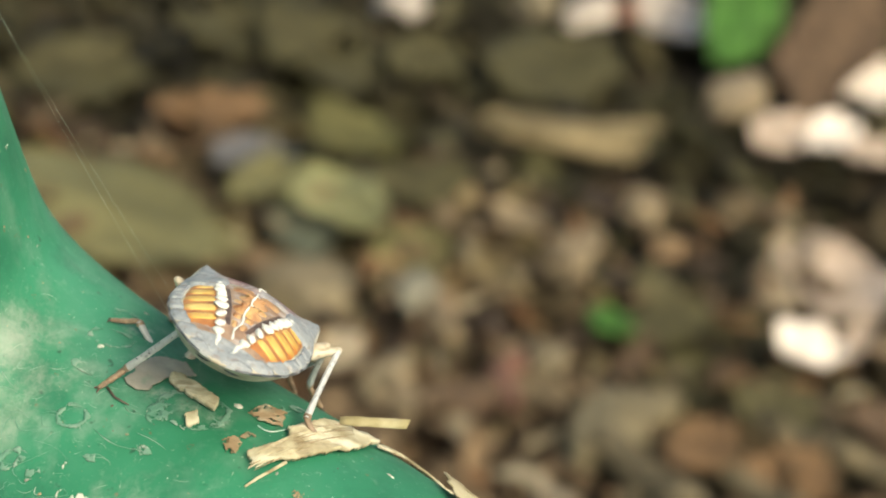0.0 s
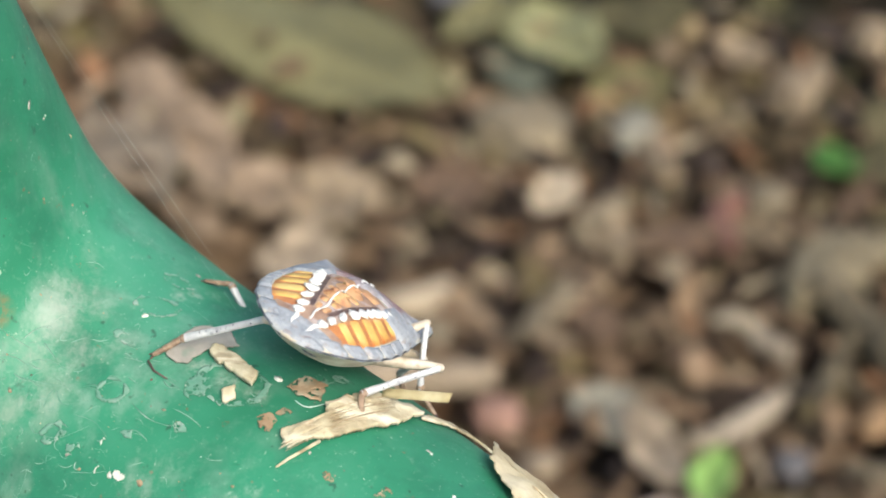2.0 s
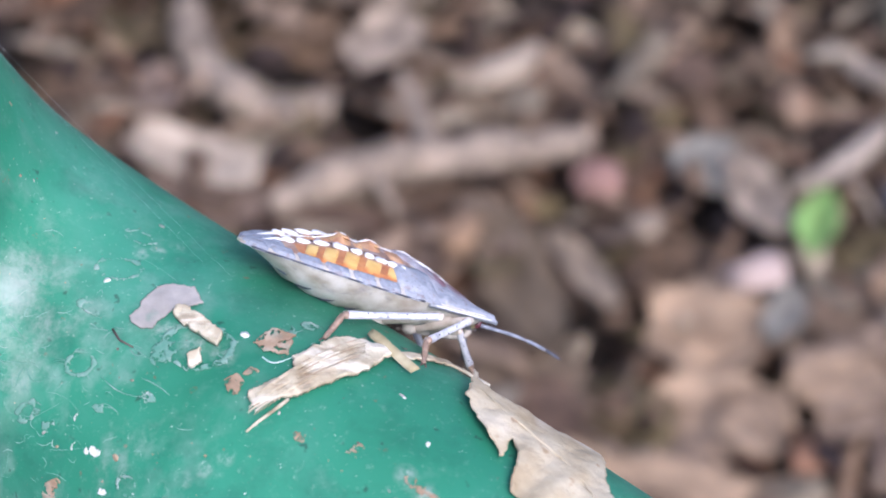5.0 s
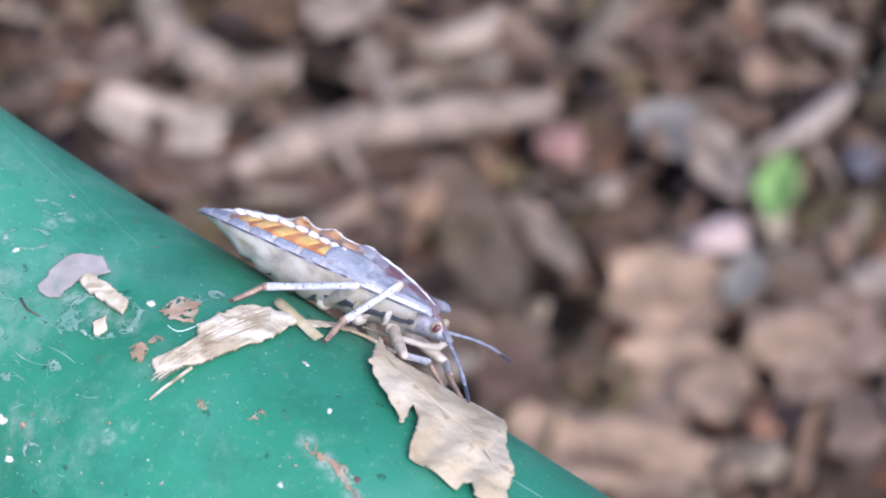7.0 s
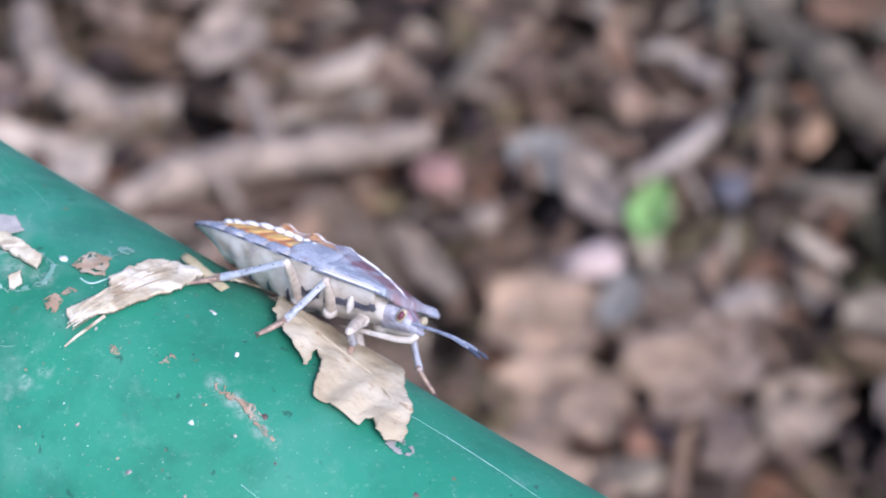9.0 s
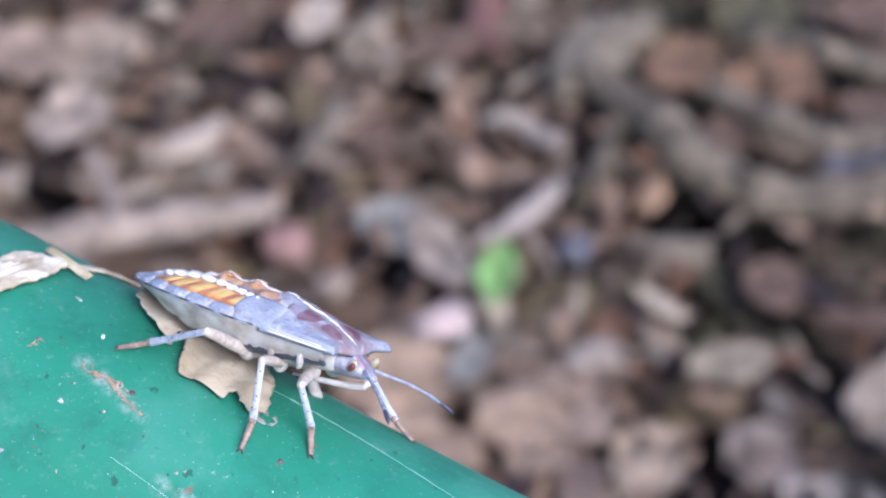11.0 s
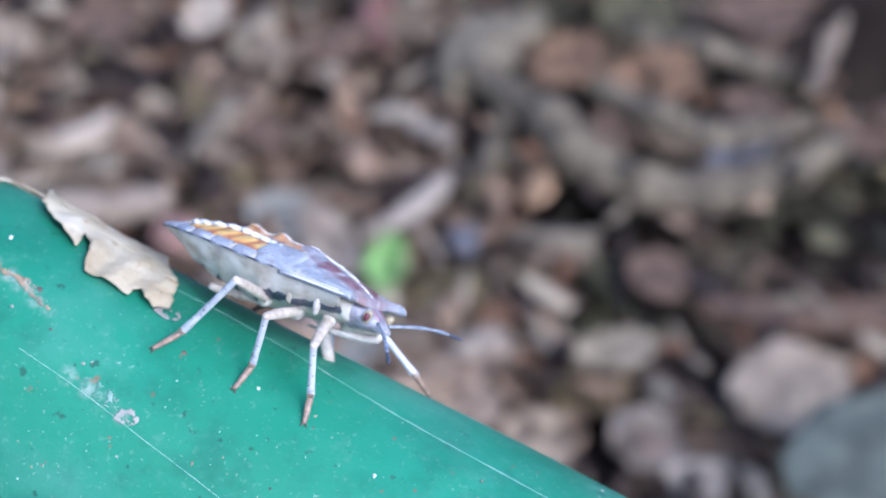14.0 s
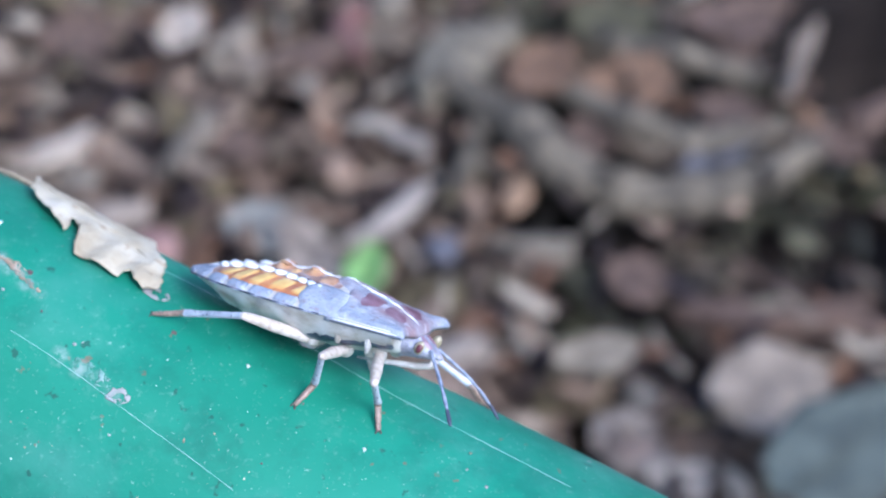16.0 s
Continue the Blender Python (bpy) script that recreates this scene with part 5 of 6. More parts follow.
        for x in (6.1, 3.4, 0.6):
            part("pleural_ridge", blob((x, side * 4.0, -1.7), (0.30, 0.38, 0.95), (side * -35, 8, 0), 14, 0.35), CREAM, root, "cream pleural ridge")


def make_head(root):
    bm = bmesh.new()
    n, m, rings = 14, 18, []
    for i in range(n + 1):
        s = i / n
        x = 7.9 + 3.5 * s
        w = float(np.interp(s, [0, 0.35, 0.6, 0.85, 1], [2.4, 2.15, 1.25, 0.75, 0.25]))
        up, dn = float(np.interp(s, [0, 0.5, 1], [1.05, 0.75, 0.2])), float(np.interp(s, [0, 0.5, 1], [1.7, 1.1, 0.2]))
        zc = -0.75 - 0.9 * s**1.6
        rings.append([bm.verts.new(Vector((x, w * math.cos(a), zc + (up if math.sin(a) > 0 else dn) * math.sin(a))) * MM) for a in [k * math.tau / m for k in range(m)]])
    for a, b in zip(rings, rings[1:]):
        for k in range(m):
            bm.faces.new((a[k], a[(k + 1) % m], b[(k + 1) % m], b[k]))
    bm.faces.new(rings[0][::-1])
    bm.faces.new(rings[-1])
    head = part("head", bm, HEAD, root, "small grey triangular head")
    for side in (1, -1):
        rows = [(x, side * 0.35, side * (0.35 + 0.75 * math.sin(math.pi * s))) for s, x in zip(np.linspace(0.1, 0.9, 7), np.linspace(9.0, 10.8, 7))]
        base = lambda x, y, lift: Vector((x, y, float(np.interp(x, [8, 9.6, 11.4], [0.25, -0.3, -1.5])) - 0.12 * y * y + lift))
        part("cheek_stripe", cushion(rows, 0.14, 0.2, 0.3, 0.3, base), MAROON, head, "maroon stripe on the head")
        part("eye", blob((10.0, side * 2.40, -0.92), (0.28, 0.24, 0.40), (0, 20, side * 15), 18), EYE_RED, head, "bulging red-brown eye")
        part("eye_band", blob((9.90, side * 2.12, -0.90), (0.42, 0.36, 0.64), (0, 20, side * 15), 18), EYE_RIM, head, "yellowish band behind the eye")
    bm = bmesh.new()
    sweep(bm, [Vector(p) * MM for p in ((10.9, 0, -1.9), (10.6, 0, -2.5), (9.4, 0, -2.9), (7.0, 0, -3.3), (4.0, 0, -3.75))], [0.34 * MM, 0.34 * MM, 0.3 * MM, 0.25 * MM, 0.1 * MM], 10)
    part("beak", bm, CREAM, head, "folded piercing beak")


# ---- legs and feelers ----
LEG_SIZES = {"F": (5.2, 5.0, 2.3), "M": (5.8, 5.6, 2.4), "H": (7.3, 8.0, 2.7)}
COXA = {"F": (6.6, 1.9, -2.5), "M": (3.8, 2.4, -2.9), "H": (0.6, 2.5, -3.0)}


def limb(length, profile, bend=0.0):
    """A leg joint along +x, from rows of (share of length, radius)."""
    bm = bmesh.new()
    ts = np.linspace(0, 1, 16)
    xs, rs = [p[0] for p in profile], [p[1] for p in profile]
    pts = [Vector((length * t, 0, bend * math.sin(math.pi * t))) * MM for t in ts]
    sweep(bm, pts, [float(np.interp(t, xs, rs)) * MM * (1 + 0.03 * noise.noise(Vector((t * 5, length, 0)))) for t in ts], 12, flat=0.85)
    return bm


def make_leg(root, kind):
    lf, lt, la = LEG_SIZES[kind]
    femur = part("femur", limb(lf, [(0, 0.40), (0.12, 0.48), (0.6, 0.52), (0.88, 0.42), (1, 0.36)], 0.12), LEG, root, "thick cream upper leg")
    part("knee", blob((lf - 0.05, 0, 0), (0.37, 0.35, 0.35), (0, 0, 0), 12), LEG, femur)
    part("coxa", blob((0, 0, 0), (0.75, 0.65, 0.7), (0, 0, 0), 12), CREAM, femur)
    tibia = part("tibia", limb(lt, [(0, 0.32), (0.1, 0.29), (0.7, 0.30), (0.92, 0.36), (1, 0.31)], -0.06), SHIN, root, "slim grey-white speckled shin")
    for k in range(4):
        t = 0.15 + 0.2 * k
        part("speck", blob((lt * t, 0.12 * (-1) ** k, 0.27), (0.1, 0.07, 0.04), (0, 0, 40 * k), 8), NAVY, tibia)
    part("ankle", blob((lt - 0.25, 0, 0), (0.40, 0.36, 0.36), (0, 0, 0), 10), FOOT, tibia)
    bm = limb(la, [(0, 0.24), (0.1, 0.29), (0.3, 0.30), (0.36, 0.21), (0.42, 0.28), (0.62, 0.28), (0.68, 0.19), (0.75, 0.26), (1, 0.18)], -0.05)
    tarsus = part("tarsus", bm, FOOT, root, "rusty brown foot")
    for s in (1, -1):
        bm = bmesh.new()
        sweep(bm, [Vector(p) * MM for p in ((la - 0.05, 0.08 * s, 0), (la + 0.2, 0.22 * s, 0.02), (la + 0.36, 0.26 * s, -0.14))], [0.09 * MM, 0.07 * MM, 0.02 * MM], 8)
        part("claw", bm, DARK, tarsus)
    return femur, tibia, tarsus


def make_antenna(root, side):
    base = part("antenna", limb(2.3, [(0, 0.20), (0.2, 0.15), (1, 0.16)]), ANTENNA, root, "blue-grey feeler with a black tip")
    x = 2.25
    for length, mat, r in ((2.5, ANTENNA, 0.16), (1.9, ANTENNA, 0.17), (1.5, EDGE, 0.18)):
        seg = limb(length, [(0, 0.1), (0.15, r), (0.7, r * 1.1), (1, r * 0.6)])
        droop = 0.05 * x
        for v in seg.verts:
            v.co = v.co + Vector((x * MM, 0, -0.03 * (v.co.x / MM + x - 2.25) ** 2 * MM))
        part("antenna_segment", seg, mat, base)
        x += length - 0.08
    return base


bug = tagged(new("shield_bug"), "shield bug nymph, grey-blue and orange, walking along the pipe", "insect")
make_body(bug)
make_thorax(bug)
make_head(bug)
LEGS = {side + kind: make_leg(bug, kind) for kind in "FMH" for side in "LR"}
FEELERS = {side: make_antenna(bug, side) for side in "LR"}

# where the bug stands, by time
BUG_PATH = [
    (0, pose(-0.02798, 0.11820, 0.34150, 15.66, 19.95, 80.71)),
    (0.5, pose(-0.02715, 0.11799, 0.34097, 16.88, 18.58, 75.91)),
    (1, pose(-0.02687, 0.11785, 0.34096, 13.56, 21.40, 67.86)),
    (1.5, pose(-0.02543, 0.11851, 0.34064, 13.75, 23.49, 68.76)),
    (2, pose(-0.02313, 0.11974, 0.33939, 14.94, 28.25, 72.79)),
    (2.5, pose(-0.02245, 0.12182, 0.33780, 7.91, 33.96, 60.25)),
    (3, pose(-0.02168, 0.12422, 0.33574, 5.44, 34.82, 58.82)),
    (3.5, pose(-0.02090, 0.12595, 0.33323, 1.32, 37.37, 56.07)),
    (4, pose(-0.02020, 0.12699, 0.33117, -16.38, 39.31, 36.47)),
    (6.5, pose(-0.01451, 0.12338, 0.33251, -42.51, 18.86, -17.50)),
    (7, pose(-0.01330, 0.12317, 0.33162, -45.90, 12.69, -21.28)),
    (7.5, pose(-0.01179, 0.12309, 0.33070, -50.40, 8.14, -25.17)),
    (8, pose(-0.01054, 0.12148, 0.33118, -50.73, 3.84, -29.10)),
    (8.5, pose(-0.00848, 0.11942, 0.33214, -48.77, 0.01, -32.79)),
    (9, pose(-0.00620, 0.11650, 0.33290, -48.40, -3.93, -33.99)),
    (9.5, pose(-0.00428, 0.11369, 0.33380, -46.38, -5.29, -34.93)),
    (10, pose(-0.00177, 0.11081, 0.33496, -39.91, -2.94, -35.20)),
    (12.3, pose(0.00529, 0.09924, 0.33547, -30.88, -1.84, -33.24)),
    (12.5, pose(0.00772, 0.09864, 0.33470, -32.94, -1.38, -34.58)),
    (13, pose(0.00978, 0.09946, 0.33483, -39.10, -2.15, -33.80)),
    (13.5, pose(0.01068, 0.10042, 0.33474, -45.27, -1.77, -39.02)),
    (14, pose(0.01100, 0.09971, 0.33458, -41.19, -4.23, -40.83)),
    (14.5, pose(0.01175, 0.09587, 0.33427, -34.88, -2.99, -33.98)),
    (15, pose(0.01293, 0.09434, 0.33462, -32.82, -2.51, -34.81)),
    (15.5, pose(0.01433, 0.09324, 0.33418, -32.12, -1.84, -32.84)),
    (16, pose(0.01484, 0.09323, 0.33384, -31.05, -3.17, -33.61)),
]
# footholds by time; a leg without one near in time takes its usual stance
FEET = {
    "RH": [(0, -0.0205, 0.1108, 0.3353), (0.5, -0.0205, 0.1116, 0.3352), (1, -0.0202, 0.1106, 0.3353), (1.5, -0.0201, 0.1108, 0.3352), (2, -0.0204, 0.1106, 0.3353), (2.5, -0.0203, 0.1106, 0.3353), (3, -0.0203, 0.1108, 0.3353), (3.5, -0.0204, 0.1107, 0.3353), (4, -0.0204, 0.1109, 0.3353), (6.5, -0.0211, 0.1158, 0.3346), (7, -0.0212, 0.1159, 0.3346), (7.5, -0.0209, 0.1163, 0.3344), (8, -0.0210, 0.1161, 0.3345), (8.5, -0.0206, 0.1172, 0.3340), (9, -0.0172, 0.1129, 0.3343), (9.5, -0.0151, 0.1089, 0.3345), (10, -0.0149, 0.1097, 0.3344), (12.3, -0.0055, 0.0961, 0.3326), (12.5, -0.0055, 0.0963, 0.3326), (13, -0.0010, 0.0932, 0.3317), (13.5, -0.0009, 0.0929, 0.3316), (14, -0.0007, 0.0930, 0.3316), (14.5, -0.0006, 0.0932, 0.3317), (15, -0.0003, 0.0937, 0.3317), (15.5, -0.0001, 0.0940, 0.3317), (16, 0.0002, 0.0947, 0.3317)],
    "RM": [(0, -0.0202, 0.1211, 0.3320), (0.5, -0.0174, 0.1201, 0.3312), (1, -0.0175, 0.1204, 0.3311), (1.5, -0.0164, 0.1199, 0.3308), (2, -0.0146, 0.1176, 0.3313), (2.5, -0.0107, 0.1171, 0.3292), (3, -0.0117, 0.1175, 0.3295), (3.5, -0.0128, 0.1191, 0.3289), (4, -0.0107, 0.1182, 0.3282), (6.5, -0.0136, 0.1134, 0.3329), (7, -0.0136, 0.1131, 0.3331), (7.5, -0.0135, 0.1134, 0.3329), (8, -0.0135, 0.1132, 0.3330), (8.5, -0.0135, 0.1133, 0.3330), (9, -0.0110, 0.1077, 0.3337), (9.5, -0.0105, 0.1065, 0.3337), (10, -0.0095, 0.1038, 0.3337), (12.3, -0.0007, 0.0907, 0.3311), (12.5, -0.0002, 0.0914, 0.3313), (13, 0.0029, 0.0949, 0.3313), (13.5, 0.0034, 0.0954, 0.3312), (14, 0.0059, 0.0891, 0.3304), (14.5, 0.0098, 0.0847, 0.3293), (15, 0.0094, 0.0857, 0.3296), (15.5, 0.0138, 0.0818, 0.3286), (16, 0.0115, 0.0851, 0.3294)],
    "RF": [(3.5, -0.0109, 0.1178, 0.3286), (4, -0.0084, 0.1164, 0.3279), (6.5, -0.0038, 0.1141, 0.3263), (7, -0.0043, 0.1144, 0.3264), (7.5, -0.0051, 0.1112, 0.3298), (8, -0.0043, 0.1142, 0.3267), (8.5, -0.0069, 0.1082, 0.3321), (9, -0.0038, 0.1064, 0.3315), (9.5, -0.0017, 0.1041, 0.3313), (10, -0.0006, 0.1029, 0.3313), (12.3, 0.0105, 0.0893, 0.3300), (12.5, 0.0115, 0.0856, 0.3295), (13, 0.0114, 0.0854, 0.3294), (13.5, 0.0114, 0.0855, 0.3295), (14, 0.0115, 0.0857, 0.3295), (14.5, 0.0115, 0.0857, 0.3295), (15, 0.0114, 0.0858, 0.3295), (15.5, 0.0182, 0.0824, 0.3285), (16, 0.0183, 0.0825, 0.3285)],
    "LH": [(0, -0.0388, 0.1150, 0.3352), (0.5, -0.0383, 0.1155, 0.3354), (1, -0.0380, 0.1156, 0.3355), (1.5, -0.0385, 0.1216, 0.3364), (2, -0.0378, 0.1156, 0.3355), (2.5, -0.0354, 0.1184, 0.3360), (3, -0.0344, 0.1191, 0.3360), (3.5, -0.0311, 0.1215, 0.3353), (4, -0.0311, 0.1214, 0.3354)],
    "LM": [(0, -0.0388, 0.1232, 0.3365), (0.5, -0.0380, 0.1237, 0.3364), (1.5, -0.0353, 0.1265, 0.3353)],
    "LF": [(7, -0.0028, 0.1132, 0.3263), (7.5, -0.0036, 0.1137, 0.3265), (8, -0.0004, 0.1115, 0.3261), (8.5, -0.0017, 0.1124, 0.3263), (9, 0.0036, 0.1085, 0.3257), (9.5, 0.0087, 0.1050, 0.3249), (10, 0.0090, 0.1046, 0.3251), (12.3, 0.0191, 0.0977, 0.3241), (13, 0.0240, 0.0946, 0.3234), (13.5, 0.0236, 0.0948, 0.3235), (14, 0.0236, 0.0947, 0.3235), (14.5, 0.0261, 0.0931, 0.3232), (15, 0.0288, 0.0912, 0.3229), (15.5, 0.0292, 0.0907, 0.3230), (16, 0.0292, 0.0910, 0.3228)],
}
USUAL = {"LF": (10.0, 7.5, -5.0), "RF": (10.5, -6.5, -5.0), "LM": (2.0, 9.5, -5.5), "RM": (2.5, -9.0, -5.5), "LH": (-7.0, 8.0, -5.5), "RH": (-7.0, -8.0, -5.5)}
# the way that each feeler points, in the bug's own space
POINTING = {
    "R": [(4, 0.92, -0.13, 0.36), (6.5, 0.52, -0.79, -0.31), (7, 0.59, -0.73, -0.34), (7.5, 0.70, -0.70, 0.16), (8, 0.92, -0.39, -0.02), (8.5, 0.72, -0.50, -0.48), (9, 0.96, -0.28, 0.07), (9.5, 0.96, 0.26, -0.14), (10, 0.63, -0.75, -0.18), (12.3, 0.75, -0.65, -0.09), (12.5, 0.71, -0.37, -0.60), (13, 0.91, -0.34, 0.26), (13.5, 0.94, 0.35, 0.03), (14, 0.61, -0.78, -0.16), (14.5, 0.70, -0.68, -0.22), (15, 0.66, -0.21, -0.72), (15.5, 0.73, -0.42, -0.54), (16, 0.60, -0.67, -0.43)],
    "L": [(6.5, 0.63, 0.63, -0.45), (7, 0.66, 0.75, 0.06), (7.5, 0.46, 0.89, 0.07), (8, 0.59, 0.80, 0.01), (8.5, 0.80, 0.42, -0.43), (9, 0.43, 0.90, 0.07), (9.5, 0.91, 0.39, -0.14), (10, 0.52, 0.84, 0.18), (12.3, 0.86, 0.23, -0.46), (12.5, 0.46, 0.89, 0.01), (13, 0.47, 0.86, 0.22), (13.5, 0.93, 0.35, 0.08), (14, 0.43, 0.86, 0.25), (14.5, 0.95, 0.23, -0.21), (15, 0.75, 0.52, -0.41), (15.5, 0.48, 0.78, -0.40), (16, 0.79, 0.38, -0.49)],
}


def between(rows, t):
    """The pose at t on straight lines between rows."""
    for (ta, a), (tb, b) in zip(rows, rows[1:]):
        if ta <= t <= tb:
            f = (t - ta) / (tb - ta)
            f = f * f * (3 - 2 * f) if tb - ta > 1 else f
            return Matrix.Translation(a.translation.lerp(b.translation, f)) @ a.to_quaternion().slerp(b.to_quaternion(), f).to_matrix().to_4x4()
    return rows[-1][1]


def foothold(leg, t):
    rows = FEET[leg]
    if rows and rows[0][0] <= t <= rows[-1][0]:
        for a, b in zip(rows, rows[1:]):
            if a[0] <= t <= b[0] and b[0] - a[0] < 1.2 or t in (a[0], b[0]):
                f = (t - a[0]) / (b[0] - a[0])
                return Vector(a[1:]).lerp(Vector(b[1:]), f)
    # stands for a second, then steps
    phase = {"LF": 0.0, "RM": 0.1, "LH": 0.2, "RF": 0.5, "LM": 0.6, "RH": 0.7}[leg]
    t0 = min(16.0, max(0.0, math.floor(t + phase) - phase + 0.5))
    near = [r for r in rows if abs(r[0] - t) < 0.6]
    if near:
        return Vector(min(near, key=lambda r: abs(r[0] - t))[1:])
    m = between(BUG_PATH, t0)
    return drape(m @ (Vector(USUAL[leg]) * MM))[0]


def along(start, end, upward):
    """A pose at start with x towards end and z towards upward."""
    x = (end - start).normalized()
    y = upward.cross(x).normalized()
    return Matrix.Translation(start) @ Matrix((x, y, x.cross(y))).transposed().to_4x4()


def leg_pose(leg, m, foot):
    """Poses of femur, tibia and tarsus in the bug's space for a foot on the pipe."""
    side, kind = (1 if leg[0] == "L" else -1), leg[1]
    lf, lt, la = (v * MM for v in LEG_SIZES[kind])
    c = Vector(COXA[kind]) * MM
    c.y *= side
    inv = m.inverted()
    skin, normal = drape(foot, 0.0002)
    foot, normal = inv @ skin, inv.to_3x3() @ normal
    back_way = c - foot
    back_way = (back_way - normal * back_way.dot(normal)).normalized()
    ankle = foot + back_way * la * 0.9 + normal * la * 0.42
    reach = ankle - c
    d = min(max(reach.length, abs(lf - lt) * 1.05), (lf + lt) * 0.995)
    way = reach.normalized()
    a = (lf * lf - lt * lt + d * d) / (2 * d)
    h = math.sqrt(max(0, lf * lf - a * a))
    pole = Vector(({"F": 0.35, "M": 0.15, "H": 0.25 if side < 0 else -0.75}[kind], ({"F": 1.0, "M": 0.65, "H": 0.35}[kind] if side > 0 else 1.0) * side, ({"F": -0.2, "M": -0.8, "H": -0.22} if side > 0 else {"F": -0.3, "M": 0.25, "H": 0.32})[kind])) + normal * 0.1
    pole = (pole - way * pole.dot(way)).normalized()
    knee, ankle = c + way * a + pole * h, c + way * d
    return along(c, knee, pole), along(knee, ankle, pole), along(ankle, foot, normal)


def pointing(side, t):
    rows = POINTING[side]
    s = 1 if side == "L" else -1
    rest = Vector((0.6, 0.75 if s > 0 else 0.5, -0.45))
    pts = [(0.0, rest), (3.6, rest)] + [(r[0], Vector(r[1:])) for r in rows]
    for (ta, a), (tb, b) in zip(pts, pts[1:]):
        if ta <= t <= tb:
            return a.lerp(b, (t - ta) / (tb - ta)).normalized()
    return pts[-1][1]


# ---- scraps stuck to the pipe ----
DRY_LEAF = material("dry_leaf_scrap", [(0.3, (0.26, 0.20, 0.115)), (0.5, (0.385, 0.325, 0.215)), (0.7, (0.48, 0.425, 0.31))], 220, 0.75, 0.5, 1800, spec=0.25, bump_distance=0.0003)
SPLINTER = material("splinter_wood", [(0.3, (0.27, 0.22, 0.14)), (0.5, (0.43, 0.38, 0.27)), (0.7, (0.58, 0.53, 0.42))], 380, 0.8, 0.6, 2500, spec=0.2, bump_distance=0.0003)
STRIP = material("yellowish_bark_strip", [(0.3, (0.20, 0.165, 0.085)), (0.5, (0.32, 0.275, 0.16)), (0.7, (0.44, 0.39, 0.26))], 380, 0.75, 0.5, 2500, spec=0.2, bump_distance=0.0002)
GREY_FLAKE = material("grey_flake", [(0.3, (0.19, 0.18, 0.16)), (0.6, (0.29, 0.27, 0.245)), (0.8, (0.38, 0.35, 0.31))], 400, 0.7, 0.4, 2000, bump_distance=0.0002)
RUST_FLAKE = material("rusty_flake", [(0.3, (0.19, 0.12, 0.065)), (0.5, (0.29, 0.205, 0.13)), (0.7, (0.41, 0.355, 0.265))], 500, 0.75, 0.4, 2000, bump_distance=0.0002)
FILM = material("dried_film", [(0.3, (0.05, 0.19, 0.125)), (0.55, (0.14, 0.25, 0.20)), (0.75, (0.30, 0.36, 0.32))], 600, 0.6, 0.3, 3000, bump_distance=0.0001)
CHALK = material("chalky_speck", [(0.3, (0.36, 0.38, 0.34)), (0.7, (0.66, 0.66, 0.61))], 900, 0.7, 0.3, 3000, bump_distance=0.0002)
overlay(RUST_FLAKE, (0.16, 0.20, 0.15), 700, 0.5, 0.66, 0.6)
SILK = material("spider_silk", [(0.35, (0.22, 0.42, 0.35)), (0.65, (0.62, 0.68, 0.66))], 500, 0.4, 0.0)

overlay(DRY_LEAF, (0.24, 0.15, 0.07), 900, 0.62, 0.70, 0.6)
overlay(DRY_LEAF, (0.58, 0.54, 0.46), 130, 0.5, 0.68, 0.6)
overlay(SPLINTER, (0.20, 0.15, 0.09), 500, 0.56, 0.66, 0.65, 5, (0.6, 2.2, 1))
overlay(SPLINTER, (0.66, 0.62, 0.52), 400, 0.55, 0.68, 0.6, 5, (0.6, 2.2, 1))
overlay(GREY_FLAKE, (0.12, 0.2, 0.15), 600, 0.58, 0.68, 0.5)


def inside(u, v, outline):
    hit = False
    for (a, b), (c, d) in zip(outline, outline[1:] + outline[:1]):
        if (b > v) != (d > v) and u < (c - a) * (v - b) / (d - b) + a:
            hit = not hit
    return hit


def skin_frame(anchor):
    """Along the pipe, across it, and outward at a place on it."""
    p, n = drape(anchor)
    k = int(((PIPE_ARRAY - np.array(p)) ** 2).sum(1).argmin())
    u = PIPE_FINE[k + 1] - PIPE_FINE[k - 1]
    u = (u - n * u.dot(n)).normalized()
    return p, u, n.cross(u), n


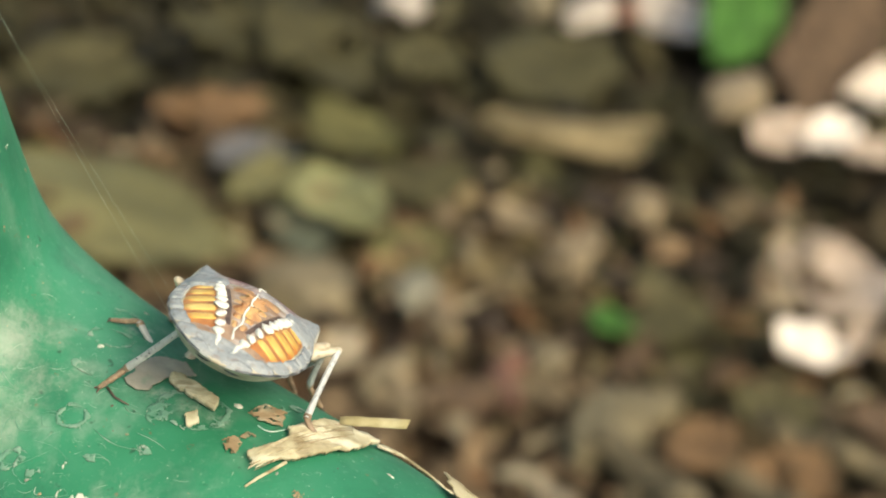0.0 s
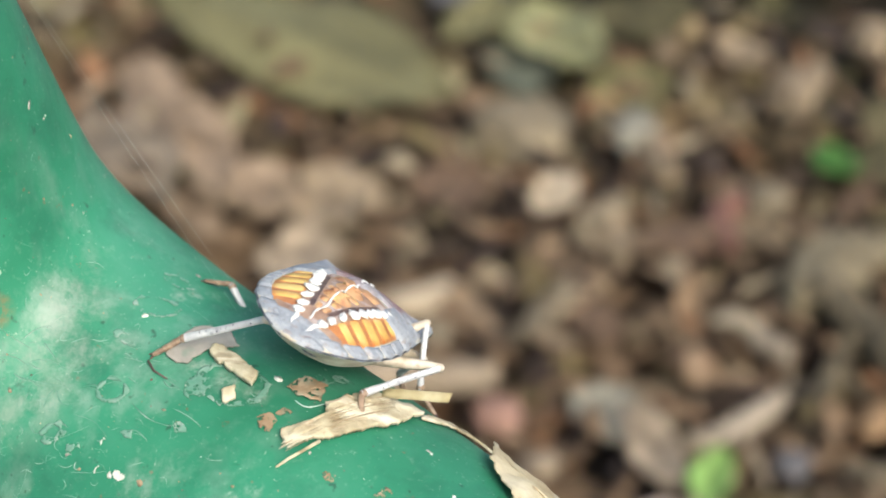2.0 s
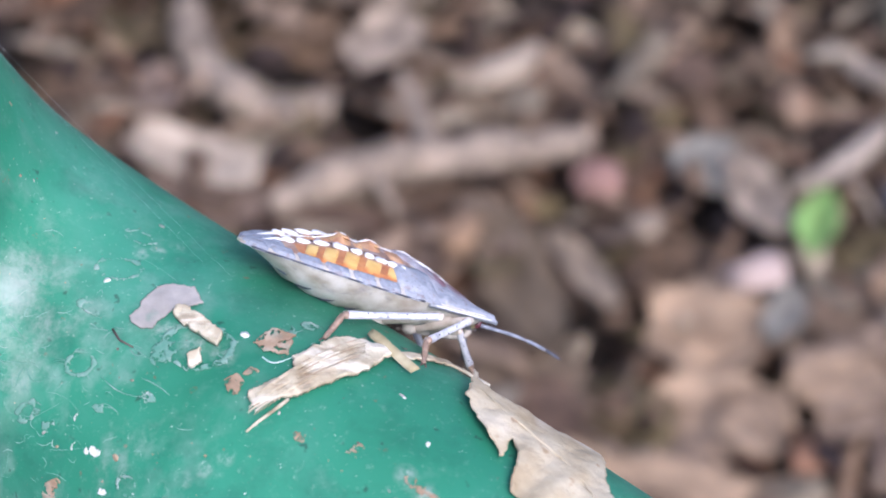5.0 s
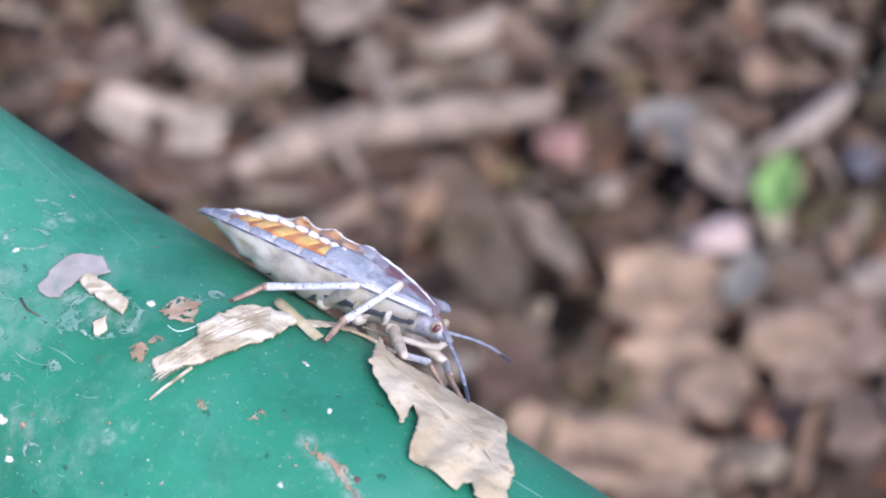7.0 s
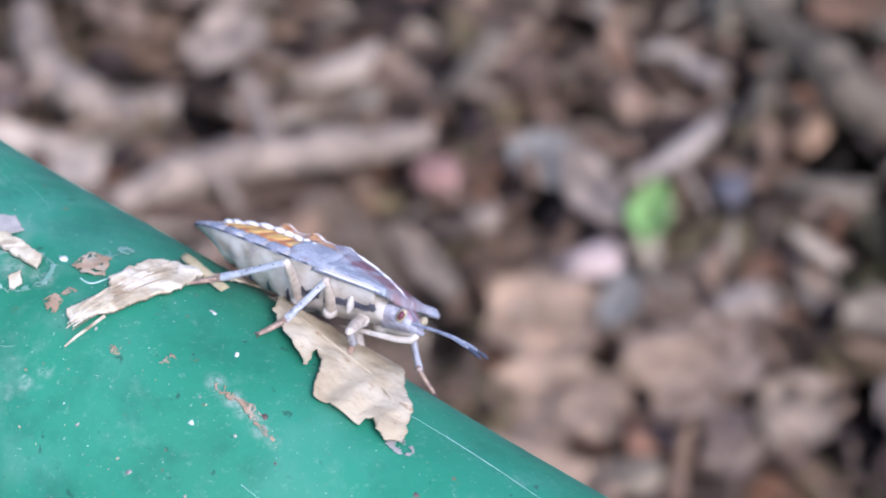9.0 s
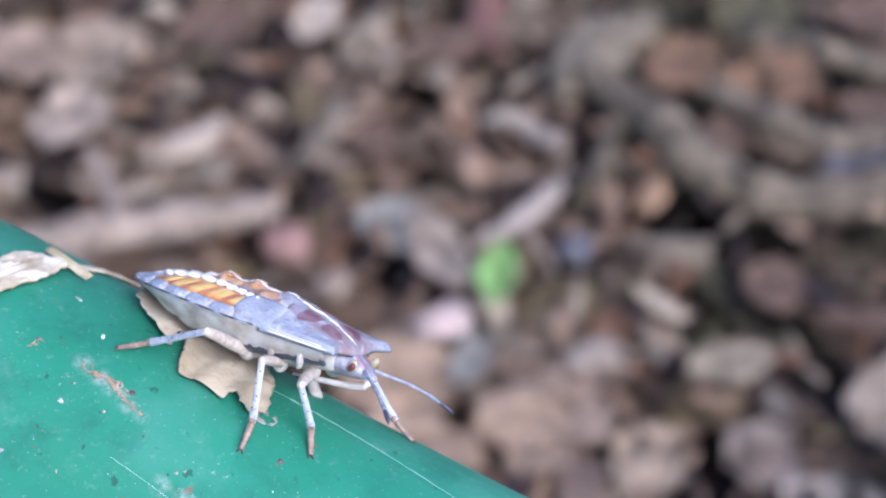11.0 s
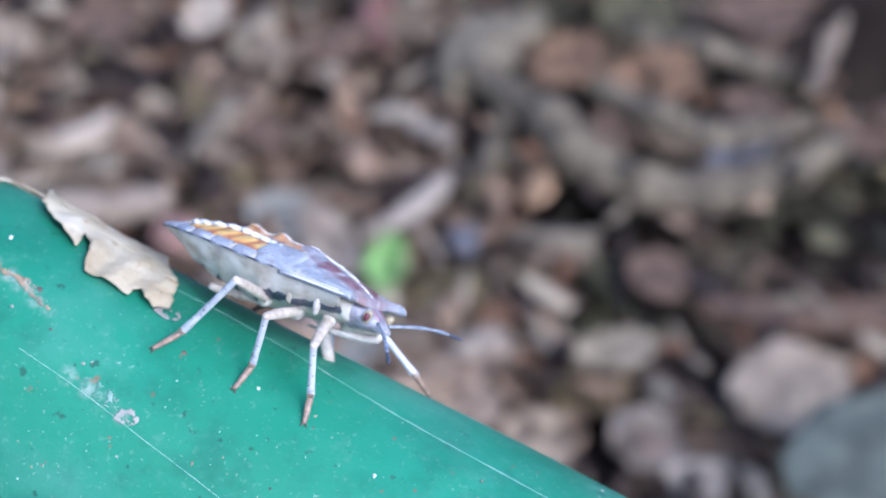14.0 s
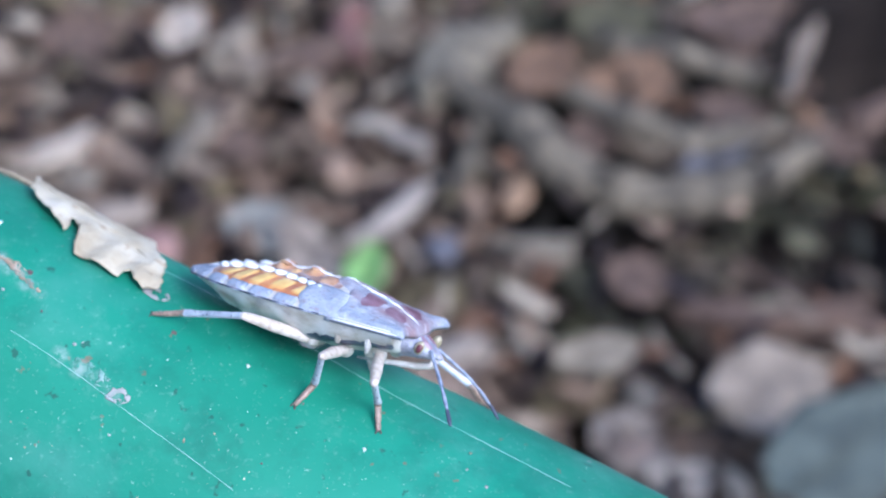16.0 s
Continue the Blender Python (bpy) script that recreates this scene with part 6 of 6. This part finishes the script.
def scrap(name, mat, anchor, outline, thick, label, category, lift=None, cell=0.14, rough=0.12, gaps=1.0, ring=0.0):
    """A thin sheet of a given outline (mm) that follows the pipe, with torn edges."""
    p, u, v, n = skin_frame(anchor)
    outline = [tuple(q) for q in outline]
    us, vs = [q[0] for q in outline], [q[1] for q in outline]
    nu, nv = int((max(us) - min(us)) / cell) + 2, int((max(vs) - min(vs)) / cell) + 2
    seed = anchor[0] * 900
    keep, verts = set(), {}
    for i in range(nu):
        for j in range(nv):
            cu, cv = min(us) + (i + 0.5) * cell, min(vs) + (j + 0.5) * cell
            cu += 0.22 * noise.noise(Vector((cu * 1.3, cv * 1.3, seed))) + 0.08 * noise.noise(Vector((cu * 5, cv * 5, seed)))
            cv += 0.2 * noise.noise(Vector((cv * 1.7, cu * 1.7, seed + 9)))
            if gaps < 1 and noise.noise(Vector((cu * 1.9, cv * 1.9, seed + 4))) + 0.6 * noise.noise(Vector((cu * 5.5, cv * 5.5, seed + 2))) > gaps:
                continue
            if ring and inside(cu / ring, cv / ring, outline):
                continue
            if inside(cu, cv, outline):
                keep.add((i, j))
    bm = bmesh.new()

    def corner(i, j, face):
        if (i, j, face) not in verts:
            a, b = min(us) + i * cell, min(vs) + j * cell
            flat = p + (u * a + v * b) * MM
            drop = math.sqrt(max(0.0, (PIPE_RADIUS * 1000) ** 2 - b * b)) - PIPE_RADIUS * 1000
            up = 0.12 + rough * (1 + noise.noise(Vector((a * 0.9, b * 0.9, seed)))) + (lift(a, b) if lift else 0.0)
            verts[(i, j, face)] = bm.verts.new(drape(flat + n * drop * MM, (up + face * thick) * MM)[0])
        return verts[(i, j, face)]

    for i, j in keep:
        bm.faces.new([corner(*q, 1) for q in ((i, j), (i + 1, j), (i + 1, j + 1), (i, j + 1))])
        bm.faces.new([corner(*q, 0) for q in ((i, j), (i, j + 1), (i + 1, j + 1), (i + 1, j))])
        for (di, dj), (a, b) in (((-1, 0), ((i, j + 1), (i, j))), ((1, 0), ((i + 1, j), (i + 1, j + 1))), ((0, -1), ((i, j), (i + 1, j))), ((0, 1), ((i + 1, j + 1), (i, j + 1)))):
            if (i + di, j + dj) not in keep:
                bm.faces.new([corner(*a, 1), corner(*a, 0), corner(*b, 0), corner(*b, 1)][::-1])
    # rounder torn edges
    edge = [x for x in bm.verts if any(len(e.link_faces) == 2 and e.calc_face_angle(0) > 1.0 for e in x.link_edges)]
    for _ in range(3):
        bmesh.ops.smooth_vert(bm, verts=edge, factor=0.5, use_axis_x=True, use_axis_y=True, use_axis_z=True)
    ob = part(name, bm, mat)
    return tagged(ob, label, category)


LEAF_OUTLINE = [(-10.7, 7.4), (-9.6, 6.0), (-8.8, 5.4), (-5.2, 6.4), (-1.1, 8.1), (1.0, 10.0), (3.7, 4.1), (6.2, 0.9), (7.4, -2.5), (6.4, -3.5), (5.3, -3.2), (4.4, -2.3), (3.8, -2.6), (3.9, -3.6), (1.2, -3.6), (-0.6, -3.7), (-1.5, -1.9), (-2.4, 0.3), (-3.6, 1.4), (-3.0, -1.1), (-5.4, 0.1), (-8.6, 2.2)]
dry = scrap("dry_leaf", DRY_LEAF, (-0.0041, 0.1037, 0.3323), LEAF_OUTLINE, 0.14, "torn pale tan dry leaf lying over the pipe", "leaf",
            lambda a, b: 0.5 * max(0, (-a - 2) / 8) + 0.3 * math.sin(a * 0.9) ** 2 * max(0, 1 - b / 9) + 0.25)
bm = bmesh.new()
_, lu, lv, ln = skin_frame((-0.0041, 0.1037, 0.3323))
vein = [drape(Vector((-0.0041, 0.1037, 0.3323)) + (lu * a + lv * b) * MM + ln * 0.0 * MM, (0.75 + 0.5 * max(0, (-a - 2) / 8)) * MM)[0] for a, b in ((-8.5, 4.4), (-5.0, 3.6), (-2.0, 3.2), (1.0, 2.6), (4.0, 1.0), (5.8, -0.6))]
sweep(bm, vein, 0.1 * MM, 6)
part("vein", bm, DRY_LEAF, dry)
splinter = scrap("wood_splinter", SPLINTER, (-0.0214, 0.1109, 0.3353), [(-2.7, -5.0), (-2.3, -3.9), (-1.2, -1.4), (-2.3, -0.4), (-1.1, 4.5), (-0.0, 5.0), (1.8, 6.5), (2.6, 6.4), (2.5, 1.9), (0.9, -2.2), (-1.5, -5.5)], 0.4, "frayed pale wood splinter stuck to the pipe", "wood splinter", None, 0.14, 0.25)
sp, su, sv, sn = skin_frame((-0.0214, 0.1109, 0.3353))
for k in range(16):
    bm = bmesh.new()
    off = -1.2 + 0.16 * k
    line = []
    for i in range(12):
        t = i / 11
        a, b = -1.6 + 2.6 * t + off * (0.35 + 0.5 * t) * 0.9, -4.6 + 10.2 * t - 0.16 * k
        if abs(b) > 6.2:
            continue
        flat = sp + (su * a + sv * b) * MM + sn * (math.sqrt((PIPE_RADIUS * 1000) ** 2 - b * b) - PIPE_RADIUS * 1000) * MM
        line.append(drape(flat, (0.74 + 0.08 * math.sin(3 * t + k) + 0.04 * (k % 3)) * MM)[0])
    thin = 0.075 if k % 3 else 0.05
    sweep(bm, line, [thin * MM * (0.5 + 0.5 * math.sin(math.pi * (i + 0.5) / len(line))) for i in range(len(line))], 6)
    part("fibre", bm, RUST_FLAKE if k % 3 == 0 else SPLINTER, splinter)
bm = bmesh.new()
strip_rows = []
for i, x in enumerate(np.linspace(0, 5.6, 12)):
    w = 0.40 + 0.06 * noise.noise(Vector((x, 2, 0))) - 0.08 * (i == 0)
    z = 0.12 * math.sin(x * 0.9)
    strip_rows.append([bm.verts.new(Vector((x + 0.3 * (y > 0) * (i == 11), y, z + h)) * MM) for y, h in ((-w, 0), (0, 0.03), (w, 0.02), (w, -0.05), (0, -0.04), (-w, -0.06))])
for a, b in zip(strip_rows, strip_rows[1:]):
    for k in range(6):
        bm.faces.new((a[k], b[k], b[(k + 1) % 6], a[(k + 1) % 6]))
for end in (strip_rows[0], strip_rows[-1][::-1]):
    bm.faces.new(end)
bmesh.ops.recalc_face_normals(bm, faces=bm.faces)
loose_strip = tagged(part("bark_strip", bm, STRIP), "short flat strip of yellowish dry bark", "bark")
scrap("bark_strip", SPLINTER, (-0.0122, 0.1147, 0.3318), [(-3.2, -2.2), (-2.0, 0.8), (-0.9, 3.0), (2.3, 5.1), (2.7, 4.6), (-0.3, 2.4), (-1.4, 0.2), (-2.6, -2.8)], 0.2, "thin curved strip of dry bark", "bark", None, 0.10)
scrap("grey_flake", GREY_FLAKE, (-0.0344, 0.117, 0.3358), [(-1.4, -2.3), (-1.7, -0.0), (-1.6, 1.9), (0.4, 3.2), (2.4, 2.3), (0.9, 0.2), (0.8, -2.1), (-0.3, -2.6)], 0.1, "grey-brown papery flake on the paint", "flake", None, 0.1, 0.1)
scrap("wood_crumb", SPLINTER, (-0.0314, 0.115, 0.3358), [(-2.4, 0.3), (-2.0, 0.9), (2.2, 0.6), (2.9, -0.6), (1.2, -0.6), (-1.9, -0.4)], 0.5, "pale crumb of wood on the paint", "wood crumb", lambda a, b: 0.1, 0.11)
scrap("wood_crumb", SPLINTER, (-0.0311, 0.1119, 0.3354), [(-0.6, -0.2), (-0.3, 0.9), (0.6, 0.1), (0.3, -0.8)], 0.3, "pale crumb of wood on the paint", "wood crumb", None, 0.10)
scrap("rusty_flake", RUST_FLAKE, (-0.0251, 0.1137, 0.3356), [(-1.3, -1.1), (-1.2, 1.2), (0.7, 1.7), (1.7, -0.4), (0.1, -1.3)], 0.1, "rust-brown flake of bark on the paint", "flake", None, 0.09, 0.1, 0.34)
scrap("rusty_flake", RUST_FLAKE, (-0.0277, 0.1095, 0.3353), [(-0.9, -0.1), (-0.5, 0.9), (0.5, 0.6), (0.9, -0.6), (-0.0, -0.8)], 0.08, "small tan flake on the paint", "flake", None, 0.08, 0.08, 0.25)
scrap("rusty_flake", RUST_FLAKE, (-0.0266, 0.1106, 0.3355), [(-0.5, -0.5), (-0.2, 0.5), (0.6, 0.4), (0.1, -0.4)], 0.08, "small tan flake on the paint", "flake", None, 0.08, 0.08, 0.25)
scrap("pale_flake", CHALK, (-0.0518, 0.1162, 0.3405), [(-0.8, -0.7), (-1.4, 2.0), (0.3, 1.5), (1.4, -1.0), (0.6, -1.7)], 0.08, "whitish papery flake on the upright of the pipe", "flake", None, 0.10)


def thread(points, radius, label, lift=0.3, name="spider_thread"):
    bm = bmesh.new()
    line = [drape(q, lift * MM)[0] for q in bspline([points[0], *points, points[-1]], 30)]
    sweep(bm, line, radius * MM, 6)
    return tagged(part(name, bm, SILK), label, "spider silk")


thread([(-0.0009, 0.1023, 0.3315), (0.0038, 0.0999, 0.3305), (0.0116, 0.0942, 0.3293), (0.0186, 0.0877, 0.3285), (0.0293, 0.0803, 0.3268), (0.0349, 0.0764, 0.3258)], 0.017, "fine white spider thread along the pipe")
thread([(-0.0126, 0.0942, 0.3318), (-0.0071, 0.0901, 0.3304), (-0.0021, 0.0857, 0.3287), (0.0023, 0.0821, 0.3274), (0.0067, 0.0783, 0.3259)], 0.017, "fine white spider thread along the pipe")
# strands stretched across the bend
for a, b in (((-0.0292, 0.1262, 0.3475), (-0.0660, 0.1300, 0.3900)), ((-0.0271, 0.1250, 0.3460), (-0.0640, 0.1330, 0.3840))):
    p, q = drape(a)[0], drape(b)[0]
    bm = bmesh.new()
    sweep(bm, [p.lerp(q, t) + Vector((0, 0, -0.0012 * math.sin(math.pi * t))) for t in np.linspace(0, 1, 12)], 0.0035 * MM, 5)
    tagged(part("spider_thread", bm, SILK), "faint spider strand stretched across the pipe bend", "spider silk", "spider threads")
bm = bmesh.new()
sweep(bm, [drape((-0.0234, 0.1080, 0.3353), 0.25 * MM)[0], drape((-0.0245, 0.1070, 0.3350), 0.2 * MM)[0], drape((-0.0255, 0.1062, 0.3348), 0.2 * MM)[0], drape((-0.0264, 0.1054, 0.3345), 0.2 * MM)[0]], [0.16 * MM, 0.13 * MM, 0.12 * MM, 0.08 * MM], 8)
tagged(part("plant_fibre", bm, SPLINTER), "thin tan plant fibre on the paint", "fibre")
bm = bmesh.new()
sweep(bm, [drape((-0.0381, 0.1150, 0.3355), 0.2 * MM)[0], drape((-0.0374, 0.1140, 0.3352), 0.3 * MM)[0], drape((-0.0362, 0.1133, 0.3351), 0.25 * MM)[0]], [0.1 * MM, 0.09 * MM, 0.05 * MM], 8)
tagged(part("plant_fibre", bm, DARK), "dark curved plant fibre on the paint", "fibre")


def crust(name, mat, places, label):
    """Crumbs of dried dirt in one clump."""
    rng = random.Random(len(places) * 7 + int(places[0][0] * 1e5))
    bm = bmesh.new()
    for x, y, z, spread, count, size in places:
        _, u, v, n = skin_frame((x, y, z))
        for _ in range(count):
            q, nn = drape(Vector((x, y, z)) + (u * rng.gauss(0, spread) + v * rng.gauss(0, spread)) * MM)
            s = size * rng.uniform(0.4, 1.3)
            tmp = bmesh.ops.create_icosphere(bm, subdivisions=1, radius=1)
            m = Matrix.Translation(q) @ nn.to_track_quat("Z", "Y").to_matrix().to_4x4() @ pose(0, 0, 0, 0, 0, rng.uniform(0, 180)) @ Matrix.Diagonal((s * MM, s * rng.uniform(0.4, 0.9) * MM, s * 0.3 * MM, 1))
            for w in tmp["verts"]:
                w.co = m @ (w.co * (1 + rng.uniform(-0.2, 0.2)))
    return tagged(part(name, bm, mat), label, "dirt")


def oval(ru, rv, turn=0.0):
    c, q = math.cos(radians(turn)), math.sin(radians(turn))
    return [(ru * math.cos(a) * c - rv * math.sin(a) * q, ru * math.cos(a) * q + rv * math.sin(a) * c) for a in (k * math.tau / 16 for k in range(16))]


def film(name, mat, place, ru, rv, turn, label, gaps=0.1, ring=0.0):
    return scrap(name, mat, place, oval(ru, rv, turn), 0.03, label, "dirt", None, 0.1, 0.0, gaps, ring)


film("dirt_crust", RUST_FLAKE, (-0.0130, 0.1011, 0.3340), 1.3, 0.6, 0, "crumbly tan streak of dried dirt on the paint", 0.0)
film("dirt_crust", RUST_FLAKE, (-0.0112, 0.0997, 0.3336), 1.0, 0.4, 0, "crumbly tan streak of dried dirt on the paint", -0.05)
film("white_dropping", GREY_FLAKE, (-0.0030, 0.0872, 0.3294), 1.0, 0.7, 20, "whitish crusted ring on the paint", 0.2, 0.45)
film("white_dropping", FILM, (-0.0050, 0.0893, 0.3302), 2.2, 0.7, -10, "whitish crusted smear on the paint", 0.0)
film("white_dropping", GREY_FLAKE, (0.0007, 0.0975, 0.3320), 1.2, 0.9, 0, "whitish web crust below the dry leaf", 0.05)
film("dirt_smear", RUST_FLAKE, (-0.0108, 0.0987, 0.3334), 2.7, 0.3, -17, "crumbly tan streak of dried dirt on the paint", 0.10)
crust("dark_speck", DARK, [(-0.0100, 0.0990, 0.3336, 0.12, 8, 0.24)], "blackish speck of dirt on the paint")
crust("dark_speck", DARK, [(0.0019, 0.0928, 0.3313, 0.12, 7, 0.2)], "blackish speck of dirt on the paint")
film("white_smear", FILM, (-0.0310, 0.1132, 0.3357), 3.1, 2.3, 20, "ring of greyish dried residue on the paint", 0.12, 0.8)
film("white_smear", FILM, (-0.0337, 0.1128, 0.3356), 1.0, 1.4, 0, "greyish dried residue on the paint", 0.05)
film("white_smear", FILM, (-0.0345, 0.1090, 0.3342), 0.7, 0.5, 0, "whitish dried spot on the paint", 0.1)
film("white_smear", CHALK, (-0.0392, 0.1055, 0.3317), 0.6, 0.5, 0, "whitish dried spot on the paint", 0.15)
film("pale_scrape", FILM, (-0.0385, 0.1210, 0.3352), 2.1, 1.2, 30, "curved pale scrape in the paint", 0.1, 0.82)
film("pale_scrape", FILM, (-0.0225, 0.1165, 0.3353), 0.8, 0.6, 30, "pale scrape in the paint", 0.0)
film("pale_scrape", FILM, (-0.0240, 0.1155, 0.3354), 0.7, 0.5, 0, "pale scrape in the paint", 0.0)
film("pale_scrape", RUST_FLAKE, (-0.0222, 0.1050, 0.3340), 0.7, 0.4, 0, "tan scrape in the paint", -0.1)
film("pale_scrape", RUST_FLAKE, (-0.0180, 0.1040, 0.3340), 0.8, 0.35, 60, "tan scrape in the paint", -0.1)
# more residue low on the bend
for place, ru, rv, turn, ring in (((-0.0405, 0.1126, 0.3339), 1.4, 1.1, 20, 0.75), ((-0.0404, 0.1171, 0.3356), 1.3, 0.4, 0, 0.0), ((-0.0358, 0.1037, 0.3299), 1.1, 0.9, 0, 0.7), ((-0.0447, 0.1104, 0.3307), 1.3, 0.8, 60, 0.5), ((-0.0374, 0.1248, 0.3361), 1.5, 0.8, 20, 0.8), ((-0.0430, 0.1090, 0.3303), 0.9, 0.4, 40, 0.0), ((-0.0385, 0.1095, 0.3325), 0.8, 0.4, -30, 0.0)):
    film("pale_scrape", FILM, place, ru, rv, turn, "greyish scuff in the paint of the bend", 0.05, ring)
for place, ru, rv, turn in (((-0.0426, 0.1057, 0.3267), 1.5, 0.6, 70), ((-0.0511, 0.1099, 0.3248), 1.6, 0.5, 80), ((-0.0505, 0.1108, 0.3276), 0.8, 0.35, 10)):
    film("bark_scrap", RUST_FLAKE, place, ru, rv, turn, "tan scrap of bark stuck to the paint", 0.3)
for place, ru in (((-0.0405, 0.1072, 0.3301), 0.33), ((-0.0379, 0.1040, 0.3288), 0.45), ((-0.0404, 0.1089, 0.3316), 0.3)):
    film("white_speck", CHALK, place, ru, ru * 0.7, 30, "small white crusted speck on the paint", 0.3)
for q, s in (((-0.0275, 0.1145, 0.3357), 0.5), ((-0.0393, 0.1197, 0.3360), 0.3), ((-0.0403, 0.1054, 0.3317), 0.35), ((-0.0125, 0.1050, 0.3345), 0.28), ((-0.0158, 0.0985, 0.3333), 0.25), ((0.0079, 0.0895, 0.3295), 0.22), ((-0.0146, 0.1095, 0.3343), 0.24), ((0.0169, 0.0806, 0.3286), 0.22)):
    crust("pale_speck", CHALK, [(*q, 0.06, 5, s * 0.8)], "tiny whitish speck on the paint")


thread([(-0.0260, 0.1123, 0.3357), (-0.0250, 0.1113, 0.3356), (-0.0239, 0.1120, 0.3356), (-0.0226, 0.1130, 0.3354)], 0.05, "pale bent plant fibre on the paint", 0.1, "plant_fibre")


def make_specks():
    rng = random.Random(11)
    for mat, count, size, label in ((CHALK, 130, 0.055, "scattered tiny pale dust specks on the paint"), (DARK, 260, 0.07, "scattered tiny dark pits and dirt on the paint"), (GREY_FLAKE, 60, 0.22, "scattered small grey flakes of dried dirt on the paint"), (RUST_FLAKE, 45, 0.2, "scattered small tan bark flakes on the paint"), (RUST_FLAKE, 260, 0.07, "scattered tiny brown dirt specks on the paint")):
        bm = bmesh.new()
        for _ in range(count):
            k = rng.randint(500, 1440)
            c = PIPE_FINE[k]
            way = Vector((rng.gauss(-0.1, 0.5), rng.gauss(-0.5, 0.5), rng.gauss(0.7, 0.4)))
            q, n = drape(c + way * 0.02)
            s = size * rng.lognormvariate(0, 0.45)
            tmp = bmesh.ops.create_icosphere(bm, subdivisions=1, radius=1)
            m = Matrix.Translation(q) @ n.to_track_quat("Z", "Y").to_matrix().to_4x4() @ pose(0, 0, 0, 0, 0, rng.uniform(0, 180)) @ Matrix.Diagonal((s * MM, s * rng.uniform(0.4, 1) * MM, min(s * 0.3, 0.05) * MM, 1))
            for w in tmp["verts"]:
                w.co = m @ (w.co * rng.uniform(0.6, 1.3))
        tagged(part("dust_specks", bm, mat), label, "dust", kind="stuff")


make_specks()


def make_scratches():
    """Fine scuffs in the paint of the bend, mostly across its curve."""
    rng = random.Random(8)
    bm = bmesh.new()
    for _ in range(170):
        c = Vector((rng.gauss(-0.046, 0.007), rng.gauss(0.112, 0.005), rng.gauss(0.334, 0.007)))
        p, u, v, n = skin_frame(c)
        turn = rng.gauss(0.4, 0.5)
        way = u * math.cos(turn) + v * math.sin(turn)
        side = n.cross(way)
        long, bow = rng.lognormvariate(0.3, 0.6), rng.gauss(0, 0.35)
        line = [drape(p + (way * long * (t - 0.5) + side * bow * math.sin(3 * t)) * MM, 0.004 * MM)[0] for t in np.linspace(0, 1, 6)]
        r = rng.uniform(0.02, 0.07) * MM
        sweep(bm, line, [r * k for k in (0.3, 0.9, 1, 0.8, 0.9, 0.2)], 5, flat=0.5)
    tagged(part("paint_scratches", bm, FILM), "pale fine scratches in the paint of the bend", "scratches", kind="stuff")


make_scratches()


def motions():
    # the loose strip of bark is pushed aside
    lies = along(Vector((-0.0191, 0.1149, 0.3354)), Vector((-0.0138, 0.1137, 0.3368)), Vector((-0.1, -0.7, 0.7)))
    pushed = along(Vector((-0.0178, 0.1166, 0.3343)), Vector((-0.0139, 0.1123, 0.3345)), Vector((0.1, -0.5, 0.85)))
    halfway = along(Vector((-0.0184, 0.1158, 0.3349)), Vector((-0.0137, 0.1129, 0.3357)), Vector((0.0, -0.6, 0.8)))
    walk(loose_strip, [(0, lies), (2.9, lies), (3.4, halfway), (3.9, pushed), (16, pushed)])
    times = sorted({t for t, _ in BUG_PATH} | {4.5, 5.0, 5.5, 6.0, 10.5, 11.0, 11.5, 12.0})
    stands = [(t, between(BUG_PATH, t)) for t in times]
    walk(bug, stands)
    for name, joints in LEGS.items():
        poses = [(t, leg_pose(name, m, foothold(name, t))) for t, m in stands]
        for k, joint in enumerate(joints):
            walk(joint, [(t, p[k]) for t, p in poses])
    for side, feeler in FEELERS.items():
        base = Vector((10.6, 0.95 if side == "L" else -0.95, -1.15)) * MM
        walk(feeler, [(t, along(base, base + pointing(side, t), Vector((-0.3, 0, 1)))) for t, _ in stands])


motions()
